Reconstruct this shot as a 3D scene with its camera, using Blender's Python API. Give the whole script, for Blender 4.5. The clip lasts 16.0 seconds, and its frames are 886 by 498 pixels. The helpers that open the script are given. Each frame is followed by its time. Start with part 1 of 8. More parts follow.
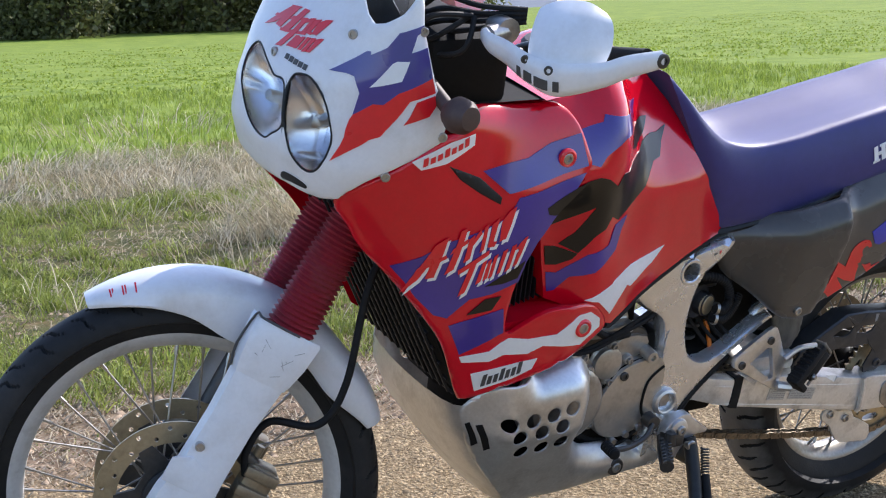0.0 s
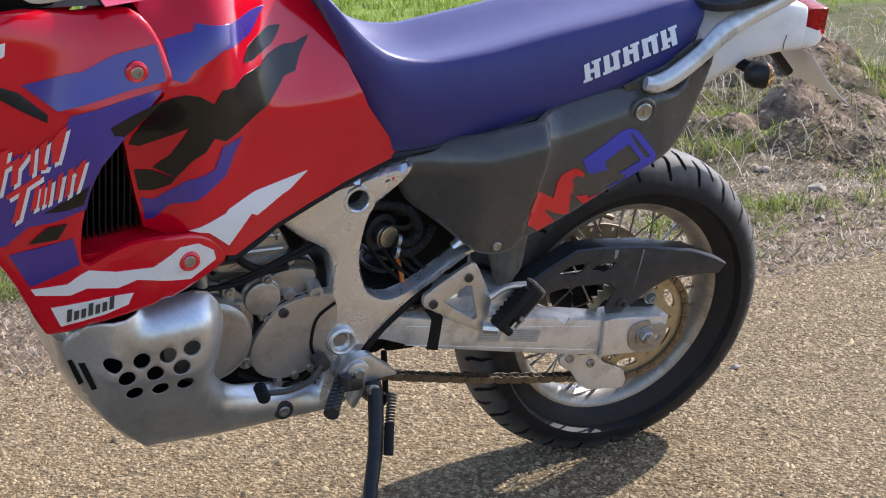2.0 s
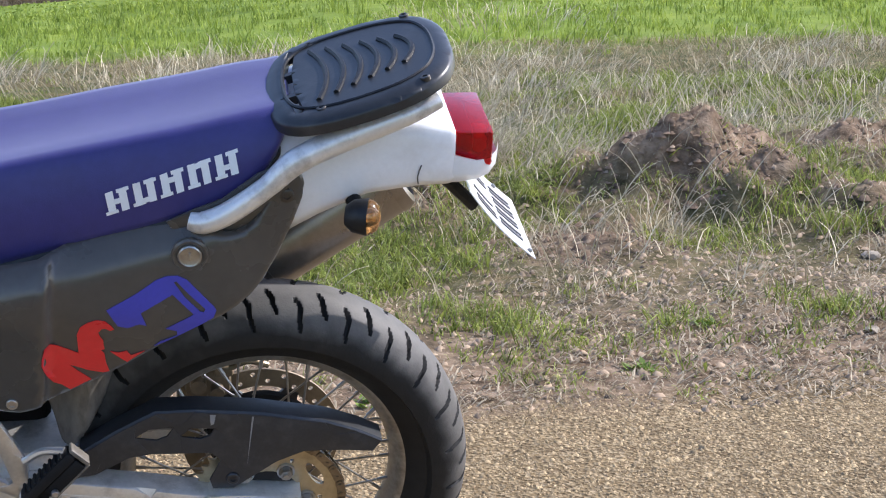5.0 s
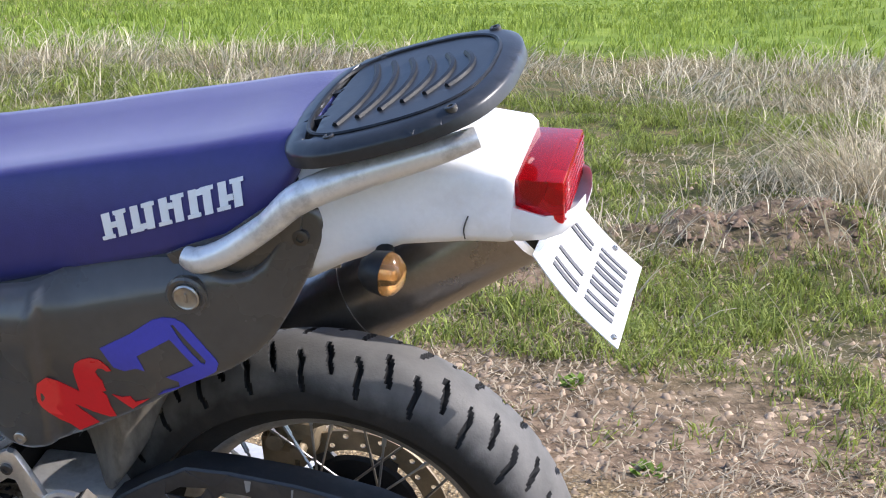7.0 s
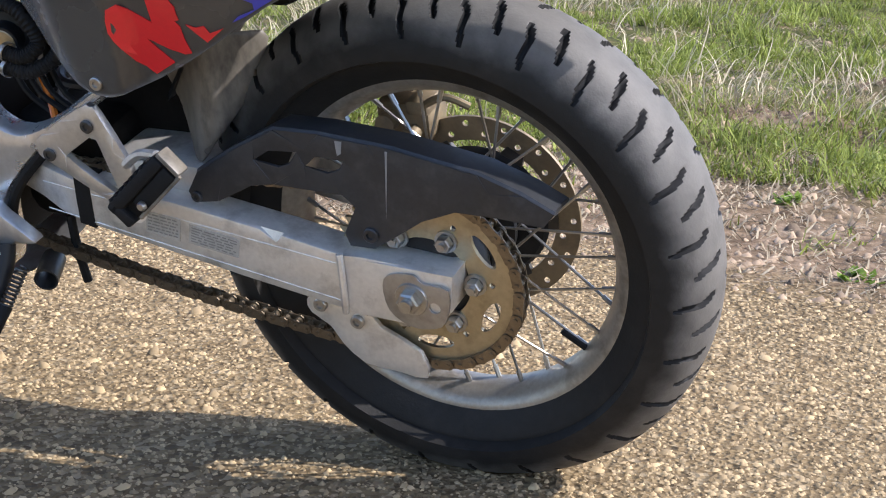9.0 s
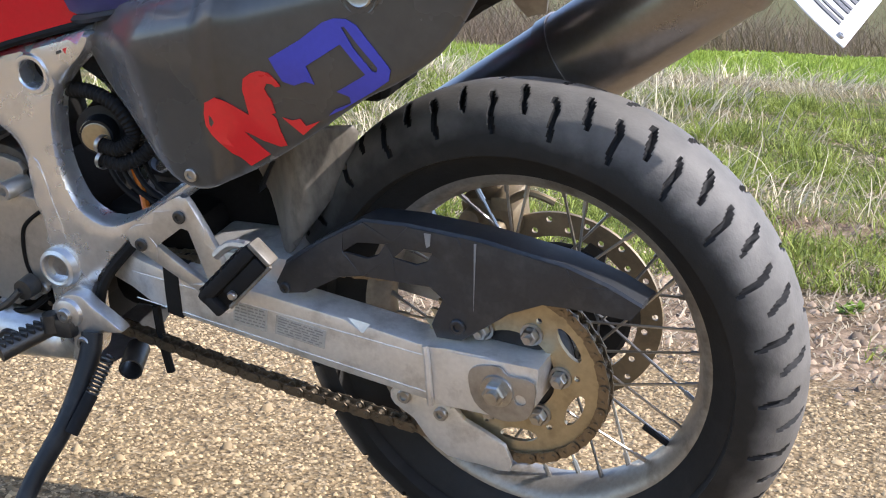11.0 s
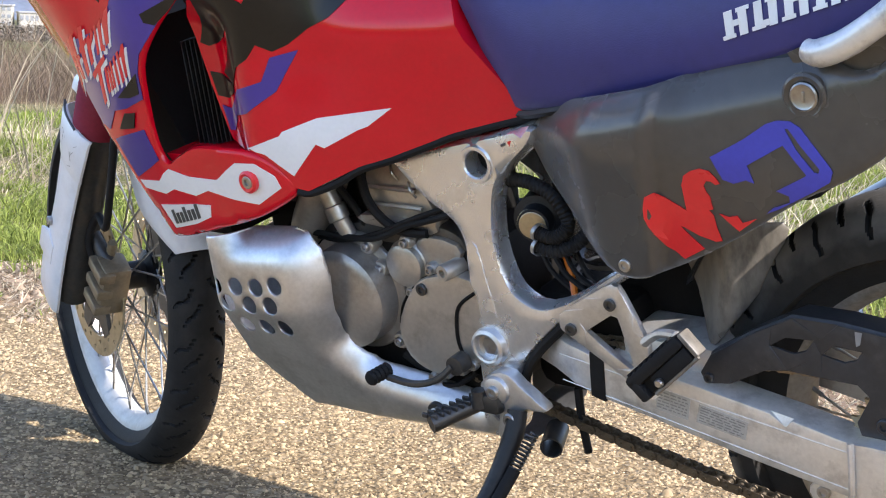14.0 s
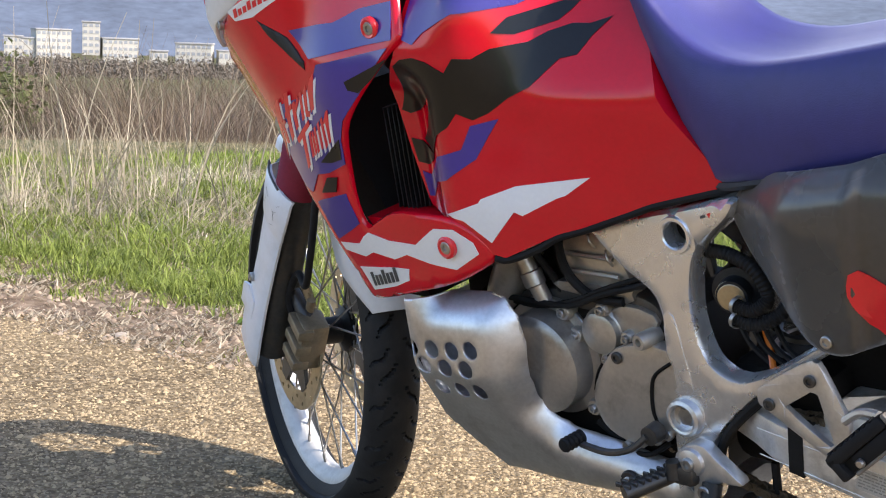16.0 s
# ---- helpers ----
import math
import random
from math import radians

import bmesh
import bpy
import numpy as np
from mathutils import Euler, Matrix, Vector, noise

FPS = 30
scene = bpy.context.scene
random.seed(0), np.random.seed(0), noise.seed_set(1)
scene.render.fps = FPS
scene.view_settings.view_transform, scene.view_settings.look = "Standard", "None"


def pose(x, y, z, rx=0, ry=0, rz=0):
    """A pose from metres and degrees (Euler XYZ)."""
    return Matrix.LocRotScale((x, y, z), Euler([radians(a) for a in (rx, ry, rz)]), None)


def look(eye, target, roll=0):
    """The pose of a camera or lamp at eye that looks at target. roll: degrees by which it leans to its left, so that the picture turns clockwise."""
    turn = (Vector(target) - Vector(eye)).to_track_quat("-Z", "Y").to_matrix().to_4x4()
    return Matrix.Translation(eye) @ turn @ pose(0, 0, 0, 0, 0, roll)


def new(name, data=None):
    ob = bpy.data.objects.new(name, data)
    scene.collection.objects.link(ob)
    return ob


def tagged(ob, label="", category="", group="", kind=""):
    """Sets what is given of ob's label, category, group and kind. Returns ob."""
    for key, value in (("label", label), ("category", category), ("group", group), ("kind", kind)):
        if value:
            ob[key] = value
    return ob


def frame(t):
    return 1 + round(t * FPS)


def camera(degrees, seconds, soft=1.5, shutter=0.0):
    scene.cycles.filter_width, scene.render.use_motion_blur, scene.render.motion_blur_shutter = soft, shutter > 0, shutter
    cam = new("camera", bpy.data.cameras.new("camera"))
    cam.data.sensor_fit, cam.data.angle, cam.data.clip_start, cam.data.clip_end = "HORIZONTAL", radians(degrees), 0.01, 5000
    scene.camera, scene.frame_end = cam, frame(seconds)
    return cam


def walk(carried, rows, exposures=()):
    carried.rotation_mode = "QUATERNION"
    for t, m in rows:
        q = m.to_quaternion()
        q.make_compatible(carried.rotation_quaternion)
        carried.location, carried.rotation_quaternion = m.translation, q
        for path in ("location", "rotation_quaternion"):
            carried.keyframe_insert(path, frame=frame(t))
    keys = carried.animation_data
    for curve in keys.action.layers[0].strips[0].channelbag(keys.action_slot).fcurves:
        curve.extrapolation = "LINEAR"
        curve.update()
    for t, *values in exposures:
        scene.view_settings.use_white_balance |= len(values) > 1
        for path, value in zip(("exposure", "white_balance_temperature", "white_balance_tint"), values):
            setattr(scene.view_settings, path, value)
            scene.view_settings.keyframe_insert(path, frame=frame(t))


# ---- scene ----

# ---- camera and its path ----
cam = camera(30.81, 16.0, 1.1)
PATH = [
    (0.0, (2.5006, 2.4935, 1.1337), (1.4912, 0.7956, 0.82), -1.8),
    (0.5, (2.2764, 2.5159, 1.1352), (1.3388, 0.7825, 0.7943), -1.72),
    (1.0, (2.0607, 2.6121, 1.1318), (1.1703, 0.8615, 0.754), -1.54),
    (1.5, (1.8353, 2.6676, 1.1088), (0.9883, 0.9031, 0.6978), -1.41),
    (2.0, (1.5751, 2.6587, 1.1106), (0.7629, 0.8837, 0.6752), -1.3),
    (2.5, (1.3378, 2.6672, 1.1136), (0.5652, 0.8801, 0.6562), -1.06),
    (3.0, (1.0915, 2.6811, 1.1367), (0.3709, 0.8749, 0.6695), -0.88),
    (3.5, (0.838, 2.5966, 1.1624), (0.198, 0.7604, 0.6943), -0.63),
    (4.0, (0.6049, 2.5388, 1.1809), (0.0726, 0.667, 0.7195), -0.51),
    (4.2, (0.4921, 2.5267, 1.1926), (0.007, 0.6415, 0.7337), -0.39),
    (6.3, (-0.3925, 2.1492, 1.2709), (-0.2687, 0.2064, 0.8122), 1.11),
    (6.5, (-0.4566, 2.0833, 1.2548), (-0.2396, 0.1487, 0.7961), 1.18),
    (7.0, (-0.5855, 1.9687, 1.2228), (-0.1471, 0.074, 0.7558), 1.32),
    (7.5, (-0.6918, 1.8771, 1.1229), (-0.0776, 0.0392, 0.6282), 1.4),
    (8.0, (-0.7115, 1.7679, 0.9401), (0.0046, -0.0219, 0.4075), 1.39),
    (8.2, (-0.7249, 1.7395, 0.8801), (0.0136, -0.0379, 0.3363), 1.4),
    (10.3, (-0.7411, 1.7578, 0.7842), (0.0535, -0.0285, 0.3626), 1.46),
    (10.5, (-0.7243, 1.766, 0.7845), (0.0768, -0.0206, 0.3765), 1.5),
    (11.0, (-0.6978, 1.7918, 0.7832), (0.1303, 0.0103, 0.4084), 1.61),
    (11.5, (-0.6838, 1.8173, 0.7798), (0.1888, 0.0524, 0.428), 1.67),
    (12.0, (-0.6703, 1.8351, 0.7802), (0.2602, 0.0964, 0.4468), 1.76),
    (12.5, (-0.6636, 1.8502, 0.7863), (0.3364, 0.1479, 0.4666), 1.82),
    (13.0, (-0.6606, 1.866, 0.7923), (0.4131, 0.2071, 0.4837), 1.85),
    (13.5, (-0.6594, 1.8818, 0.7985), (0.4889, 0.2718, 0.5001), 1.87),
    (14.0, (-0.6585, 1.8987, 0.803), (0.5556, 0.3357, 0.5148), 1.92),
    (14.5, (-0.6508, 1.9073, 0.8058), (0.6222, 0.3902, 0.5268), 1.89),
    (15.0, (-0.649, 1.9163, 0.8085), (0.6737, 0.4403, 0.5404), 1.91),
    (15.5, (-0.6487, 1.917, 0.8162), (0.7144, 0.4764, 0.558), 1.93),
    (16.0, (-0.6511, 1.9123, 0.8436), (0.7424, 0.4994, 0.5947), 2.02),
]
walk(cam, [(t, look(eye, target, roll)) for t, eye, target, roll in PATH], [(t, e, k, 17) for t, e, k in ((0.0, 0.90, 5950), (4.0, 0.89, 5900), (8.0, 1.06, 5950), (10.5, 1.20, 5950), (12.0, 1.38, 6000), (13.5, 1.48, 6050), (14.5, 1.36, 6100), (16.0, 1.10, 6150))])

# ---- light ----
SUN_EL, SHADOW = 40.0, Vector((0.95, 0.31, 0)).normalized()
world = bpy.data.worlds.new("sky")
scene.world = world
world.use_nodes = True
wn = world.node_tree
sky = wn.nodes.new("ShaderNodeTexSky")
sky.sky_type = "NISHITA"
sky.sun_disc = False
sky.sun_elevation = radians(SUN_EL)
sky.sun_rotation = math.atan2(-SHADOW.x, -SHADOW.y)
sky.air_density, sky.dust_density, sky.ozone_density = 1.0, 1.2, 1.0
wn.nodes["Background"].inputs[1].default_value = 0.15
wn.links.new(sky.outputs[0], wn.nodes["Background"].inputs[0])
sun = new("sun", bpy.data.lights.new("sun", "SUN"))
sun.data.energy, sun.data.angle, sun.data.color = 3.4, radians(0.6), (1.0, 0.94, 0.82)
down = SHADOW * math.cos(radians(SUN_EL)) - Vector((0, 0, math.sin(radians(SUN_EL))))
sun.rotation_mode = "QUATERNION"
sun.rotation_quaternion = down.to_track_quat("-Z", "Y")

# ---- materials ----
def mat(name, col, rough=0.5, metal=0.0, var=0.15, scale=25.0, bump=0.0, bscale=150.0, coat=0.0, dirt=None, dirt_amt=0.4, dirt_scale=6.0, island=0.0, obj=0.0, spec=0.5, rvar=0.15, stretch=None, sheen=0.0):
    """A surface with variation at two scales, optional grime of its own shape, and fine relief."""
    m = bpy.data.materials.new(name)
    m.use_nodes = True
    nt = m.node_tree
    N, L = nt.nodes, nt.links
    bs = N["Principled BSDF"]
    tc = N.new("ShaderNodeTexCoord")
    src = tc.outputs["Object"]
    if stretch:
        mp = N.new("ShaderNodeMapping")
        mp.inputs["Scale"].default_value = stretch
        L.new(src, mp.inputs[0])
        src = mp.outputs[0]

    def tex(sc, det=4.0, rg=0.55):
        n = N.new("ShaderNodeTexNoise")
        n.inputs["Scale"].default_value, n.inputs["Detail"].default_value, n.inputs["Roughness"].default_value = sc, det, rg
        L.new(src, n.inputs["Vector"])
        return n.outputs["Fac"]

    def mathn(op, a, b):
        n = N.new("ShaderNodeMath")
        n.operation = op
        for i, v in enumerate((a, b)):
            if isinstance(v, (int, float)):
                n.inputs[i].default_value = v
            else:
                L.new(v, n.inputs[i])
        return n.outputs[0]

    def mixc(f, a, b):
        n = N.new("ShaderNodeMix")
        n.data_type = "RGBA"
        L.new(f, n.inputs[0])
        for i, v in ((6, a), (7, b)):
            if isinstance(v, tuple):
                n.inputs[i].default_value = (*v, 1)
            else:
                L.new(v, n.inputs[i])
        return n.outputs[2]

    def ramp(f, lo, hi):
        n = N.new("ShaderNodeMapRange")
        n.inputs[1].default_value, n.inputs[2].default_value = lo, hi
        L.new(f, n.inputs[0])
        return n.outputs[0]

    fine, wide = tex(scale * 6), tex(scale * 0.6)
    f = mathn("ADD", mathn("MULTIPLY", fine, 0.5), mathn("MULTIPLY", wide, 0.5))
    f = ramp(f, 0.32, 0.68)
    if island:
        geo = N.new("ShaderNodeNewGeometry")
        f = mathn("ADD", mathn("MULTIPLY", f, 1 - island), mathn("MULTIPLY", geo.outputs["Random Per Island"], island))
    if obj:
        oi = N.new("ShaderNodeObjectInfo")
        f = mathn("ADD", mathn("MULTIPLY", f, 1 - obj), mathn("MULTIPLY", oi.outputs["Random"], obj))
    c = mixc(f, tuple(min(1, v * (1 - var)) for v in col), tuple(min(1, v * (1 + var)) for v in col))
    if dirt:
        g = mathn("MULTIPLY", ramp(tex(dirt_scale, 6, 0.65), 0.5, 0.72), dirt_amt)
        c = mixc(g, c, dirt)
    L.new(c, bs.inputs["Base Color"])
    r = mathn("ADD", rough - rvar * 0.5, mathn("MULTIPLY", wide, rvar))
    L.new(r, bs.inputs["Roughness"])
    bs.inputs["Metallic"].default_value = metal
    bs.inputs["Specular IOR Level"].default_value = spec
    if sheen:
        bs.inputs["Sheen Weight"].default_value, bs.inputs["Sheen Roughness"].default_value = sheen, 0.45
    if coat:
        bs.inputs["Coat Weight"].default_value, bs.inputs["Coat Roughness"].default_value = coat, 0.04
    if bump:
        b = N.new("ShaderNodeBump")
        b.inputs["Strength"].default_value, b.inputs["Distance"].default_value = 1.0, bump
        L.new(tex(bscale, 3), b.inputs["Height"])
        L.new(b.outputs[0], bs.inputs["Normal"])
    return m


RED = mat("red_paint", (0.62, 0.002, 0.014), 0.16, var=0.06, coat=0.6, spec=0.3, rvar=0.06, bump=0.00002, bscale=60, dirt=(0.40, 0.015, 0.03), dirt_amt=0.15)
BLUE = mat("violet_decal", (0.042, 0.022, 0.24), 0.3, var=0.08, coat=0.8)
BLACKDEC = mat("black_decal", (0.010, 0.009, 0.008), 0.3, var=0.2, coat=0.3, spec=0.3)
REDDEC = mat("scarlet_decal", (0.72, 0.012, 0.02), 0.3, var=0.06, coat=0.6)
WHITE = mat("white_plastic", (0.78, 0.78, 0.79), 0.34, var=0.04, coat=0.25, dirt=(0.42, 0.38, 0.32), dirt_amt=0.25, dirt_scale=14)
WHITEDEC = mat("white_decal", (0.80, 0.80, 0.80), 0.35, var=0.04, coat=0.4)
NAVY = mat("navy_decal", (0.05, 0.04, 0.24), 0.3, var=0.06, coat=0.7)
VINYL = mat("violet_vinyl", (0.030, 0.027, 0.150), 0.44, var=0.12, spec=0.5, bump=0.0003, bscale=480, scale=12, dirt=(0.06, 0.052, 0.20), dirt_amt=0.3, sheen=0.24)
GREYPL = mat("dark_grey_plastic", (0.060, 0.054, 0.047), 0.27, var=0.14, bump=0.0001, bscale=600, scale=14, dirt=(0.10, 0.088, 0.073), dirt_amt=0.35, coat=0.3, sheen=0.20)
BLACKPL = mat("black_plastic", (0.011, 0.012, 0.014), 0.45, spec=0.35, var=0.2, bump=0.0002, bscale=300, dirt=(0.09, 0.09, 0.09), dirt_amt=0.2, dirt_scale=30)
RACKPL = mat("dusty_carrier_plastic", (0.022, 0.023, 0.025), 0.36, spec=0.5, var=0.2, bump=0.0001, bscale=300, dirt=(0.10, 0.10, 0.10), dirt_amt=0.35, dirt_scale=12)
RAILM = mat("worn_rail_paint", (0.74, 0.73, 0.71), 0.36, 0.45, var=0.08, dirt=(0.14, 0.12, 0.10), dirt_amt=0.55, dirt_scale=26)
GUARDPL = mat("dusty_black_plastic", (0.026, 0.028, 0.032), 0.40, var=0.2, bump=0.00006, bscale=400, dirt=(0.085, 0.083, 0.08), dirt_amt=0.35, dirt_scale=45)
RUBBER = mat("black_rubber", (0.008, 0.008, 0.0085), 0.7, spec=0.25, var=0.25, bump=0.0003, bscale=300, dirt=(0.05, 0.045, 0.04), dirt_amt=0.25)
TYREM = mat("dusty_tyre_rubber", (0.014, 0.0135, 0.013), 0.62, spec=0.3, var=0.3, bump=0.0004, bscale=220, scale=10, dirt=(0.065, 0.058, 0.05), dirt_amt=0.35, dirt_scale=9)


def worn_tread(name, centre, r0, r1):
    m = mat(name, (0.014, 0.0135, 0.013), 0.62, spec=0.3, var=0.3, bump=0.0004, bscale=220, scale=10, dirt=(0.065, 0.058, 0.05), dirt_amt=0.35, dirt_scale=9)
    N, L = m.node_tree.nodes, m.node_tree.links
    bs = N["Principled BSDF"]
    old = bs.inputs["Base Color"].links[0].from_socket
    tc = N.new("ShaderNodeTexCoord")
    sub = N.new("ShaderNodeVectorMath")
    sub.operation = "SUBTRACT"
    sub.inputs[1].default_value = centre
    flat = N.new("ShaderNodeVectorMath")
    flat.operation = "MULTIPLY"
    flat.inputs[1].default_value = (1, 0, 1)
    ln = N.new("ShaderNodeVectorMath")
    ln.operation = "LENGTH"
    L.new(tc.outputs["Object"], sub.inputs[0])
    L.new(sub.outputs[0], flat.inputs[0])
    L.new(flat.outputs[0], ln.inputs[0])
    nz = N.new("ShaderNodeTexNoise")
    nz.inputs["Scale"].default_value, nz.inputs["Detail"].default_value = 28, 6
    L.new(tc.outputs["Object"], nz.inputs["Vector"])
    ad = N.new("ShaderNodeMath")
    ad.operation = "MULTIPLY_ADD"
    ad.inputs[1].default_value = 0.030
    L.new(nz.outputs["Fac"], ad.inputs[0])
    L.new(ln.outputs["Value"], ad.inputs[2])
    mr = N.new("ShaderNodeMapRange")
    mr.inputs[1].default_value, mr.inputs[2].default_value = r0 + 0.015, r1 + 0.015
    L.new(ad.outputs[0], mr.inputs[0])
    cr = N.new("ShaderNodeValToRGB")
    cr.color_ramp.elements[0].color, cr.color_ramp.elements[1].color = (0.062, 0.060, 0.057, 1), (0.17, 0.16, 0.148, 1)
    L.new(nz.outputs["Fac"], cr.inputs[0])
    mx = N.new("ShaderNodeMix")
    mx.data_type = "RGBA"
    L.new(mr.outputs[0], mx.inputs[0])
    L.new(old, mx.inputs[6])
    L.new(cr.outputs[0], mx.inputs[7])
    L.new(mx.outputs[2], bs.inputs["Base Color"])
    return m


TREADM = worn_tread("dusty_worn_tyre", (0, 0, 0.32), 0.283, 0.312)
REDRUB = mat("red_rubber", (0.30, 0.022, 0.035), 0.55, var=0.15, dirt=(0.22, 0.10, 0.09), dirt_amt=0.3, dirt_scale=20)
SILVER = mat("silver_frame_paint", (0.80, 0.80, 0.80), 0.27, 0.8, var=0.06, bump=0.00005, bscale=120, dirt=(0.24, 0.21, 0.17), dirt_amt=0.28, dirt_scale=15)
ALU = mat("brushed_aluminium", (0.70, 0.70, 0.70), 0.40, 0.9, var=0.12, bump=0.00006, bscale=500, dirt=(0.26, 0.245, 0.22), dirt_amt=0.5, dirt_scale=11)
SWING = mat("dirty_aluminium", (0.76, 0.74, 0.70), 0.42, 0.65, var=0.1, dirt=(0.24, 0.21, 0.17), dirt_amt=0.65, dirt_scale=16)
RIMM = mat("dusty_rim_aluminium", (0.36, 0.33, 0.285), 0.42, 0.65, var=0.2, dirt=(0.12, 0.10, 0.075), dirt_amt=0.75, dirt_scale=22)
RIMW = mat("pale_rim_aluminium", (0.62, 0.60, 0.56), 0.5, 0.30, var=0.08, dirt=(0.32, 0.29, 0.24), dirt_amt=0.5, dirt_scale=22)
ENG = mat("grey_engine_metal", (0.40, 0.375, 0.34), 0.34, 0.7, var=0.12, bump=0.0002, bscale=350, dirt=(0.10, 0.085, 0.07), dirt_amt=0.55, dirt_scale=14)
ENGL = mat("light_engine_metal", (0.50, 0.465, 0.41), 0.36, 0.7, var=0.1, dirt=(0.16, 0.125, 0.09), dirt_amt=0.5, dirt_scale=16)
STEEL = mat("steel", (0.42, 0.41, 0.39), 0.35, 0.9, var=0.15, dirt=(0.15, 0.11, 0.08), dirt_amt=0.4, dirt_scale=40)
DARKST = mat("dark_steel", (0.08, 0.078, 0.075), 0.45, 0.7, var=0.2, dirt=(0.16, 0.12, 0.08), dirt_amt=0.4, dirt_scale=30)
GOLD = mat("gold_plated_steel", (0.46, 0.385, 0.25), 0.4, 0.8, var=0.12, dirt=(0.14, 0.11, 0.07), dirt_amt=0.5, dirt_scale=25)
CHAINM = mat("greasy_chain_steel", (0.26, 0.21, 0.15), 0.36, 0.85, var=0.3, obj=0.3, dirt=(0.03, 0.025, 0.02), dirt_amt=0.7, dirt_scale=60)
EXH = mat("blued_stainless_steel", (0.30, 0.28, 0.27), 0.30, 0.9, var=0.1, dirt=(0.13, 0.10, 0.07), dirt_amt=0.5, dirt_scale=7)
BRONZE = mat("bronze_caliper_paint", (0.28, 0.22, 0.14), 0.45, 0.5, var=0.15, dirt=(0.1, 0.085, 0.07), dirt_amt=0.5, dirt_scale=25)
ORANGE = mat("orange_plastic", (0.50, 0.13, 0.015), 0.2, var=0.1, coat=0.6)
# near-black colour standing in for deep shade in cavities, joints and gaps
CAVSHADE = mat("cavity_shade_black", (0.010, 0.009, 0.008), 0.7, 0.0, spec=0.12, var=0.3)
MUD = mat("muddy_plastic", (0.17, 0.150, 0.122), 0.5, var=0.35, scale=10, dirt=(0.030, 0.026, 0.022), dirt_amt=0.85, dirt_scale=20, stretch=(1.6, 1.0, 0.6))
INK = mat("dark_ink", (0.06, 0.06, 0.06), 0.5, var=0.2)
FADED = mat("faded_print", (0.26, 0.25, 0.235), 0.6, var=0.2)
PALELAB = mat("worn_label_film", (0.50, 0.485, 0.45), 0.45, 0.3, var=0.15, dirt=(0.25, 0.22, 0.18), dirt_amt=0.5, dirt_scale=40)
GRAVELST = mat("gravel_stone", (0.35, 0.258, 0.140), 0.9, var=0.62, island=0.9, scale=40)


def glass(name, col, rough=0.05, trans=1.0, ior=1.45):
    m = bpy.data.materials.new(name)
    m.use_nodes = True
    b = m.node_tree.nodes["Principled BSDF"]
    b.inputs["Base Color"].default_value = (*col, 1)
    b.inputs["Roughness"].default_value = rough
    b.inputs["Transmission Weight"].default_value = trans
    b.inputs["IOR"].default_value = ior
    return m


LENS = glass("clear_glass", (1.0, 1.0, 1.0), 0.02, 1.0, 1.15)
N_, L_ = LENS.node_tree.nodes, LENS.node_tree.links
wv, bp, tc_ = N_.new("ShaderNodeTexWave"), N_.new("ShaderNodeBump"), N_.new("ShaderNodeTexCoord")
wv.bands_direction = "Y"
wv.inputs["Scale"].default_value = 62
bp.inputs["Strength"].default_value, bp.inputs["Distance"].default_value = 0.7, 0.0012
L_.new(tc_.outputs["Object"], wv.inputs["Vector"])
L_.new(wv.outputs["Fac"], bp.inputs["Height"])
L_.new(bp.outputs[0], N_["Principled BSDF"].inputs["Normal"])
REDLENS = glass("red_lens_plastic", (0.62, 0.004, 0.010), 0.06, 0.65)
AMBER = glass("amber_lens_plastic", (0.80, 0.40, 0.12), 0.10, 0.85)
SCREEN = glass("smoked_screen_plastic", (0.75, 0.78, 0.8), 0.02, 1.0, 1.1)
MIRRORM = mat("bright_reflector", (0.92, 0.92, 0.93), 0.26, 1.0, var=0.03, rvar=0.02)


# ---- mesh building ----
def finish(bm, sharp=38.0):
    bmesh.ops.remove_doubles(bm, verts=bm.verts, dist=1e-6)
    bmesh.ops.recalc_face_normals(bm, faces=bm.faces)
    lim = radians(sharp)
    for f in bm.faces:
        f.smooth = True
    for e in bm.edges:
        if len(e.link_faces) == 2 and e.calc_face_angle(0) > lim:
            e.smooth = False
    return bm


def part(name, bm, material, parent, label="", m=None, sharp=38.0, keep=False):
    """One mesh object under a thing or under a part."""
    if m is not None:
        bmesh.ops.transform(bm, matrix=m, verts=bm.verts)
    if not keep:
        finish(bm, sharp)
    me = bpy.data.meshes.new(name)
    bm.to_mesh(me)
    bm.free()
    me.materials.append(material)
    ob = new(name, me)
    ob.parent = parent
    if label:
        tagged(ob, label)
    return ob


def again(name, ob, parent, m, label=""):
    """Another object on the same mesh."""
    o = new(name, ob.data)
    o.parent = parent
    o.matrix_basis = m
    if label:
        tagged(o, label)
    return o


def box(cx, cy, cz, sx, sy, sz, bev=0.003, seg=2):
    bm = bmesh.new()
    bmesh.ops.create_cube(bm, size=1, matrix=Matrix.Translation((cx, cy, cz)) @ Matrix.Diagonal((sx, sy, sz, 1)))
    if bev:
        bmesh.ops.bevel(bm, geom=list(bm.edges), offset=min(bev, 0.45 * min(sx, sy, sz)), segments=seg, affect="EDGES", profile=0.5)
    return bm


def join(*bms):
    out = bmesh.new()
    for b in bms:
        me = bpy.data.meshes.new("tmp")
        b.to_mesh(me)
        b.free()
        out.from_mesh(me)
        bpy.data.meshes.remove(me)
    return out


def frame_of(d):
    d = Vector(d).normalized()
    a = Vector((0, 0, 1)) if abs(d.z) < 0.9 else Vector((1, 0, 0))
    u = d.cross(a).normalized()
    return u, d.cross(u).normalized()


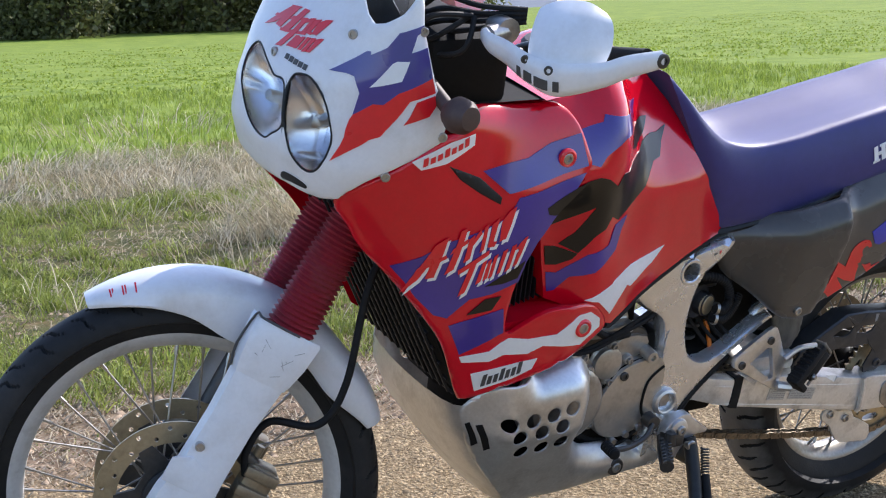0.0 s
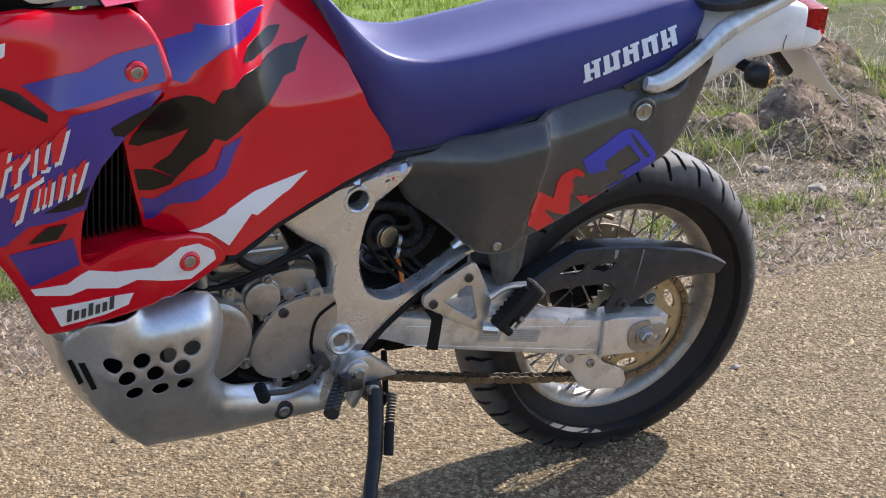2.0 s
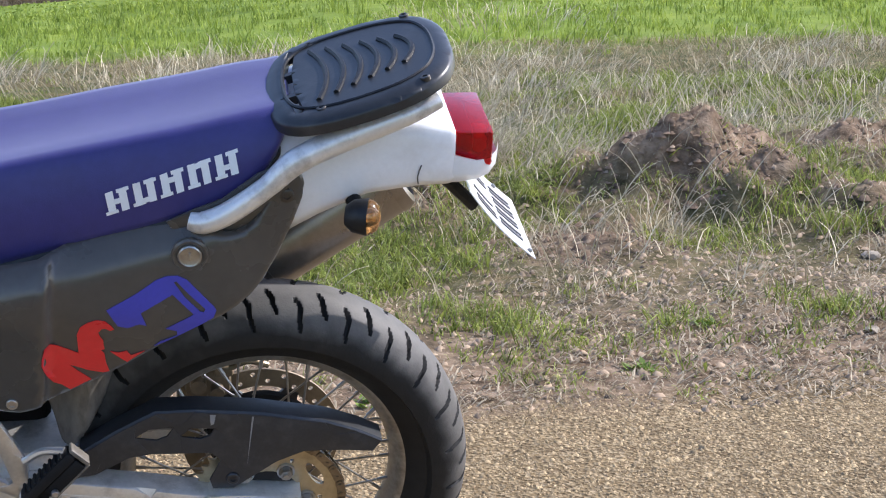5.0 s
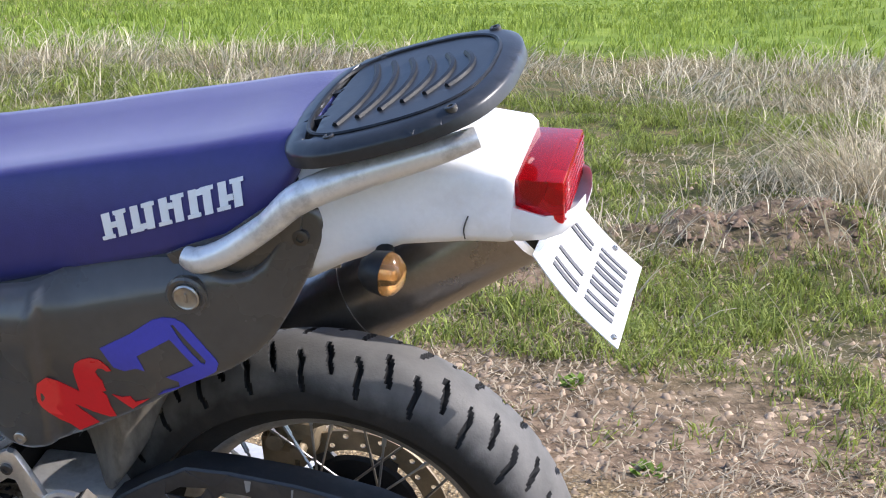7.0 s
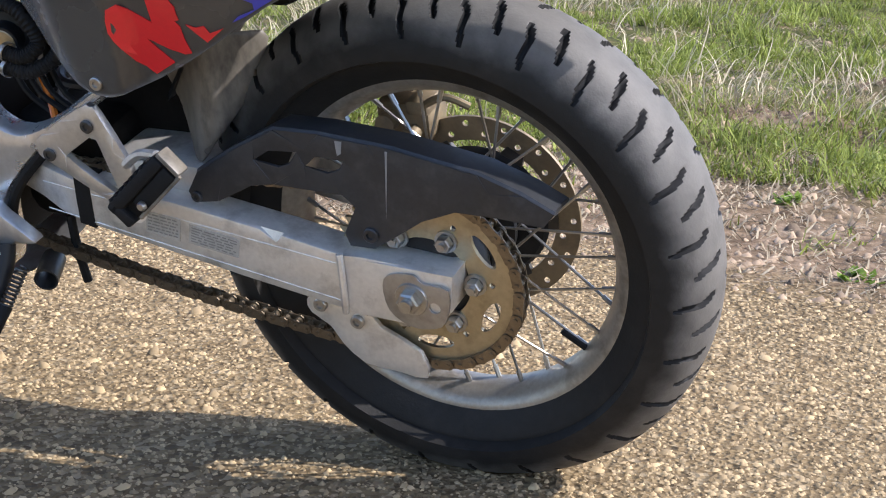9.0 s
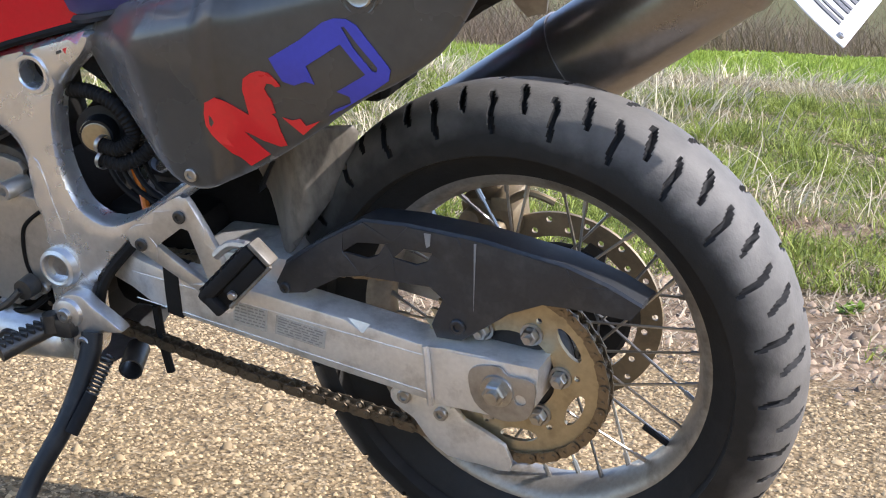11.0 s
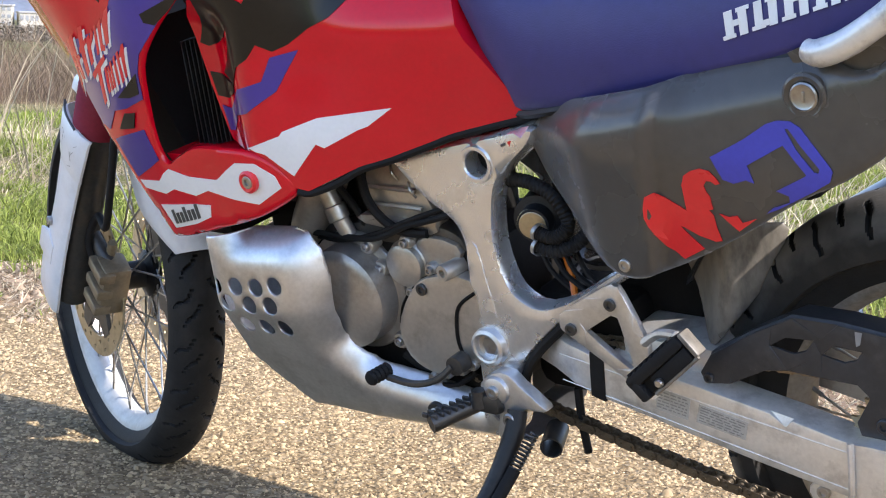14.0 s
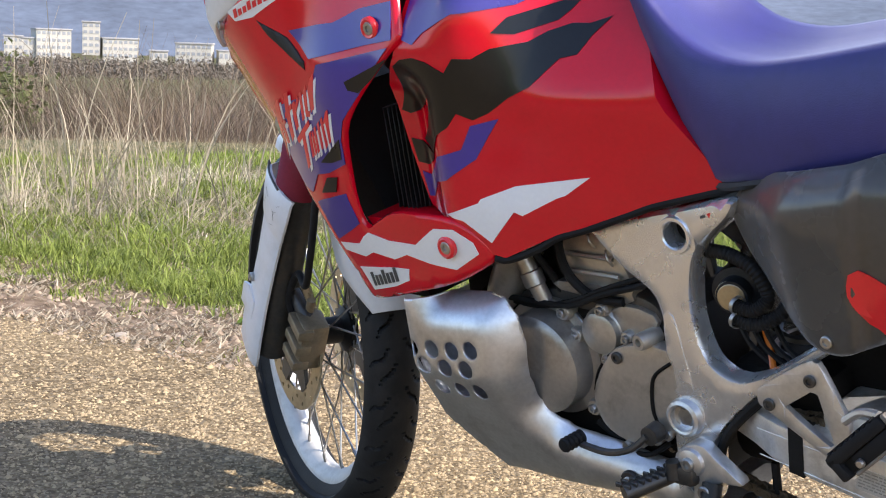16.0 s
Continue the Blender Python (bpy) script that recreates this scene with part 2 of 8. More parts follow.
def lathe(profile, origin, axis, seg=48, a0=0.0, a1=360.0, closed=False):
    """A turned shape: profile of (radius, height along the axis)."""
    bm = bmesh.new()
    o, d = Vector(origin), Vector(axis).normalized()
    u, v = frame_of(d)
    full = a1 - a0 >= 360
    n = seg if full else seg + 1
    rings = []
    for i in range(n):
        a = radians(a0 + (a1 - a0) * i / seg)
        w = u * math.cos(a) + v * math.sin(a)
        rings.append([bm.verts.new(o + w * r + d * h) for r, h in profile])
    m = len(profile)
    for i in range(n if full else n - 1):
        p, q = rings[i], rings[(i + 1) % n]
        for j in range(m if closed else m - 1):
            k = (j + 1) % m
            try:
                bm.faces.new((p[j], p[k], q[k], q[j]))
            except ValueError:
                pass
    return bm


def spline(pts, n=8):
    """A smooth line through the points."""
    P = [Vector(p) for p in pts]
    out = []
    for i in range(len(P) - 1):
        a, b, c, d = P[max(0, i - 1)], P[i], P[i + 1], P[min(len(P) - 1, i + 2)]
        for k in range(n):
            t = k / n
            out.append(0.5 * ((2 * b) + (c - a) * t + (2 * a - 5 * b + 4 * c - d) * t * t + (3 * b - a - 3 * c + d) * t ** 3))
    return out + [P[-1]]


def tube(pts, r, seg=12, smooth=8, flat=1.0, cap=True):
    """A round bar or hose along a line; r may be a list, one for each given point."""
    line = spline(pts, smooth) if smooth else [Vector(p) for p in pts]
    n = len(line)
    if isinstance(r, (list, tuple)):
        rr = [r[0] + 0 * i for i in range(n)]
        for i in range(n):
            u = i / (n - 1) * (len(r) - 1)
            k = min(len(r) - 2, int(u))
            rr[i] = r[k] + (r[k + 1] - r[k]) * (u - k)
    else:
        rr = [r] * n
    bm = bmesh.new()
    t0 = (line[1] - line[0]).normalized()
    u, _ = frame_of(t0)
    rings = []
    for i, p in enumerate(line):
        t = (line[min(n - 1, i + 1)] - line[max(0, i - 1)]).normalized()
        u = (u - t * u.dot(t)).normalized()
        v = t.cross(u)
        rings.append([bm.verts.new(p + (u * math.cos(2 * math.pi * k / seg) + v * math.sin(2 * math.pi * k / seg) * flat) * rr[i]) for k in range(seg)])
    for p, q in zip(rings, rings[1:]):
        for k in range(seg):
            bm.faces.new((p[k], p[(k + 1) % seg], q[(k + 1) % seg], q[k]))
    if cap:
        bm.faces.new(rings[0][::-1])
        bm.faces.new(rings[-1])
    return bm


def rod(a, b, r, seg=10):
    return tube([a, b], r, seg, 0)


def loft(rings, cap=True, closed=True):
    bm = bmesh.new()
    R = [[bm.verts.new(p) for p in ring] for ring in rings]
    m = len(R[0])
    for p, q in zip(R, R[1:]):
        for k in range(m if closed else m - 1):
            bm.faces.new((p[k], p[(k + 1) % m], q[(k + 1) % m], q[k]))
    if cap:
        bm.faces.new(R[0][::-1])
        bm.faces.new(R[-1])
    return bm


def inside(poly, x, z):
    hit = False
    for (x0, z0), (x1, z1) in zip(poly, poly[1:] + poly[:1]):
        if (z0 > z) != (z1 > z) and x < (x1 - x0) * (z - z0) / (z1 - z0) + x0:
            hit = not hit
    return hit


def edge_dist(poly, x, z):
    best = 9.0
    for (x0, z0), (x1, z1) in zip(poly, poly[1:] + poly[:1]):
        dx, dz = x1 - x0, z1 - z0
        t = max(0, min(1, ((x - x0) * dx + (z - z0) * dz) / (dx * dx + dz * dz + 1e-12)))
        best = min(best, math.hypot(x - x0 - t * dx, z - z0 - t * dz))
    return best


def dense(poly, step):
    out = []
    for (x0, z0), (x1, z1) in zip(poly, poly[1:] + poly[:1]):
        n = max(1, int(math.hypot(x1 - x0, z1 - z0) / step))
        out += [(x0 + (x1 - x0) * i / n, z0 + (z1 - z0) * i / n) for i in range(n)]
    return out


def smooth_poly(poly, n=4, keep=()):
    """Rounds a closed outline (all corners but those kept)."""
    out = []
    m = len(poly)
    for i in range(m):
        p, q, r, s = (Vector((*poly[(i + k) % m], 0)) for k in (-1, 0, 1, 2))
        for k in range(n):
            t = k / n
            v = 0.5 * ((2 * q) + (r - p) * t + (2 * p - 5 * q + 4 * r - s) * t * t + (3 * q - p - 3 * r + s) * t ** 3)
            out.append((v.x, v.y))
    return out


def circle(cx, cz, r, n=20, rz=None):
    return [(cx + r * math.cos(2 * math.pi * i / n), cz + (rz or r) * math.sin(2 * math.pi * i / n)) for i in range(n)]


def field(outline, yfun, thick, rnd=0.004, step=0.02, holes=(), dy=0.0, extra=(), sign=1):
    """A shell over an outline in x and z, whose outer face lies at y = yfun(x, z); its rim is rounded."""
    from mathutils.geometry import delaunay_2d_cdt
    fun = yfun if callable(yfun) else (lambda x, z: yfun)
    loops = [dense(list(outline), step)] + [dense(list(h), step) for h in holes]
    pts, edges = [], []
    for lp in loops:
        s = len(pts)
        pts += [Vector(p) for p in lp]
        edges += [(s + i, s + (i + 1) % len(lp)) for i in range(len(lp))]
    out0 = loops[0]

    def ok(x, z, d):
        if not inside(out0, x, z) or edge_dist(out0, x, z) < d:
            return False
        return all(not inside(h, x, z) and edge_dist(h, x, z) > d for h in loops[1:])

    if rnd:
        for li, lp in enumerate(loops):
            m = len(lp)
            area = sum(a[0] * b[1] - b[0] * a[1] for a, b in zip(lp, lp[1:] + lp[:1]))
            sg = (1 if area > 0 else -1) * (1 if li == 0 else -1)
            for i in range(m):
                (ax, az), (bx, bz), (px, pz) = lp[i - 1], lp[(i + 1) % m], lp[i]
                l = math.hypot(bx - ax, bz - az) + 1e-9
                nx, nz = -(bz - az) / l * sg, (bx - ax) / l * sg
                for q in (0.35, 1.05):
                    x, z = px + nx * rnd * q, pz + nz * rnd * q
                    if ok(x, z, rnd * q * 0.85):
                        pts.append(Vector((x, z)))
    xs, zs = [p[0] for p in out0], [p[1] for p in out0]
    nx, nz = int((max(xs) - min(xs)) / step) + 1, int((max(zs) - min(zs)) / step) + 1
    for i in range(nx + 1):
        for j in range(nz + 1):
            x, z = min(xs) + (i + 0.5 * (j % 2)) * step, min(zs) + j * step
            if ok(x, z, max(rnd * 1.4, step * 0.4)):
                pts.append(Vector((x, z)))
    for x, z in extra:
        if ok(x, z, 0.002):
            pts.append(Vector((x, z)))
    V, E, F = delaunay_2d_cdt(pts, edges, [], 0, 1e-6)[:3]
    tris = []
    for f in F:
        cx, cz = sum(V[i][0] for i in f) / len(f), sum(V[i][1] for i in f) / len(f)
        if inside(out0, cx, cz) and not any(inside(h, cx, cz) for h in loops[1:]):
            tris.append(f)
    bm = bmesh.new()
    top, bot = {}, {}

    def vert(i):
        if i not in top:
            x, z = V[i]
            y = fun(x, z) + dy
            d = min(edge_dist(lp, x, z) for lp in loops) if rnd else 1
            if rnd and d < rnd:
                y -= rnd * (1 - math.sqrt(max(0, 1 - (1 - d / rnd) ** 2))) * 0.9
            top[i] = bm.verts.new((x, sign * y, z))
            bot[i] = bm.verts.new((x, sign * (fun(x, z) + dy - thick), z))
    count = {}
    for f in tris:
        for i in f:
            vert(i)
        bm.faces.new([top[i] for i in f])
        bm.faces.new([bot[i] for i in reversed(f)])
        for a, b in zip(f, f[1:] + f[:1]):
            count[(a, b)] = 1
    for a, b in count:
        if (b, a) not in count:
            bm.faces.new((top[b], top[a], bot[a], bot[b]))
    return bm


def bolt(p, axis, r=0.008, h=0.006, material=None, parent=None, name="bolt", label=""):
    """A screw head with a recess."""
    prof = [(0, h * 0.45), (r * 0.45, h * 0.45), (r * 0.5, h), (r * 0.85, h), (r, h * 0.75), (r, -0.004), (0, -0.004)]
    return part(name, lathe(prof, p, axis, 14), material or STEEL, parent, label)
def lerp_tab(tab, v):
    if v <= tab[0][0]: return tab[0][1]
    for (a, p), (b, q) in zip(tab, tab[1:]):
        if v <= b: return p + (q - p) * (v - a) / (b - a)
    return tab[-1][1]
def sstep(a, b, v):
    u = min(1.0, max(0.0, (v - a) / (b - a)))
    return u * u * (3 - 2 * u)
TANK_W = [(.50,.088),(.56,.106),(.60,.118),(.715,.150),(.80,.186),(.86,.210),(.93,.226),(1.02,.236),(1.1,.238)]
TANK_TOP = [(.50,1.02),(.70,1.065),(.75,1.085),(.80,1.096),(.84,1.0985),(.90,1.092),(.97,1.066),(1.03,1.048),(1.08,1.045)]
def tank_y(x, z):
    y = lerp_tab(TANK_W, x) - .10 * max(0, .70 - z) - .048 * (1 - sstep(.84, .93, z)) * sstep(.90, .99, x)
    y -= .020 * math.exp(-((x - .825) / .075) ** 2 - ((z - .82) / .07) ** 2)
    d = lerp_tab(TANK_TOP, x) - z
    u = 1 - min(1, max(0, d / .15))
    y -= .40 * max(0, z - .915) * sstep(.84, .95, x)
    y -= .70 * max(0, z - .85) * (1 - sstep(.76, .90, x))
    return y * max(0, 1 - u ** 2.4) ** (1 / 2.2)
def fairing_y(x, z):
    xf = 1.147 + .69 * (z - .545)
    e = xf - x
    y = .238 - (.018 + .037 * sstep(.62, .80, z)) * (1 - min(1, max(0, e / .17))) ** 2 - .13 * max(0, .70 - z)
    y -= .24 * max(0, .96 - x)
    y += .018 * math.exp(-((x - 1.09) / .06) ** 2 - ((z - .85) / .09) ** 2)
    y -= .40 * max(0, z - .915) * (1 - sstep(1.05, 1.26, x))
    if z > 1.0: y -= 3.0 * (z - 1.0) ** 2 * 2
    return y
def cover_y(x, z):
    y = .182 - .2 * max(0, .72 - z) - .15 * max(0, x - .3) - .26 * max(0, .06 - x)
    cx = .288 + .09 * max(0, .775 - z) + .1 * max(0, .60 - z)
    y += .019 * sstep(cx - .003, cx + .012, x) - .14 * max(0, z - .70) * (1 - sstep(cx - .03, cx, x)) - .062 * sstep(.38, .53, x)
    d = .737 + (.535 - x) * .25 - z
    y -= 3.1 * max(0, .042 - d) ** 1.5 * sstep(.02, .10, x)
    return y
ROLL = [(.985,.553),(.905,.561),(.880,.556),(.860,.530),(.852,.490),(.858,.42),(.856,.385),(.83,.352),(.79,.337),(.749,.328),(.66,.302)]
def skid_y(x, z):
    y = .224 - .46 * max(0, .44 - z)
    y -= .9 * max(0, x - 1.04) ** 1.0
    y -= .10 * max(0, .85 - x)
    if z < .25: y -= 1.5 * (.25 - z)
    d = 9.0
    for (ax, az), (bx, bz) in zip(ROLL, ROLL[1:]):
        t = max(0, min(1, ((x - ax) * (bx - ax) + (z - az) * (bz - az)) / ((bx - ax) ** 2 + (bz - az) ** 2)))
        d = min(d, math.hypot(x - ax - t * (bx - ax), z - az - t * (bz - az)))
    y -= .048 * max(0, 1 - d / .05) ** 2
    return y

# ---- the motorcycle, in its own upright frame: x ahead, y to its left, z up ----
LEAN = radians(-15.6)
bike = tagged(new("motorcycle"), "red, white and violet adventure motorcycle leaning on its side stand", "motorcycle")
bike.matrix_world = Matrix.Translation((0, 0, 0.312)) @ Matrix.Rotation(LEAN, 4, "X") @ Matrix.Translation((0, 0, -0.32))
# steering: turned to the right about the raked head
RAKE = radians(28)
S_AX, U_AX, Q_AX = Vector((-math.sin(RAKE), 0, math.cos(RAKE))), Vector((math.cos(RAKE), 0, math.sin(RAKE))), Vector((1.505, 0, 0.296))
STEER = Matrix.Translation(Q_AX) @ Matrix.Rotation(radians(-23), 4, S_AX) @ Matrix.Translation(-Q_AX)
AXF = Q_AX + U_AX * 0.055
YAX = Vector((0, 1, 0))


def tyre_mesh(c, R, half, rim_r, seg, pitch, depth=0.005, lean_g=1.0, gw=1.0):
    """A tyre with slanting tread grooves pressed into its crown and shoulders."""
    ca = []
    for k in range(45):
        a = radians(-100 + 200 * k / 44)
        h = R - rim_r
        y = half * math.copysign(abs(math.sin(a)) ** 0.9, a)
        r = rim_r + h * (0.36 + 0.64 * max(-0.5, math.cos(a))) if math.cos(a) > 0 else rim_r + h * 0.36 * (1 + 1.9 * math.cos(a))
        ca.append((max(rim_r - 0.004, r), y * (1 if math.cos(a) > -0.02 else 0.8)))
    inner = [(rim_r - 0.006, half * 0.45), (rim_r - 0.006, -half * 0.45)]
    prof = ca + inner
    bm = bmesh.new()
    rings = []
    zone = {}
    for i in range(seg):
        th = 2 * math.pi * i / seg
        ring = []
        for j, (r, y) in enumerate(prof):
            s = y / half
            g = 0.0
            if j < 45 and r > rim_r + (R - rim_r) * 0.62:
                sd = 1 if s >= 0 else -1
                q = abs(s)
                for off, lo, hi, sl in ((0.0, 0.12, 0.72, 0.12), (0.46, 0.40, 0.97, 0.12)):
                    bend = 0.016 * math.sin((q - lo) / (hi - lo) * 6.2)
                    ph = (th / pitch + (0.5 if sd > 0 else 0) - off - lean_g * (sl + bend) * (q * 3.2)) % 1.0
                    w = (0.022 + 0.022 * math.sin((q - lo) / (hi - lo) * 3.14)) if lo <= q <= hi else 0
                    if w and min(ph, 1 - ph) < w * gw:
                        g = depth
            rr = r - g
            zone[i, j] = 2 if g else (1 if j < 45 and r > rim_r + (R - rim_r) * 0.66 else 0)
            ring.append(bm.verts.new((c[0] + rr * math.cos(th), c[1] + y, c[2] + rr * math.sin(th))))
        rings.append(ring)
    m = len(prof)
    for i in range(seg):
        p, q = rings[i], rings[(i + 1) % seg]
        for j in range(m):
            k = (j + 1) % m
            fc = bm.faces.new((p[j], p[k], q[k], q[j]))
            zs = [zone[i, j], zone[i, k], zone[(i + 1) % seg, j], zone[(i + 1) % seg, k]]
            fc.material_index = 2 if 2 in zs else (1 if min(zs) == 1 else 0)
    return bm


def wheel(c, R, half, rim_r, rim_half, rim_mat, hub_half, hub_r, m, label, nsp=36):
    """A spoked wheel: rim with its tyre, hub and spokes."""
    h, w = 0.016, rim_half
    prof = [(rim_r, w), (rim_r, w - 0.004), (rim_r - 0.010, w - 0.006), (rim_r - 0.016, w * 0.5), (rim_r - 0.016, -w * 0.5), (rim_r - 0.010, -w + 0.006), (rim_r, -w + 0.004), (rim_r, -w),
            (rim_r - 0.005, -w + 0.001), (rim_r - 0.013, -w + 0.004), (rim_r - 0.020, -w + 0.013), (rim_r - 0.027, -w * 0.35), (rim_r - 0.029, 0), (rim_r - 0.027, w * 0.35), (rim_r - 0.020, w - 0.013), (rim_r - 0.013, w - 0.004), (rim_r - 0.005, w - 0.001)]
    rim = part("wheel", lathe(prof, c, YAX, 120, closed=True), rim_mat, bike, label, m, sharp=50)
    tyre = part("tyre", tyre_mesh(c, R, half, rim_r - 0.002, 900, 2 * math.pi / 26, 0.006, *((1.0, 1.0) if rim_mat == RIMM else (2.4, 0.62))), TREADM if rim_mat == RIMM else TYREM, rim, "dusty black road tyre with slanted grooves", m, sharp=50)
    tyre.data.materials.append(TREADM if rim_mat == RIMM else TYREM)
    tyre.data.materials.append(RUBBER)
    hub = part("hub", lathe([(0, hub_half), (hub_r * 0.55, hub_half), (hub_r, hub_half - 0.012), (hub_r, hub_half - 0.022), (hub_r * 0.6, hub_half - 0.03), (hub_r * 0.6, -hub_half + 0.03), (hub_r, -hub_half + 0.022), (hub_r, -hub_half + 0.012), (hub_r * 0.55, -hub_half), (0, -hub_half)], c, YAX, 32), BLACKPL, rim, "black hub", m)
    base = None
    for i in range(nsp):
        side = 1 if i % 2 else -1
        lean = 1 if (i // 2) % 2 else -1
        a0 = 2 * math.pi * i / nsp
        a1 = a0 + lean * 0.75
        p = Vector((math.cos(a1) * hub_r * 0.94, side * (hub_half - 0.016), math.sin(a1) * hub_r * 0.94))
        q = Vector((math.cos(a0) * (rim_r - 0.024), side * 0.006, math.sin(a0) * (rim_r - 0.024)))
        k = (q - p).length
        M = (m or Matrix()) @ Matrix.Translation(Vector(c) + p) @ (q - p).to_track_quat("Z", "Y").to_matrix().to_4x4()
        if base is None:
            b = join(rod((0, 0, 0), (0, 0, k), 0.0019, 6), rod((0, 0, k - 0.020), (0, 0, k), 0.0033, 6))
            base = part("spoke", b, STEEL, rim)
            base.matrix_basis = M
        else:
            again("spoke", base, rim, M)
    return rim


def disc(c, r0, r1, y, m, parent, material, nh=30):
    """A drilled brake disc on a spidered carrier."""
    ring = circle(0, 0, r1, 72)
    holes = [circle(0, 0, r0, 60)]
    for i in range(nh):
        a = 2 * math.pi * i / nh
        rr = r0 + (r1 - r0) * (0.3 + 0.4 * (i % 2))
        holes.append(circle(rr * math.cos(a), rr * math.sin(a), 0.0042, 8))
    bm = field(ring, 0.0022, 0.0044, 0, 0.03, holes)
    M = (m or Matrix()) @ Matrix.Translation((c[0], c[1] + y, c[2]))
    d = part("brake_disc", bm, material, parent, "drilled steel brake disc", M, sharp=30)
    spider = []
    for i in range(6):
        a = i * math.pi / 3
        spider.append((r0 * 1.04 * math.cos(a - 0.12), r0 * 1.04 * math.sin(a - 0.12)))
        spider.append((r0 * 1.04 * math.cos(a + 0.12), r0 * 1.04 * math.sin(a + 0.12)))
        spider.append((r0 * 0.72 * math.cos(a + 0.3), r0 * 0.72 * math.sin(a + 0.3)))
        spider.append((r0 * 0.72 * math.cos(a + 0.75), r0 * 0.72 * math.sin(a + 0.75)))
    part("disc_carrier", field(spider, 0.004, 0.007, 0, 0.03, [circle(0, 0, r0 * 0.3, 24)]), DARKST, d, "dark disc carrier", M)
    return d


# wheels
RW = (0.0, -0.006, 0.32)
rear = wheel(RW, 0.328, 0.072, 0.2305, 0.036, RIMM, 0.055, 0.06, None, "rear spoked wheel with a dusty aluminium rim")
disc(RW, 0.098, 0.130, -0.078, None, rear, BRONZE)
part("disc_hub", lathe([(0.02, -0.070), (0.085, -0.070), (0.09, -0.076), (0.085, -0.082), (0.02, -0.082)], RW, YAX, 36), BLACKPL, rear, "black rear disc hub")
FWC = tuple(AXF)
frontw = wheel(FWC, 0.3475, 0.049, 0.2805, 0.027, RIMW, 0.055, 0.042, STEER, "front spoked wheel with a pale aluminium rim")
for y in (0.062, -0.062):
    disc(FWC, 0.102, 0.138, y, STEER, frontw, GOLD)
part("hub_cap", lathe([(0, 0.05), (0.045, 0.05), (0.06, 0.042), (0.062, 0.02)], (FWC[0], 0.03, FWC[2]), YAX, 32), BLACKPL, frontw, "black speedometer drive", STEER)
part("valve", rod((RW[0] - 0.16, 0.0, RW[2] - 0.128), (RW[0] - 0.13, 0.004, RW[2] - 0.104), 0.004, 8), RUBBER, rear)

# sprocket and chain
SPR_Y, SPR_R = 0.088, 0.1165
teeth = []
for i in range(46):
    for o, r in ((-0.32, 0.117), (-0.16, 0.1125), (0.16, 0.1125), (0.32, 0.117), (0.5, 0.1215)):
        a = 2 * math.pi * (i + o) / 46
        teeth.append((r * math.cos(a), r * math.sin(a)))
holes = [circle(0, 0, 0.055, 32)]
for i in range(6):
    a = i * math.pi / 3 + 0.5
    slot = [((0.087 + 0.009 * math.cos(t)) * math.cos(a + 0.0) - (0.024 * math.sin(t)) * math.sin(a), (0.087 + 0.009 * math.cos(t)) * math.sin(a) + 0.024 * math.sin(t) * math.cos(a)) for t in (j * math.pi / 8 for j in range(16))]
    holes.append(slot)
    holes.append(circle(0.082 * math.cos(a + 0.52), 0.082 * math.sin(a + 0.52), 0.004, 8))
SPM = Matrix.Translation((0, SPR_Y, 0.32))
spr = part("sprocket", field(teeth, 0.0028, 0.0056, 0, 0.03, holes), GOLD, rear, "gold plated rear sprocket", SPM, sharp=30)
part("sprocket_carrier", lathe([(0, 0.0), (0.045, 0.0), (0.062, -0.008), (0.068, -0.03), (0.06, -0.05)], (0, SPR_Y + 0.002, 0.32), YAX, 32), BLACKPL, rear, "black sprocket carrier")
for i in range(6):
    a = i * math.pi / 3 + 1.02
    p = (0.062 * math.cos(a), SPR_Y + 0.004, 0.32 + 0.062 * math.sin(a))
    part("nut", join(lathe([(0, 0.013), (0.009, 0.013), (0.0105, 0.011), (0.0105, 0)], p, YAX, 6), lathe([(0.0105, 0.002), (0.014, 0.002), (0.014, -0.002)], p, YAX, 16), lathe([(0, 0.018), (0.005, 0.018), (0.005, 0.01)], p, YAX, 10)), STEEL, spr)
FS = Vector((0.655, SPR_Y, 0.365))
fr = 0.042
# the chain's line round both sprockets
rr_, cx = SPR_R, Vector((0, SPR_Y, 0.32))
dv = FS - cx
D = math.hypot(dv.x, dv.z)
base_a = math.atan2(dv.z, dv.x)
off = math.acos((rr_ - fr) / D)
line = []
up_r = Vector((math.cos(base_a + off), 0, math.sin(base_a + off)))
lo_r = Vector((math.cos(base_a - off), 0, math.sin(base_a - off)))
a_up, a_lo = base_a + off, base_a - off + 2 * math.pi
N1 = 40
line += [FS + up_r * fr, cx + up_r * rr_]
line += [cx + Vector((math.cos(a_up + (a_lo - a_up) * i / N1), 0, math.sin(a_up + (a_lo - a_up) * i / N1))) * rr_ for i in range(1, N1)]
low = [cx + lo_r * rr_ + (FS + lo_r * fr - cx - lo_r * rr_) * (i / 12) + Vector((0, 0, -0.012 * math.sin(math.pi * i / 12))) for i in range(13)]
line += low
line += [FS + Vector((math.cos(base_a - off + (2 * off) * i / 10), 0, math.sin(base_a - off + 2 * off * i / 10))) * fr for i in range(1, 11)]
seglen = [(b - a).length for a, b in zip(line, line[1:])]
total = sum(seglen)
nl = 2 * round(total / 0.015875 / 2)
stepc = total / nl


def along(s):
    for a, b, l in zip(line, line[1:], seglen):
        if s <= l:
            return a + (b - a) * (s / l)
        s -= l
    return line[-1]


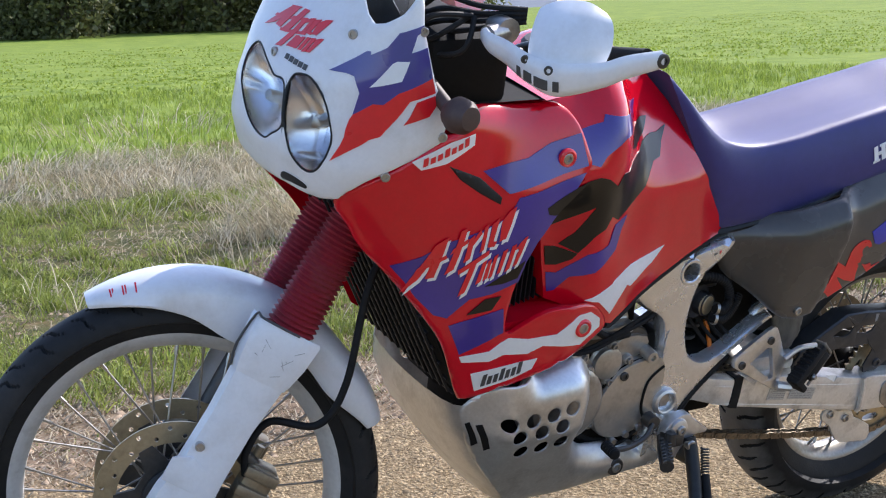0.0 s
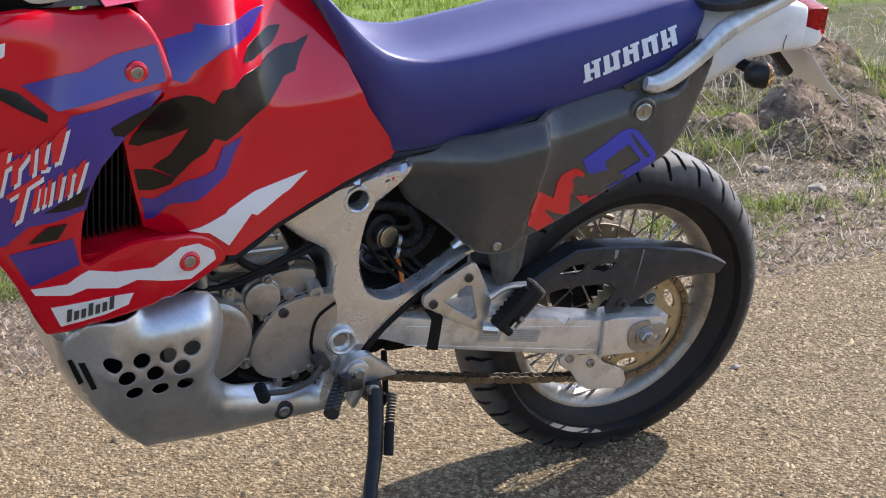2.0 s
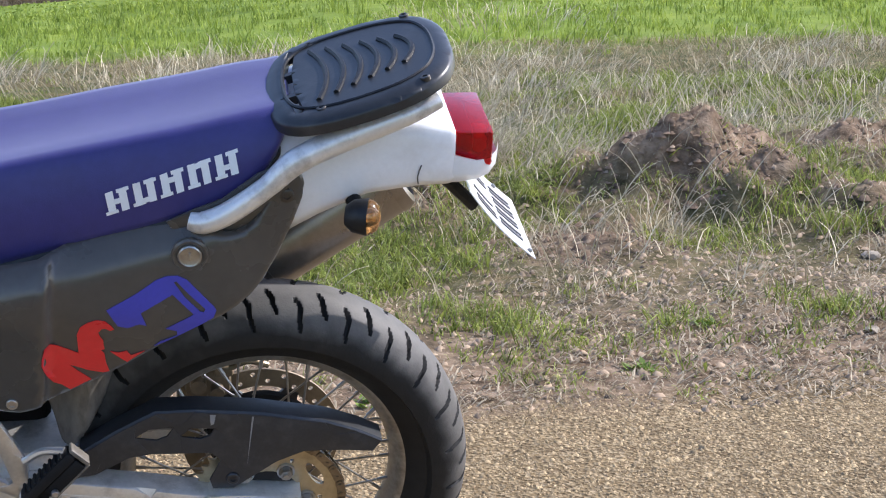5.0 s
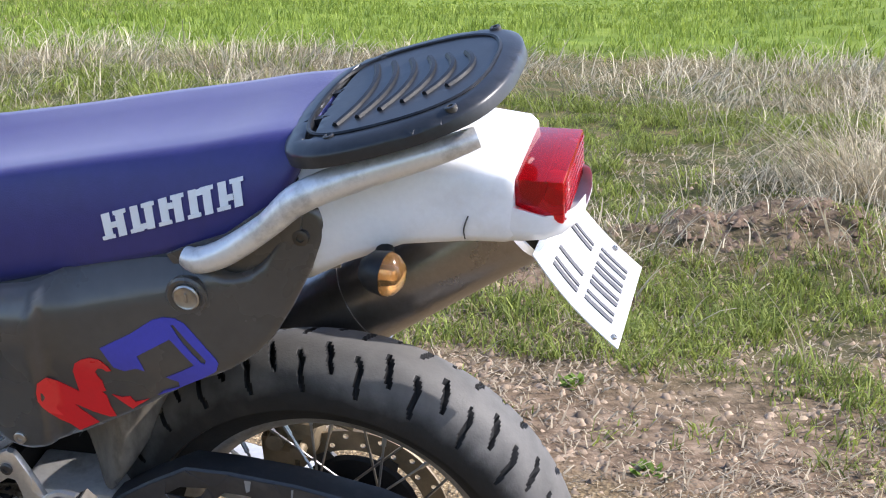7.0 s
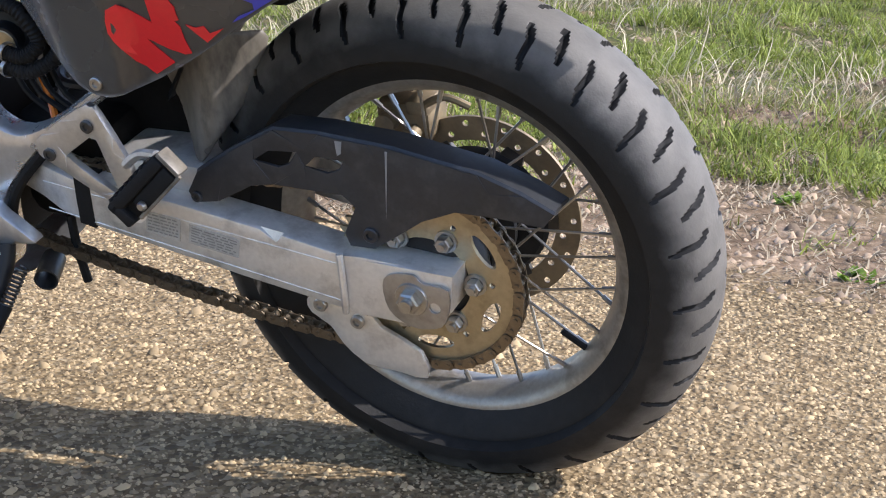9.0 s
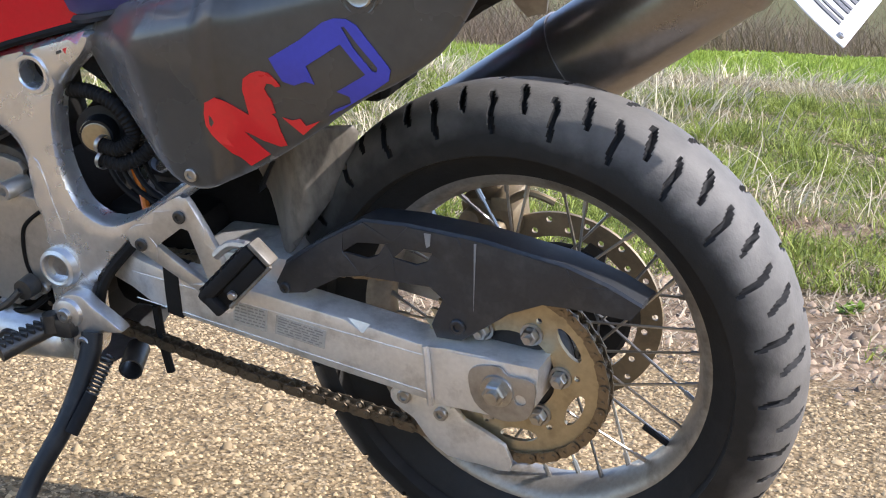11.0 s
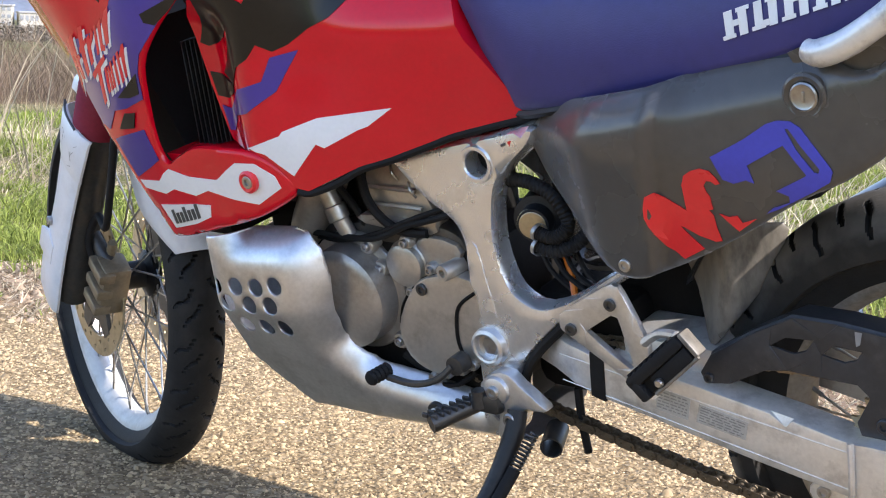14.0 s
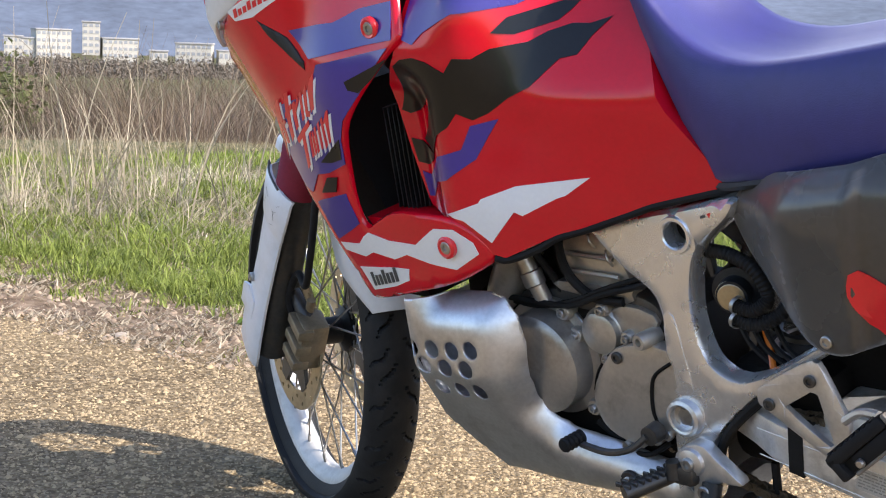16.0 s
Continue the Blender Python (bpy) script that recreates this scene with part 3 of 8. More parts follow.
def link_mesh(wide):
    """One chain link: two waisted side plates, rollers or pins."""
    out = []
    hh = 0.0072
    y0 = 0.0085 if wide else 0.0058
    prof = [(-0.0079 + hh * math.cos(t), hh * math.sin(t)) for t in (math.pi * (0.35 + 1.3 * i / 6) for i in range(7))]
    prof += [(0.0079 + hh * math.cos(t), hh * math.sin(t)) for t in (math.pi * (1.35 + 1.3 * i / 6) for i in range(7))]
    for s in (1, -1):
        out.append(field(prof, s * y0 + 0.001, 0.002, 0, 0.05))
    for x in (-0.0079, 0.0079):
        out.append(rod((x, -y0 - (0.003 if wide else 0), 0), (x, y0 + (0.003 if wide else 0), 0), 0.0026 if wide else 0.005, 8))
    return join(*out)


chain = tagged(new("chain"), "greasy drive chain")
chain.parent = bike
protos = {}
for i in range(nl):
    p, q = along((i * stepc) % total), along(((i + 1) * stepc) % total)
    d = (q - p)
    M = Matrix.Translation((p + q) / 2) @ Matrix.Rotation(-math.atan2(d.z, d.x), 4, "Y")
    k = i % 2
    if k not in protos:
        protos[k] = part("chain_link", link_mesh(k == 1), CHAINM, chain, sharp=30)
        protos[k].matrix_basis = M
    else:
        again("chain_link", protos[k], chain, M)

# swingarm
arm_o = [(0.60, 0.425), (0.53, 0.424), (0.42, 0.414), (0.32, 0.403), (0.166, 0.376), (0.07, 0.356), (0.07, 0.275), (0.087, 0.282), (0.231, 0.309), (0.413, 0.347), (0.525, 0.37), (0.60, 0.375)]
arm_y = lambda x, z: 0.128 - 0.42 * max(0, x - 0.47)
arm = part("swingarm", field(arm_o, arm_y, 0.045, 0.006, 0.03), SWING, bike, "dirty aluminium box swingarm")
part("axle_block", field([(0.091, 0.360), (0.065, 0.364), (-0.051, 0.351), (-0.047, 0.305), (-0.024, 0.279), (0.001, 0.279), (0.091, 0.284)], 0.133, 0.05, 0.004, 0.04), SWING, arm, "cast end of the swingarm")
part("swingarm_beam", field([(x, z) for x, z in arm_o] + [], 0.128, 0.04, 0.003, 0.06, sign=-1), SWING, arm)
part("weld_seam", tube([(0.091, 0.131, 0.362), (0.089, 0.134, 0.34), (0.090, 0.134, 0.30), (0.092, 0.131, 0.283)], 0.0045, 8, 4), SWING, arm)
for l0, l1 in (((0.50, 0.4085), (0.095, 0.347)), ((0.50, 0.371), (0.095, 0.2965))):
    part("edge_ridge", tube([(l0[0], 0.1278, l0[1]), (l1[0], 0.1278, l1[1])], 0.0008, 6, 0), SWING, arm)
part("axle_plate", field(smooth_poly([(0.036, 0.333), (0.024, 0.348), (-0.005, 0.351), (-0.015, 0.341), (-0.047, 0.335), (-0.040, 0.292), (-0.018, 0.280), (0.007, 0.281), (0.031, 0.299)], 3), 0.1365, 0.003, 0.001, 0.02, [circle(-0.028, 0.310, 0.007, 14)]), ENG, arm, "stamped chain adjuster plate")
part("axle_washer", lathe([(0, 0.003), (0.020, 0.003), (0.021, 0.001), (0.021, 0)], (0.0, 0.1365, 0.319), YAX, 28), STEEL, arm)
part("axle_nut", join(lathe([(0, 0.012), (0.012, 0.012), (0.0145, 0.010), (0.0145, 0)], (0.0, 0.139, 0.319), YAX, 6), rod((0, 0.139, 0.319), (0, 0.157, 0.319), 0.008, 12)), STEEL, arm)
part("chain_guide", field(smooth_poly([(0.160, 0.275), (0.139, 0.287), (0.114, 0.273), (0.079, 0.273), (0.062, 0.250), (0.012, 0.223), (0.008, 0.186), (0.045, 0.189), (0.090, 0.194), (0.118, 0.219), (0.132, 0.241), (0.156, 0.257)], 2), 0.105, 0.006, 0.002, 0.02), SWING, arm, "grimy aluminium chain guide plate")
for o, seed in (([(0.352, 0.386), (0.305, 0.379), (0.311, 0.348), (0.358, 0.355)], 1), ([(0.293, 0.374), (0.225, 0.361), (0.231, 0.336), (0.299, 0.348)], 2)):
    st = part("warning_label", field(o, 0.128, 0.0008, 0, 0.05, dy=0.0012), PALELAB, arm, "worn grey-white printed label")
    rnd = random.Random(seed)
    a, b, d_ = Vector((*o[0], 0)), Vector((*o[1], 0)), Vector((*o[3], 0))
    for r in range(6):
        u = 0.05
        while u < 0.9:
            w = rnd.uniform(0.06, 0.22)
            q = [a + (b - a) * (u + s) + (d_ - a) * ((r + 0.6 + t) / 7) for s, t in ((0, 0), (min(w, 0.95 - u), 0), (min(w, 0.95 - u), 0.4), (0, 0.4))]
            part("print_bar", field([(v.x, v.y) for v in q], 0.128, 0.0004, 0, 0.05, dy=0.0018), FADED, st)
            u += w + 0.04
part("strap", field([(0.452, 0.420), (0.430, 0.418), (0.434, 0.350), (0.456, 0.355)], 0.131, 0.05, 0.003, 0.03), RUBBER, arm, "black rubber strap round the swingarm")
# chain guard
cg = [(0.294, 0.413), (0.277, 0.441), (0.221, 0.477), (0.164, 0.508), (0.105, 0.508), (0.014, 0.499), (-0.087, 0.479), (-0.139, 0.459), (-0.174, 0.440), (-0.160, 0.422), (-0.111, 0.427), (-0.056, 0.428), (-0.014, 0.411), (0.016, 0.390), (0.050, 0.367), (0.082, 0.367), (0.087, 0.384), (0.069, 0.419), (0.084, 0.433), (0.173, 0.436), (0.204, 0.431), (0.254, 0.404), (0.287, 0.399)]
slots = [[(0.195, 0.466), (0.174, 0.480), (0.137, 0.482), (0.148, 0.467), (0.163, 0.461)], [(0.128, 0.465), (0.113, 0.479), (0.077, 0.477), (0.084, 0.466), (0.099, 0.460)]]
guard = part("chain_guard", field(cg, 0.118, 0.004, 0.002, 0.03, slots), GUARDPL, bike, "scuffed black plastic chain guard")
top = [(0.277, 0.441), (0.221, 0.477), (0.164, 0.508), (0.105, 0.508), (0.014, 0.499), (-0.087, 0.479), (-0.139, 0.459), (-0.174, 0.440)]
part("guard_top", loft([[(x, y, z + dz) for y, dz in ((0.117, 0.0), (0.114, 0.003), (0.095, 0.002), (0.070, -0.002), (0.068, -0.006), (0.095, -0.003), (0.111, -0.003))] for x, z in top]), GUARDPL, guard)
part("guard_scratch", field([(0.084, 0.503), (0.075, 0.5025), (0.078, 0.487), (0.083, 0.484)], 0.1185, 0.001, 0, 0.02), mat("pale_scuff", (0.24, 0.24, 0.24), 0.7), guard)
part("guard_scratch", field([(0.022, 0.496), (0.019, 0.496), (0.025, 0.45), (0.030, 0.41)], 0.1185, 0.001, 0, 0.02), mat("pale_scuff", (0.24, 0.24, 0.24), 0.7), guard)
bolt((0.052, 0.117, 0.386), YAX, 0.010, 0.005, GUARDPL, guard)
bolt((0.282, 0.117, 0.408), YAX, 0.007, 0.004, GUARDPL, guard)
# lower chain guide
bolt((0.140, 0.105, 0.272), YAX, 0.009, 0.006, STEEL, arm)
bolt((0.092, 0.105, 0.255), YAX, 0.009, 0.006, STEEL, arm)
part("mud_flap", field(smooth_poly([(0.345, 0.585), (0.280, 0.600), (0.214, 0.590), (0.219, 0.548), (0.238, 0.504), (0.276, 0.450), (0.290, 0.438), (0.304, 0.442), (0.314, 0.482), (0.328, 0.530)], 3), lambda x, z: 0.086 - 1.1 * max(0, 0.262 - x) - 0.5 * max(0, x - 0.285) + 0.005 * math.sin(70 * x + 16 * z), 0.005, 0.003, 0.010), MUD, bike, "muddy plastic flap ahead of the rear tyre")
part("inner_fender", loft([[(x, y, z) for y, dz in ((0.075, 0), (0.07, 0.01), (-0.07, 0.01), (-0.075, 0)) for x, z in [(0.38 * math.cos(a), 0.32 + 0.38 * math.sin(a) + dz)]] for a in (radians(d) for d in range(30, 62, 6))]), BLACKPL, bike, "black inner mudguard")
# rear caliper on the far side
part("rear_caliper", join(box(0.085, -0.085, 0.445, 0.075, 0.06, 0.055, 0.012), box(0.060, -0.070, 0.470, 0.03, 0.05, 0.02, 0.005), rod((0.10, -0.06, 0.45), (0.10, -0.035, 0.45), 0.013), rod((0.07, -0.06, 0.435), (0.07, -0.038, 0.435), 0.011), tube([(0.05, -0.05, 0.475), (0.02, -0.045, 0.49), (-0.01, -0.05, 0.478)], 0.005, 8, 4), box(0.11, -0.08, 0.40, 0.05, 0.02, 0.07, 0.006)), BRONZE, bike, "bronze rear brake caliper")

# ---- bodywork ----
# seat: rings from the tank back to the tail, each from the left hem over the top to the right hem
SEAT = [  # hem x, z, half width; ridge x, z, half width; top x, z
    (0.545, 0.728, 0.098, 0.690, 1.022, 0.070, 0.700, 1.030), (0.520, 0.732, 0.106, 0.650, 0.982, 0.086, 0.658, 0.985), (0.490, 0.739, 0.113, 0.598, 0.932, 0.094, 0.604, 0.922),
    (0.455, 0.747, 0.119, 0.548, 0.900, 0.098, 0.550, 0.888), (0.415, 0.756, 0.124, 0.480, 0.888, 0.102, 0.480, 0.878), (0.360, 0.770, 0.129, 0.400, 0.897, 0.108, 0.400, 0.889),
    (0.285, 0.792, 0.133, 0.306, 0.914, 0.107, 0.306, 0.908), (0.208, 0.813, 0.135, 0.214, 0.932, 0.108, 0.212, 0.928), (0.120, 0.839, 0.136, 0.110, 0.951, 0.107, 0.108, 0.949),
    (0.055, 0.865, 0.135, 0.035, 0.967, 0.105, 0.032, 0.967), (0.010, 0.895, 0.130, -0.012, 0.975, 0.101, -0.016, 0.976), (-0.012, 0.918, 0.118, -0.030, 0.978, 0.100, -0.034, 0.982), (-0.022, 0.933, 0.10, -0.036, 0.970, 0.085, -0.040, 0.972)]


def seat_ring(r, grow=0.0):
    hx, hz, hy, rx, rz, ry, tx, tz = r
    side = [(hx + (rx - hx) * t, hy + (ry - hy) * t + 0.012 * math.sin(math.pi * min(1, t)) + grow, hz + (rz - hz) * t) for t in (0.0, 0.04, 0.12, 0.3, 0.5, 0.7, 0.82, 0.90)]
    side[0] = (side[0][0], side[0][1] - 0.008, side[0][2])
    over = [(rx + (tx - rx) * t, ry * c, rz + (tz - rz) * t + dz) for t, c, dz in ((0.0, 0.985, 0.0), (0.15, 0.93, 0.006), (0.35, 0.80, 0.008), (0.7, 0.5, 0.006), (1.0, 0.2, 0.004))]
    half = side + over
    return half + [(x, -y, z) for x, y, z in reversed(half)]


rows_ = []
for i in range(len(SEAT) - 1):
    for k in range(4):
        t = k / 4
        a, b, c, d = SEAT[max(0, i - 1)], SEAT[i], SEAT[i + 1], SEAT[min(len(SEAT) - 1, i + 2)]
        rows_.append([0.5 * (2 * q + (r - p) * t + (2 * p - 5 * q + 4 * r - s) * t * t + (3 * q - p - 3 * r + s) * t ** 3) for p, q, r, s in zip(a, b, c, d)])
rows_.append(SEAT[-1])
seat = part("seat", loft([seat_ring(r) for r in rows_]), VINYL, bike, "violet vinyl saddle with a stepped dip", sharp=60)
hem = [Vector((r[0], r[2] + 0.001, r[1] + 0.002)) for r in rows_]
# black tube thickened to draw the shaded gap between saddle and side cover
part("seat_trim", tube([(p.x, p.y - 0.004, p.z - 0.002) for p in hem], 0.0060, 6, 0), BLACKPL, seat, "black edge drawn for the dark gap under the saddle")


def seat_y(x, z):
    """Half width of the saddle's side at a point."""
    best = min(rows_, key=lambda r: abs(r[0] + (r[3] - r[0]) * max(0, min(1, (z - r[1]) / (r[4] - r[1]))) - x))
    t = max(0, min(1, (z - best[1]) / (best[4] - best[1])))
    return best[2] + (best[5] - best[2]) * t + 0.012 * math.sin(math.pi * t)


# maker's mark on the saddle: pale slanted blocks
hA, hB = Vector((0.214, 0.849)), Vector((0.030, 0.910))
hu = Vector((0.005, 0.030))
for k, mid in enumerate((0.4, 0.05, 0.55, 0.75, 0.3)):
    for w0, w1, v0, v1 in ((0.02, 0.075, 0.0, 1.0), (0.115, 0.17, 0.0, 1.0), (0.075, 0.115, mid, mid + 0.22), (0.0, 0.09, 0.0, 0.15), (0.10, 0.19, 0.85, 1.0)):
        q = lambda s, t: tuple(hA + (hB - hA) * (k * 0.2 + s) + hu * t)
        part("mark_bar", field([q(w0, v0), q(w1, v0), q(w1, v1), q(w0, v1)], seat_y, 0.001, 0, 0.02, dy=0.0022 + 0.0002 * k), WHITEDEC, seat)

# side covers
COVER = smooth_poly([(0.535, 0.742), (0.47, 0.755), (0.40, 0.774), (0.29, 0.801), (0.20, 0.826), (0.105, 0.848), (0.075, 0.835), (0.048, 0.826), (0.019, 0.838), (-0.008, 0.878), (-0.018, 0.900), (-0.036, 0.908), (-0.052, 0.896), (-0.052, 0.862),
                     (0.005, 0.752), (0.06, 0.708), (0.117, 0.678), (0.20, 0.622), (0.274, 0.578), (0.33, 0.553), (0.358, 0.546), (0.395, 0.556), (0.453, 0.602), (0.505, 0.640), (0.528, 0.690)], 3)
cover = part("side_cover", field(COVER, cover_y, 0.012, 0.008, 0.013, extra=[(0.288 + 0.09 * max(0, 0.775 - z) + 0.1 * max(0, 0.60 - z) + o, z) for z in np.arange(0.56, 0.80, 0.008) for o in (-0.0032, 0.001, 0.0045, 0.008, 0.0122)]), GREYPL, bike, "dark grey plastic side cover with red and blue stencil", sharp=60)
part("side_cover", field(COVER, cover_y, 0.012, 0.008, 0.03, sign=-1), GREYPL, bike, "dark grey plastic side cover on the far side")
part("cover_recess", field(smooth_poly([(0.135, 0.840), (0.100, 0.815), (0.040, 0.812), (0.000, 0.835), (-0.030, 0.880), (-0.028, 0.912), (0.010, 0.908), (0.060, 0.872)], 2), lambda x, z: 0.146 - 0.10 * max(0, 0.05 - x), 0.006, 0.003, 0.02), GREYPL, cover, "recess in the side cover under the grab rail")
STENCIL_BLUE = mat("blue_stencil_paint", (0.06, 0.06, 0.42), 0.4, var=0.1)
for nm, o, m_, hl_ in (("red_stencil", [(0.306, 0.671), (0.299, 0.674), (0.288, 0.667), (0.272, 0.658), (0.262, 0.652), (0.262, 0.668), (0.262, 0.686), (0.257, 0.699), (0.247, 0.706), (0.235, 0.710), (0.223, 0.708), (0.215, 0.700), (0.211, 0.693), (0.217, 0.691), (0.222, 0.695), (0.228, 0.695), (0.233, 0.688), (0.231, 0.681), (0.227, 0.674), (0.227, 0.665), (0.226, 0.658), (0.232, 0.656), (0.227, 0.650), (0.226, 0.634), (0.222, 0.616), (0.231, 0.614), (0.252, 0.620), (0.270, 0.629), (0.275, 0.630), (0.267, 0.621), (0.248, 0.602), (0.278, 0.584), (0.289, 0.594), (0.300, 0.599), (0.307, 0.617), (0.312, 0.642), (0.310, 0.657)], REDDEC, ()),
                       ("red_stencil", [(0.219, 0.653), (0.207, 0.650), (0.196, 0.653), (0.191, 0.644), (0.171, 0.652), (0.188, 0.639), (0.197, 0.632), (0.209, 0.643)], REDDEC, ()),
                       ("blue_stencil", [(0.220, 0.725), (0.180, 0.747), (0.151, 0.767), (0.137, 0.772), (0.122, 0.772), (0.110, 0.766), (0.097, 0.751), (0.074, 0.725), (0.071, 0.720), (0.075, 0.708), (0.095, 0.695), (0.139, 0.669), (0.158, 0.660), (0.149, 0.668), (0.126, 0.678), (0.126, 0.686), (0.141, 0.691), (0.106, 0.711), (0.102, 0.714), (0.130, 0.745), (0.174, 0.719), (0.167, 0.698), (0.177, 0.701), (0.193, 0.695), (0.206, 0.699)], STENCIL_BLUE, ([(0.128, 0.763), (0.124, 0.764), (0.109, 0.746), (0.086, 0.722), (0.088, 0.717), (0.093, 0.718), (0.114, 0.741)],))):
    part(nm, field(o, cover_y, 0.0012, 0, 0.012, hl_, dy=0.0016), m_, cover)
KEY = (0.105, cover_y(0.105, 0.80), 0.80)
part("lock", join(lathe([(0, 0.003), (0.012, 0.003), (0.0145, 0.0045), (0.0165, 0.003), (0.0165, -0.006)], KEY, YAX, 28), box(KEY[0], KEY[1] + 0.004, KEY[2], 0.003, 0.002, 0.012, 0.0005)), STEEL, cover, "round steel seat lock")
part("lock_recess", lathe([(0.017, 0.0), (0.023, 0.003), (0.026, 0.001), (0.026, -0.006), (0.017, -0.006)], KEY, YAX, 28), GREYPL, cover)
bolt((0.359, cover_y(0.359, 0.568) + 0.001, 0.568), YAX, 0.0085, 0.004, STEEL, cover)
bolt((-0.029, cover_y(-0.029, 0.875) + 0.001, 0.872), YAX, 0.010, 0.004, DARKST, cover)

# fuel tank
TANK = [(1.000, 1.048), (0.988, 1.022), (0.975, 1.000), (0.965, 0.955), (0.972, 0.918), (1.015, 0.872), (1.020, 0.838), (1.008, 0.773), (0.988, 0.690), (0.960, 0.680), (0.904, 0.660), (0.875, 0.637), (0.843, 0.628), (0.769, 0.660), (0.725, 0.672), (0.665, 0.693), (0.628, 0.706), (0.550, 0.724), (0.520, 0.728),
        (0.534, 0.742), (0.600, 0.830), (0.628, 0.891), (0.647, 0.938), (0.673, 0.979), (0.709, 1.019), (0.760, 1.062), (0.84, 1.0965), (0.88, 1.0935), (0.920, 1.073), (0.962, 1.059)]
ext = [(x, lerp_tab(TANK_TOP, x) - d) for x in np.linspace(0.70, 1.0, 26) for d in (0.0025, 0.006, 0.011, 0.018, 0.027, 0.038, 0.05)]
tank = part("fuel_tank", field(TANK, tank_y, 0.05, 0.0, 0.018, extra=ext), RED, bike, "glossy red fuel tank with black, violet and white decals", sharp=50)
part("tank_half", field(TANK, tank_y, 0.05, 0.0, 0.03, extra=ext, sign=-1), RED, tank, sharp=50)
TD = (("white_flash", [(0.925, 0.691), (0.866, 0.711), (0.861, 0.717), (0.813, 0.733), (0.711, 0.742), (0.746, 0.718), (0.759, 0.714), (0.807, 0.691), (0.818, 0.697), (0.857, 0.652), (0.873, 0.666), (0.894, 0.684)], WHITEDEC),
      ("black_stripe", [(0.747, 0.94), (0.725, 0.938), (0.696, 0.945), (0.717, 0.924), (0.731, 0.902), (0.753, 0.899), (0.787, 0.866), (0.814, 0.854), (0.844, 0.834), (0.865, 0.826), (0.886, 0.837), (0.901, 0.818), (0.923, 0.806), (0.945, 0.776), (0.976, 0.79), (0.953, 0.812), (0.939, 0.837), (0.928, 0.861),
                        (0.953, 0.844), (0.976, 0.832), (0.997, 0.826), (1.012, 0.831), (1.006, 0.844), (0.992, 0.87), (0.979, 0.904), (0.959, 0.915), (0.937, 0.918), (0.915, 0.912), (0.89, 0.895), (0.876, 0.914), (0.854, 0.911), (0.835, 0.921), (0.796, 0.923), (0.776, 0.933)], BLACKDEC),
      ("black_stripe", [(0.746, 0.966), (0.754, 0.956), (0.767, 0.945), (0.811, 0.935), (0.834, 0.941), (0.82, 0.958), (0.767, 0.968)], BLACKDEC),
      ("black_stripe", [(1.004, 0.789), (0.982, 0.786), (0.945, 0.775), (0.952, 0.764), (0.975, 0.752), (0.997, 0.754)], BLACKDEC),
      ("violet_stripe", [(0.993, 0.74), (0.973, 0.737), (0.93, 0.774), (0.885, 0.786), (0.87, 0.818), (0.833, 0.825), (0.848, 0.802), (0.865, 0.772), (0.914, 0.742), (0.952, 0.732), (0.973, 0.705), (0.986, 0.703)], BLUE),
      ("violet_stripe", [(0.962, 0.99), (0.918, 1.0), (0.912, 1.011), (0.77, 0.995), (0.797, 0.979), (0.814, 0.972), (0.875, 0.973), (0.921, 0.95), (0.937, 0.935), (0.957, 0.941), (0.960, 0.975)], BLUE))
for nm, o, m_ in TD:
    part(nm, field(o, tank_y, 0.0012, 0, 0.014, dy=0.0016), m_, tank)
part("tank_edge_strip", tube([(x, tank_y(x, z) - 0.004, z - 0.004) for x, z in ((0.86, 0.632), (0.843, 0.628), (0.80, 0.643), (0.769, 0.660), (0.725, 0.672), (0.665, 0.693), (0.628, 0.706), (0.550, 0.724), (0.52, 0.729))], 0.006, 8, 4), RUBBER, tank, "black rubber edging under the tank")
part("filler_cap", lathe([(0, 0.012), (0.03, 0.012), (0.036, 0.006), (0.036, -0.01)], (0.93, 0, 1.08), (0.15, 0, 1), 28), DARKST, tank, "dark fuel cap")

# side fairings
FAIR = [(1.402, 0.908), (1.375, 0.862), (1.350, 0.823), (1.297, 0.769), (1.239, 0.701), (1.199, 0.647), (1.165, 0.575), (1.146, 0.536), (1.131, 0.526), (1.060, 0.546), (1.000, 0.564), (0.927, 0.587), (0.870, 0.617), (0.860, 0.634), (0.876, 0.660), (0.910, 0.684), (0.960, 0.692), (1.018, 0.690), (1.062, 0.670), (1.082, 0.660),
        (1.093, 0.676), (1.092, 0.735), (1.075, 0.808), (1.040, 0.860), (1.005, 0.896), (0.968, 0.930), (0.957, 0.945), (0.960, 0.962), (0.977, 1.007), (1.011, 1.037), (1.089, 1.039), (1.200, 1.051), (1.227, 1.019), (1.260, 1.011), (1.347, 0.957)]
fair = part("side_fairing", field(smooth_poly(FAIR, 3), fairing_y, 0.010, 0.007, 0.015), RED, bike, "glossy red side fairing with violet and white decals", sharp=50)
part("side_fairing", field(FAIR, fairing_y, 0.006, 0.005, 0.03, sign=-1), RED, bike, "glossy red side fairing on the far side", sharp=50)
part("fairing_top", loft([[(x, 0.0 + w * s, 1.050 + 0.004 * (1 - s * s)) for s in (1, 0.6, 0.2, -0.2, -0.6, -1)] for x, w in ((0.99, 0.18), (1.05, 0.20))], cap=False, closed=False), RED, fair)
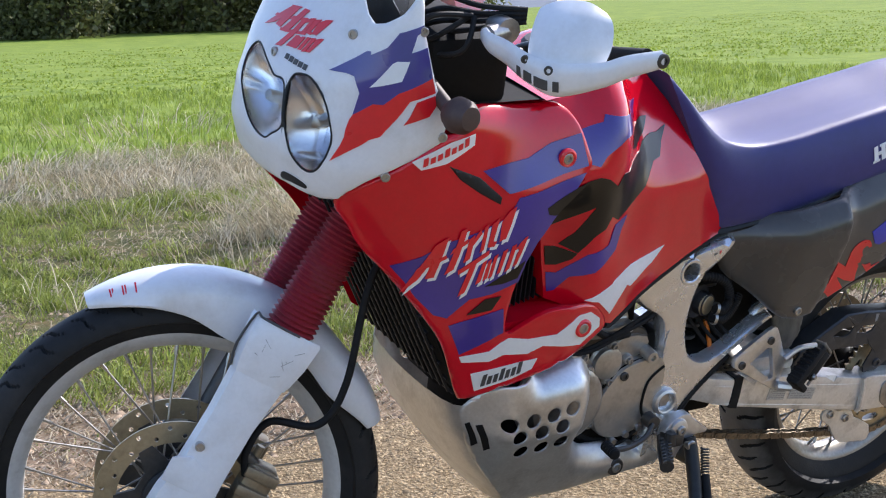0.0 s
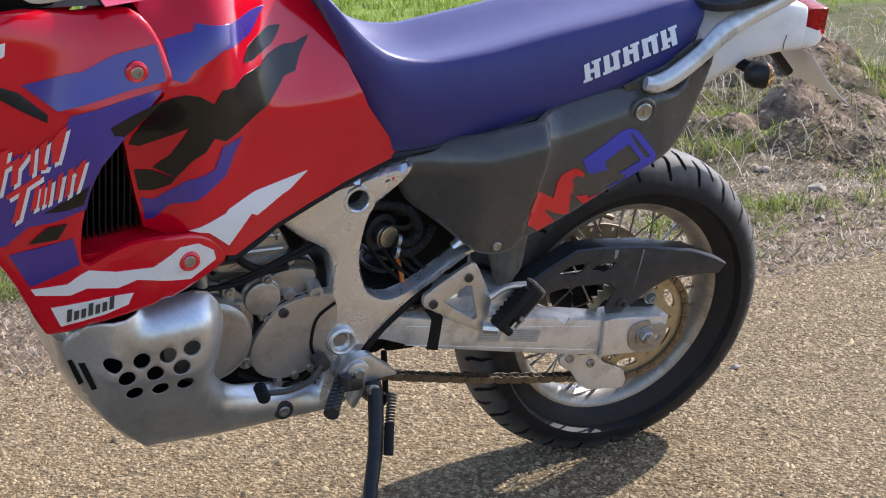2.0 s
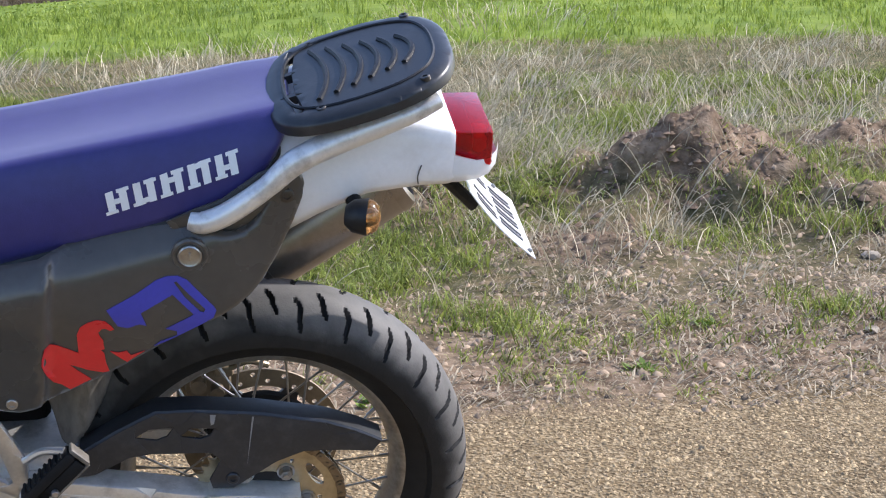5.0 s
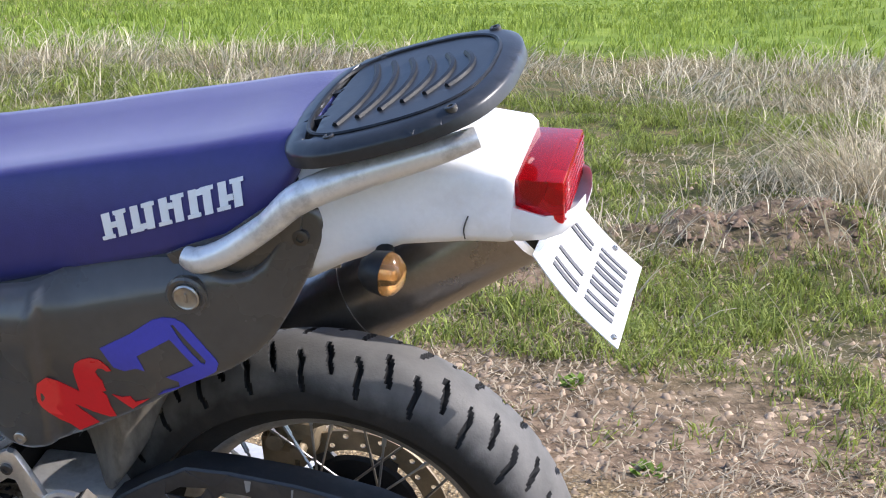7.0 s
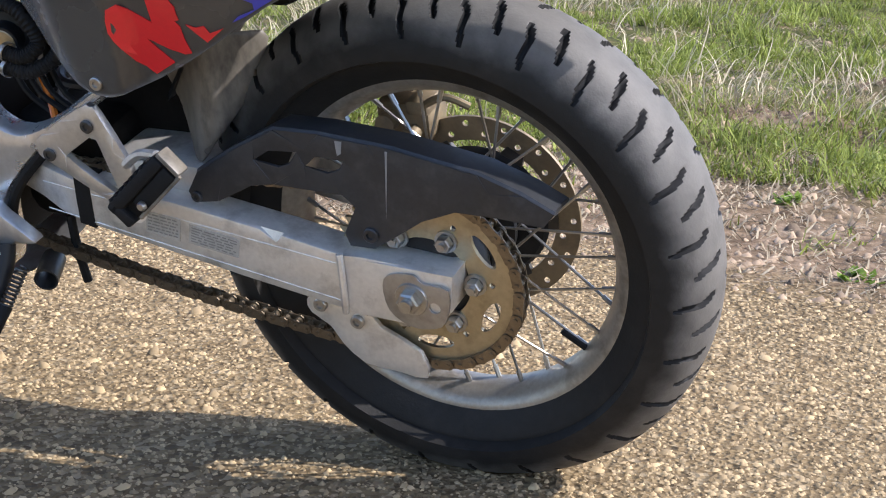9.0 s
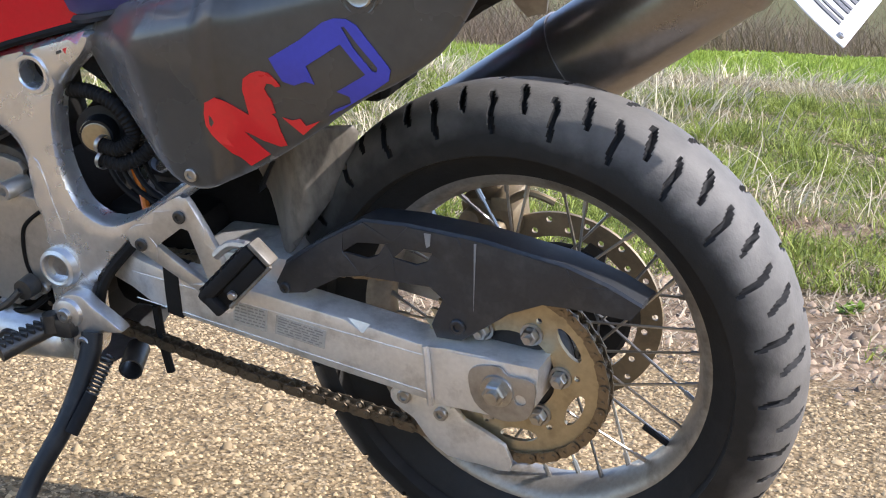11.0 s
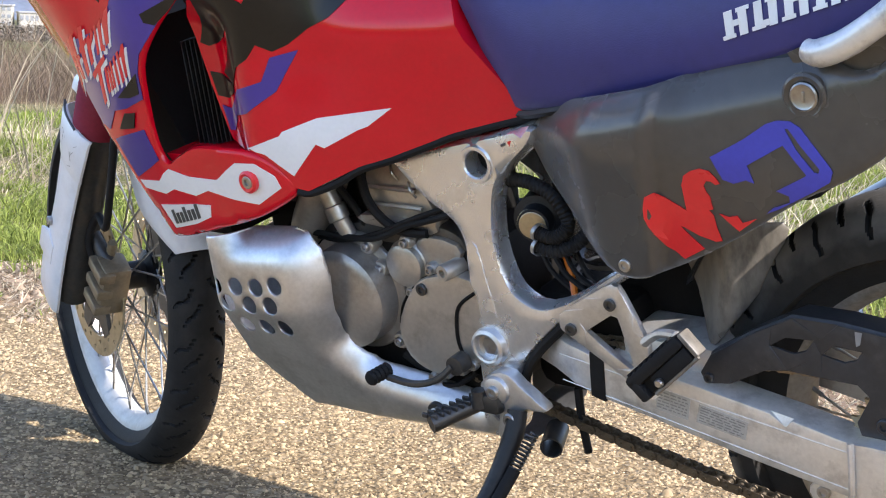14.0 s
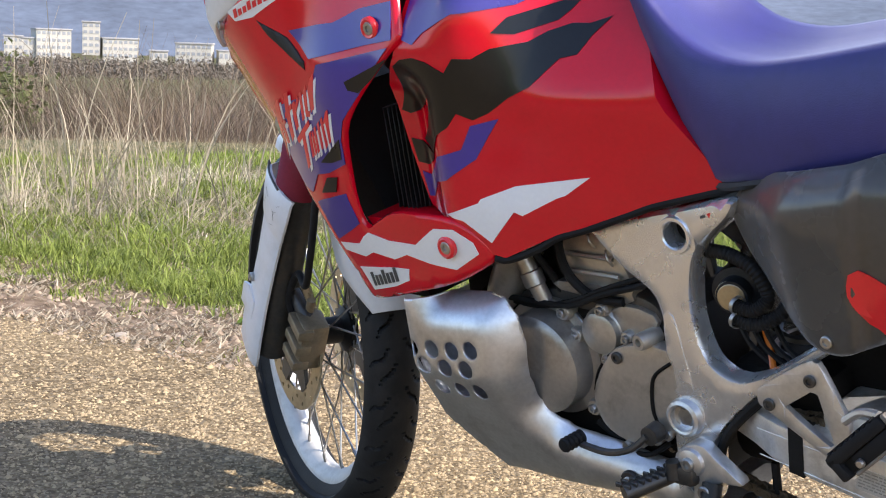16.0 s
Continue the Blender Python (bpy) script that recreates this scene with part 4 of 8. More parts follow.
FD = (("violet_stripe", [(1.176, 0.954), (1.121, 0.962), (1.087, 0.965), (1.039, 0.983), (0.978, 0.993), (0.968, 0.943), (1.017, 0.936), (1.129, 0.916), (1.15, 0.933)], BLUE),
      ("violet_panel", [(1.111, 0.909), (0.974, 0.933), (1.033, 0.868), (1.069, 0.829), (1.083, 0.798), (1.090, 0.76), (1.135, 0.742), (1.172, 0.734), (1.204, 0.7), (1.226, 0.706), (1.258, 0.738), (1.276, 0.763), (1.303, 0.792), (1.263, 0.813), (1.229, 0.839), (1.172, 0.855), (1.128, 0.878)], BLUE),
      ("violet_stripe", [(1.198, 0.685), (1.179, 0.692), (1.108, 0.712), (1.097, 0.664), (1.124, 0.649), (1.168, 0.627)], BLUE),
      ("white_flash", [(1.167, 0.622), (1.114, 0.628), (1.097, 0.643), (1.083, 0.651), (1.042, 0.643), (0.985, 0.643), (0.943, 0.672), (0.912, 0.671), (0.885, 0.652), (0.88, 0.634), (0.922, 0.608), (1.009, 0.624), (1.038, 0.613), (1.085, 0.618), (1.109, 0.607), (1.16, 0.61)], WHITEDEC),
      ("sponsor_label", [(1.137, 0.584), (1.048, 0.598), (1.014, 0.6), (1.021, 0.58), (1.056, 0.565), (1.121, 0.546)], WHITEDEC),
      ("sponsor_label", [(1.309, 0.981), (1.281, 0.993), (1.242, 1.008), (1.195, 1.015), (1.197, 0.998), (1.248, 0.974), (1.292, 0.967)], WHITEDEC),
      ("black_patch", [(1.055, 0.886), (1.023, 0.899), (0.972, 0.919), (1.005, 0.89), (1.033, 0.870), (1.050, 0.874)], BLACKDEC),
      ("black_patch", [(1.150, 0.757), (1.086, 0.800), (1.094, 0.768), (1.119, 0.760)], BLACKDEC),
      ("black_patch", [(1.172, 0.705), (1.145, 0.733), (1.117, 0.737), (1.13, 0.712)], BLACKDEC))
made = {}
for nm, o, m_ in FD:
    made[nm] = part(nm, field(o, fairing_y, 0.0012, 0, 0.014, dy=0.0024 if nm.startswith("black") else 0.0016), m_, fair)
# black patch on the panel stands for the slot's shaded inside
part("vent_slot", field([(1.242, 0.969), (1.181, 0.944), (1.142, 0.911), (1.143, 0.899), (1.18, 0.919), (1.219, 0.945)], fairing_y, 0.004, 0.002, 0.012, dy=0.0026), BLACKPL, fair, "air slot drawn as a black patch")


def stroke(o, fun, parent, m_, dy):
    part("lettering_stroke", field(o, fun, 0.0009, 0, 0.02, dy=dy), m_, parent)


# the model's mark: jagged red strokes over white ones
def marks(org, du, dv, list_, fun, parent, shadow=True, red=REDDEC):
    for pts in list_:
        for k, m_, dy in ((1, WHITEDEC, 0.0026), (0, red, 0.0036)) if shadow else ((0, red, 0.0036),):
            o = []
            for a, b in pts:
                p = Vector(org) + Vector(du) * a + Vector(dv) * b
                o.append((p.x - 0.0045 * k, p.y - 0.005 * k))
            stroke(o, fun, parent, m_, dy)


ROW1 = [[(0.0, -0.12), (0.20, 0.95), (0.30, 1.0), (0.13, 0.1)], [(0.22, 0.95), (0.32, 1.0), (0.28, 0.0), (0.20, 0.05)], [(0.08, 0.34), (0.36, 0.42), (0.34, 0.52), (0.10, 0.46)], [(0.38, -0.05), (0.45, 0.98), (0.52, 0.95), (0.46, 0.0)], [(0.38, 0.48), (0.55, 0.55), (0.55, 0.66), (0.40, 0.6)],
        [(0.55, 0.05), (0.56, 0.62), (0.62, 0.66), (0.61, 0.08)], [(0.60, 0.5), (0.68, 0.7), (0.70, 0.58), (0.62, 0.4)], [(0.71, 0.1), (0.72, 0.7), (0.76, 0.72), (0.75, 0.12)], [(0.80, 0.65), (0.87, 0.72), (0.84, 0.2), (0.88, 0.15), (0.86, 0.05), (0.79, 0.12)], [(0.91, 0.1), (0.90, 0.6), (0.97, 0.76), (1.04, 0.78), (0.97, 0.1), (0.94, 0.12)]]
ROW2 = [[(0.0, 0.82), (0.42, 1.0), (0.42, 0.86), (0.02, 0.68)], [(0.10, -0.05), (0.18, 0.9), (0.27, 0.92), (0.19, 0.0)], [(0.32, 0.1), (0.36, 0.7), (0.42, 0.72), (0.39, 0.12)], [(0.42, 0.1), (0.44, 0.66), (0.49, 0.68), (0.48, 0.14)], [(0.50, 0.1), (0.52, 0.72), (0.57, 0.74), (0.55, 0.12)], [(0.62, 0.1), (0.64, 0.75), (0.70, 0.77), (0.67, 0.12)], [(0.74, 0.05), (0.76, 0.78), (0.82, 0.8), (0.80, 0.1)], [(0.80, 0.62), (0.94, 0.86), (0.98, 0.85), (0.90, 0.12), (0.85, 0.1), (0.88, 0.62)]]
marks((1.281, 0.752), (-0.155, 0.086), (-0.004, 0.070), ROW1, fairing_y, fair)
marks((1.205, 0.738), (-0.112, 0.056), (-0.004, 0.062), ROW2, fairing_y, fair)
# sponsor labels: dark bars where the letters stand
for a, b, h, m_, n in (((1.113, 0.555), (1.040, 0.577), 0.024, INK, 7), ((1.290, 0.972), (1.205, 1.001), 0.013, REDDEC, 7)):
    a, b = Vector(a), Vector(b)
    for i in range(n):
        p, q = a + (b - a) * (i / n), a + (b - a) * ((i + 0.66) / n)
        k = h * (1.0 if i in (0, n - 1, 3) else 0.72)
        stroke([tuple(p), tuple(q), (q.x, q.y + k), (p.x, p.y + k)], fairing_y, fair, m_, 0.0028)
for x, z in ((1.011, 0.958), (0.927, 0.644)):
    p = (x, fairing_y(x, z) + 0.0035, z)
    part("grommet", lathe([(0.009, 0.003), (0.013, 0.0045), (0.0165, 0.002), (0.0165, -0.004)], p, YAX, 24), REDDEC, fair, "red rubber grommet")
    bolt((x, p[1] - 0.001, z), YAX, 0.010, 0.005, STEEL, fair)
# duct behind the side opening, a near-black sheet for its shade, with dark fins
part("air_duct", field([(1.09, 0.665), (1.10, 0.72), (1.075, 0.79), (1.05, 0.855), (0.99, 0.91), (0.93, 0.92), (0.93, 0.70), (0.96, 0.67)], 0.135, 0.01, 0, 0.05), CAVSHADE, bike, "near-black sheet for the shade inside the radiator duct")
for i in range(12):
    x = 0.975 + i * 0.0095
    part("radiator_fin", box(x, 0.15, 0.765 - 0.002 * i, 0.0025, 0.03, 0.16, 0.0005, 1), BLACKPL, bike)
part("duct_wall", field([(1.10, 0.668), (1.00, 0.672), (0.94, 0.68), (0.94, 0.665), (1.0, 0.66), (1.09, 0.655)], 0.215, 0.12, 0.002, 0.03), RED, bike)

# ---- nose fairing ----
NY = 0.022


def nose_at(a, z):
    """A point of the nose fairing: a from -1 (its right hem) over 0 (its front) to 1 (its left hem)."""
    xn = lerp_tab([(0.86, 1.405), (0.885, 1.432), (0.92, 1.462), (0.97, 1.478), (1.03, 1.474), (1.09, 1.452), (1.16, 1.418), (1.24, 1.372), (1.32, 1.315)], z)
    xr = lerp_tab([(0.86, 1.36), (0.91, 1.345), (0.96, 1.305), (1.01, 1.25), (1.05, 1.252), (1.10, 1.275), (1.18, 1.292), (1.32, 1.285)], z)
    w = lerp_tab([(0.86, 0.15), (0.91, 0.195), (0.96, 0.222), (1.01, 0.234), (1.10, 0.226), (1.20, 0.200), (1.32, 0.165)], z)
    t = a * math.pi / 2
    y = w * math.copysign(abs(math.sin(t)) ** 0.92, t)
    x = xr + (xn - xr) * max(0, math.cos(t)) ** 0.85
    return Vector((x, y + NY * max(0.0, math.cos(t)) ** 0.5, z))


def nose_point(u, v, lift):
    a, z = u / 0.35, v
    p = nose_at(a, z)
    s = 1 if a >= 0 else -1
    q = min(0.97, abs(a)) * s
    du = nose_at(q + 0.02, z) - nose_at(q - 0.02, z)
    dz = nose_at(a, z + 0.005) - nose_at(a, z - 0.005)
    n = du.cross(dz).normalized()
    if n.x * math.cos(q * 1.57) + n.y * math.sin(q * 1.57) < 0:
        n = -n
    return p + n * lift


def nose_shell(outline, lift, thick, rnd, step, holes=()):
    """A shell on the nose; outlines in a and z."""
    bm = field([(p * 0.35, z) for p, z in outline], lift, thick, rnd, step, [[(p * 0.35, z) for p, z in hh] for hh in holes])
    for v in bm.verts:
        v.co = nose_point(v.co.x, v.co.z, v.co.y)
    return bm


LAMP_L = smooth_poly([(0.21, 1.086), (0.30, 1.088), (0.40, 1.066), (0.465, 1.034), (0.49, 1.006), (0.500, 0.978), (0.475, 0.957), (0.42, 0.949), (0.345, 0.958), (0.275, 0.982), (0.222, 1.014), (0.188, 1.054), (0.185, 1.074)], 3)
LAMP_R = smooth_poly([(-0.15, 1.096), (-0.065, 1.092), (0.01, 1.080), (0.075, 1.070), (0.140, 1.070), (0.180, 1.052), (0.212, 1.014), (0.198, 0.998), (0.160, 0.988), (0.115, 0.976), (0.03, 0.980), (-0.05, 0.998), (-0.13, 1.024), (-0.21, 1.048), (-0.22, 1.074)], 3)
HEM = [(0.0, 0.905), (0.225, 0.910), (0.415, 0.905), (0.54, 0.905), (0.68, 0.911), (0.795, 0.947), (0.895, 0.968), (0.96, 0.984), (0.99, 1.008)]
RIGHT = [(1.0, 1.03), (1.0, 1.08), (1.0, 1.13), (1.0, 1.18), (1.0, 1.225)]
SCREENLINE = [(0.93, 1.224), (0.81, 1.201), (0.67, 1.186), (0.59, 1.183), (0.515, 1.194), (0.44, 1.214), (0.30, 1.232), (0.0, 1.24)]
half_ = HEM + RIGHT + SCREENLINE
NOSE = half_ + [(-p, z) for p, z in reversed(half_[1:-1])]
nose = part("nose_fairing", nose_shell(NOSE, 0.0, 0.005, 0.003, 0.012, [dense(LAMP_L, 0.02), dense(LAMP_R, 0.02)]), WHITE, bike, "white nose fairing round twin headlights", sharp=55)
WS = [(p, z - 0.012) for p, z in SCREENLINE if p < 0.9]
WS = [(0.84, 1.40), (0.84, 1.21)] + WS + [(-p, z) for p, z in reversed(WS[:-1])] + [(-0.84, 1.21), (-0.84, 1.40)]
part("windscreen", nose_shell(WS, -0.006, 0.003, 0, 0.03), SCREEN, nose, "clear plastic windscreen")


def nose_decal(nm, poly, m_, lift=0.0018):
    """A decal on the nose; outline in a and z."""
    part(nm, nose_shell(poly, lift, 0.001, 0, 0.012), m_, nose)


for lamp, low in ((LAMP_L, 1.018), (LAMP_R, 1.03)):
    ca = sum(p for p, z in lamp) / len(lamp)
    cz = sum(z for p, z in lamp) / len(lamp)
    loop = [nose_point(p * 0.35, z, -0.001) for p, z in lamp]
    h = part("headlight", tube([tuple(q) for q in loop + loop[:1]], 0.0017, 8, 0), BLACKPL, nose, "oval glass headlight in a black rim")
    N_ = 16

    def bowl(fun, lamp=lamp, ca=ca, cz=cz):
        bm = bmesh.new()
        rings_ = []
        for k in range(N_ + 1):
            t = k / N_
            rings_.append([bm.verts.new(nose_point((ca + (p - ca) * t) * 0.35, cz + (z - cz) * t, fun(t, (ca + (p - ca) * t), cz + (z - cz) * t))) for p, z in lamp] if k else [bm.verts.new(nose_point(ca * 0.35, cz, fun(0, ca, cz)))])
        n = len(lamp)
        for k in range(N_):
            for i in range(n):
                if k == 0:
                    bm.faces.new((rings_[0][0], rings_[1][i], rings_[1][(i + 1) % n]))
                else:
                    bm.faces.new((rings_[k][i], rings_[k][(i + 1) % n], rings_[k + 1][(i + 1) % n], rings_[k + 1][i]))
        return bm
    part("reflector", bowl(lambda t, p, z: -0.008 - 0.050 * (1 - t ** 2.2)), MIRRORM, h, "bright reflector bowl", sharp=80)
    part("lens", join(bowl(lambda t, p, z: 0.010 * (1 - t * t) - 0.002), bowl(lambda t, p, z: 0.010 * (1 - t * t) - 0.0045)), LENS, h, "fluted clear lens", sharp=80)
    part("bulb_shield", lathe([(0, 0.010), (0.007, 0.008), (0.009, 0), (0.009, -0.02)], nose_point(ca * 0.35, cz, -0.04), nose_point(ca * 0.35, cz, 0) - nose_point(ca * 0.35, cz, -0.02), 16), STEEL, h)
part("lamp_divider", tube([tuple(nose_point(p * 0.35, z, -0.006)) for p, z in ((0.16, 1.078), (0.185, 1.055), (0.215, 1.015), (0.225, 0.995))], 0.006, 8, 4), BLACKPL, nose)
for p in ((1.365, 0.152, 1.162), (1.345, 0.192, 0.957), (1.264, 0.235, 1.017), (1.445, 0.030, 1.099), (1.300, 0.205, 1.175)):
    best = min(((nose_at(a / 60, p[2]) - Vector(p)).length, a / 60) for a in range(-10, 61))
    q = nose_at(best[1], p[2])
    d = Vector((math.cos(best[1] * 1.4), math.sin(best[1] * 1.4), 0.1))
    bolt(q, d, 0.0075, 0.004, STEEL, nose)
nose_decal("air_vent", smooth_poly([(0.235, 0.921), (0.32, 0.921), (0.43, 0.919), (0.42, 0.926), (0.325, 0.933), (0.25, 0.933)], 3), BLACKPL, 0.0016)
# inner sheet in the cavity black, so the nose looks shaded inside
part("fairing_lining", nose_shell([(-0.96, 0.93), (0.96, 1.01), (0.96, 1.16), (-0.96, 1.16)], -0.07, 0.003, 0, 0.04), CAVSHADE, nose)
# mirror stub beside the fairing
part("mirror_base", join(lathe([(0, 0.05), (0.018, 0.047), (0.026, 0.034), (0.028, 0.015), (0.02, 0.0), (0, 0)], (1.262, 0.255, 1.062), (-0.15, 1, 0.1), 24), rod((1.27, 0.20, 1.09), (1.262, 0.26, 1.062), 0.012)), mat("faded_brown_rubber", (0.075, 0.045, 0.038), 0.6, var=0.2), bike, "faded brown-black turn signal stub")

# ---- frame, engine and running gear ----
FRAME = smooth_poly([(0.754, 0.655), (0.725, 0.668), (0.701, 0.674), (0.60, 0.698), (0.52, 0.718), (0.508, 0.712), (0.526, 0.686), (0.572, 0.645), (0.588, 0.60), (0.592, 0.544), (0.579, 0.495), (0.560, 0.474), (0.530, 0.466), (0.487, 0.482), (0.44, 0.512), (0.403, 0.537), (0.380, 0.545), (0.372, 0.534), (0.387, 0.528), (0.44, 0.490), (0.490, 0.456), (0.553, 0.396), (0.580, 0.355), (0.585, 0.300), (0.600, 0.262), (0.635, 0.250), (0.655, 0.275), (0.650, 0.324), (0.650, 0.403), (0.646, 0.500), (0.648, 0.545), (0.662, 0.574), (0.705, 0.602), (0.745, 0.640)], 3)
fr_ = part("frame_plate", field(FRAME, 0.120, 0.034, 0.012, 0.014, [circle(0.606, 0.662, 0.019, 24)]), SILVER, bike, "silver painted frame casting")
part("frame_plate", field(FRAME, 0.120, 0.034, 0.006, 0.04, sign=-1), SILVER, bike, "silver painted frame casting on the far side")
part("frame_rib", field(smooth_poly([(0.640, 0.543), (0.623, 0.545), (0.612, 0.49), (0.603, 0.432), (0.637, 0.422), (0.641, 0.48)], 2), 0.1195, 0.003, 0.002, 0.012, dy=0.0022), SILVER, fr_, "raised panel on the frame casting")
part("hole_rim", lathe([(0.0185, -0.03), (0.0185, -0.001), (0.0205, 0.0012), (0.0250, 0.0012), (0.0270, -0.002), (0.0272, -0.006)], (0.606, 0.120, 0.662), YAX, 32), SILVER, fr_)
# near-black disc painted for the shade inside the hole
part("hole_back", lathe([(0, 0.0), (0.019, 0.0)], (0.606, 0.088, 0.662), YAX, 20), CAVSHADE, fr_)
part("print_bar", field([(0.560, 0.694), (0.552, 0.697), (0.552, 0.693), (0.560, 0.690)], 0.120, 0.001, 0, 0.02, dy=0.0004), INK, fr_)
part("print_bar", field([(0.549, 0.698), (0.543, 0.700), (0.546, 0.692)], 0.120, 0.001, 0, 0.02, dy=0.0004), REDDEC, fr_)
# black tube added to draw the shaded gap between frame and swingarm
part("frame_seal", tube([(0.470, 0.112, 0.468), (0.515, 0.112, 0.428), (0.552, 0.112, 0.390), (0.574, 0.112, 0.352), (0.580, 0.112, 0.312)], 0.0075, 8, 5), RUBBER, fr_, "black tube drawn for the dark gap behind the frame")
part("pivot_boss", lathe([(0.019, -0.006), (0.019, 0.008), (0.022, 0.0095), (0.0265, 0.007), (0.029, -0.004)], (0.621, 0.123, 0.397), YAX, 32), ALU, fr_, "machined swingarm pivot boss")
part("pivot_bolt", lathe([(0, 0.004), (0.013, 0.004), (0.0155, 0.001), (0.0185, -0.004)], (0.621, 0.119, 0.397), YAX, 6), STEEL, fr_)
part("rear_frame_tube", tube([(0.40, 0.085, 0.53), (0.33, 0.09, 0.60), (0.22, 0.10, 0.72), (0.08, 0.10, 0.80)], 0.014, 10, 4), SILVER, bike, "silver rear frame tube")
part("rear_frame_tube", tube([(0.56, 0.085, 0.70), (0.40, 0.09, 0.755), (0.2, 0.09, 0.80), (-0.05, 0.08, 0.87), (-0.2, 0.06, 0.93)], 0.013, 10, 4), BLACKPL, bike)
# tray and boxes fill the space under the saddle, near-black for its shade
part("under_seat_tray", loft([[(x, y, z) for y, z in ((0.10, zz), (0.08, zz - 0.05), (-0.08, zz - 0.05), (-0.10, zz))] for x, zz in ((0.56, 0.72), (0.4, 0.76), (0.2, 0.81), (0.0, 0.88))]), CAVSHADE, bike, "black tray under the saddle")
part("air_box", box(0.44, -0.005, 0.66, 0.20, 0.13, 0.14, 0.02), CAVSHADE, bike, "black air box")
part("battery_box", box(0.26, -0.02, 0.70, 0.20, 0.12, 0.16, 0.02), CAVSHADE, bike)

# footrest bracket
BR = smooth_poly([(0.480, 0.474), (0.470, 0.484), (0.405, 0.526), (0.390, 0.529), (0.380, 0.520), (0.352, 0.462), (0.348, 0.440), (0.352, 0.410), (0.362, 0.392), (0.380, 0.398), (0.465, 0.447), (0.480, 0.458)], 2)
brk = part("footrest_bracket", field(BR, 0.148, 0.010, 0.002, 0.02, [[(0.440, 0.459), (0.400, 0.487), (0.390, 0.485), (0.372, 0.420), (0.378, 0.415)]]), ALU, bike, "triangular alloy footrest bracket")
bolt((0.398, 0.148, 0.503), YAX, 0.0085, 0.004, DARKST, brk)
bolt((0.462, 0.148, 0.459), YAX, 0.0085, 0.004, DARKST, brk)
part("footrest_arm", tube([(0.352, 0.150, 0.458), (0.325, 0.155, 0.478), (0.292, 0.168, 0.486)], 0.006, 8, 4), ALU, brk)
part("footrest_arm", tube([(0.358, 0.150, 0.398), (0.335, 0.165, 0.40)], 0.010, 8, 2), ALU, brk)
pm = Matrix.Translation((0.309, 0.176, 0.446)) @ Matrix.Rotation(radians(-46), 4, "Y") @ Matrix.Rotation(radians(8), 4, "X")
peg = part("footrest", join(box(0.010, 0, -0.002, 0.018, 0.032, 0.100, 0.006), box(0.0, -0.006, 0.0, 0.034, 0.022, 0.094, 0.005), box(-0.002, 0.0, -0.043, 0.034, 0.032, 0.014, 0.004)), RUBBER, brk, "folded rubber passenger footrest", pm)
part("footrest_core", box(-0.009, 0.004, 0.012, 0.020, 0.016, 0.066, 0.003), RUBBER, brk, "worn core of the footrest", pm)
part("footrest_cap", join(box(-0.001, 0.0, 0.051, 0.036, 0.026, 0.007, 0.003), rod((-0.020, 0.008, 0.05), (-0.020, 0.008, -0.03), 0.0028, 8)), MUD, brk, "worn steel end of the footrest", pm)
part("footrest_screw", lathe([(0, 0.003), (0.004, 0.003), (0.006, 0.0), (0.006, -0.003)], pm @ Vector((-0.012, 0.017, -0.012)), pm.to_3x3() @ YAX, 12), STEEL, brk)
for i in range(8):
    part("peg_rib", box(0.0195, 0.0, -0.040 + i * 0.0105, 0.004, 0.028, 0.005, 0.001, 1), RUBBER, peg, "", pm)
# rider's peg, stand and shifter
pegr = tube([(0.618, 0.135, 0.326), (0.645, 0.175, 0.318), (0.668, 0.215, 0.312)], [0.012, 0.013, 0.014], 10, 5)
rp = part("rider_footrest", pegr, DARKST, bike, "toothed steel rider footrest")
for i in range(8):
    for o in (-0.008, 0.008):
        t = i / 7
        c = Vector((0.630 + 0.038 * t + o, 0.155 + 0.060 * t, 0.321 - 0.009 * t))
        part("peg_tooth", box(c.x, c.y, c.z + 0.012, 0.010, 0.004, 0.007, 0.001, 1), DARKST, rp)
part("peg_knuckle", join(box(0.610, 0.150, 0.328, 0.045, 0.030, 0.030, 0.008), lathe([(0, 0.014), (0.010, 0.013), (0.012, -0.012), (0, -0.014)], (0.622, 0.160, 0.334), (0, 0, 1), 14)), DARKST, rp, "greasy folding knuckle")
stand = part("side_stand", tube([(0.566, 0.150, 0.322), (0.566, 0.168, 0.290), (0.580, 0.215, 0.225), (0.608, 0.27, 0.16), (0.622, 0.322, 0.098)], [0.014, 0.014, 0.0135, 0.0125, 0.012], 12, 8), BLACKPL, bike, "chipped black steel side stand resting on the gravel")
part("stand_bracket", field(smooth_poly([(0.625, 0.352), (0.600, 0.372), (0.575, 0.374), (0.559, 0.360), (0.522, 0.333), (0.524, 0.325), (0.556, 0.321), (0.578, 0.302), (0.595, 0.268), (0.607, 0.280), (0.600, 0.310), (0.628, 0.322)], 2), 0.150, 0.020, 0.004, 0.012), ALU, bike, "alloy side stand bracket")
part("bracket_boss", lathe([(0, 0.010), (0.012, 0.010), (0.019, 0.007), (0.022, 0.0), (0.022, -0.03)], (0.597, 0.148, 0.347), YAX, 24), ALU, bike, "round cast boss above the side stand")
bolt((0.597, 0.158, 0.347), YAX, 0.010, 0.006, STEEL, stand)
bolt((0.570, 0.160, 0.312), YAX, 0.011, 0.008, STEEL, stand)
s0_, s1_ = Vector((0.533, 0.165, 0.300)), Vector((0.548, 0.195, 0.258))
sd_ = (s1_ - s0_).normalized()
su_, sv_ = frame_of(sd_)
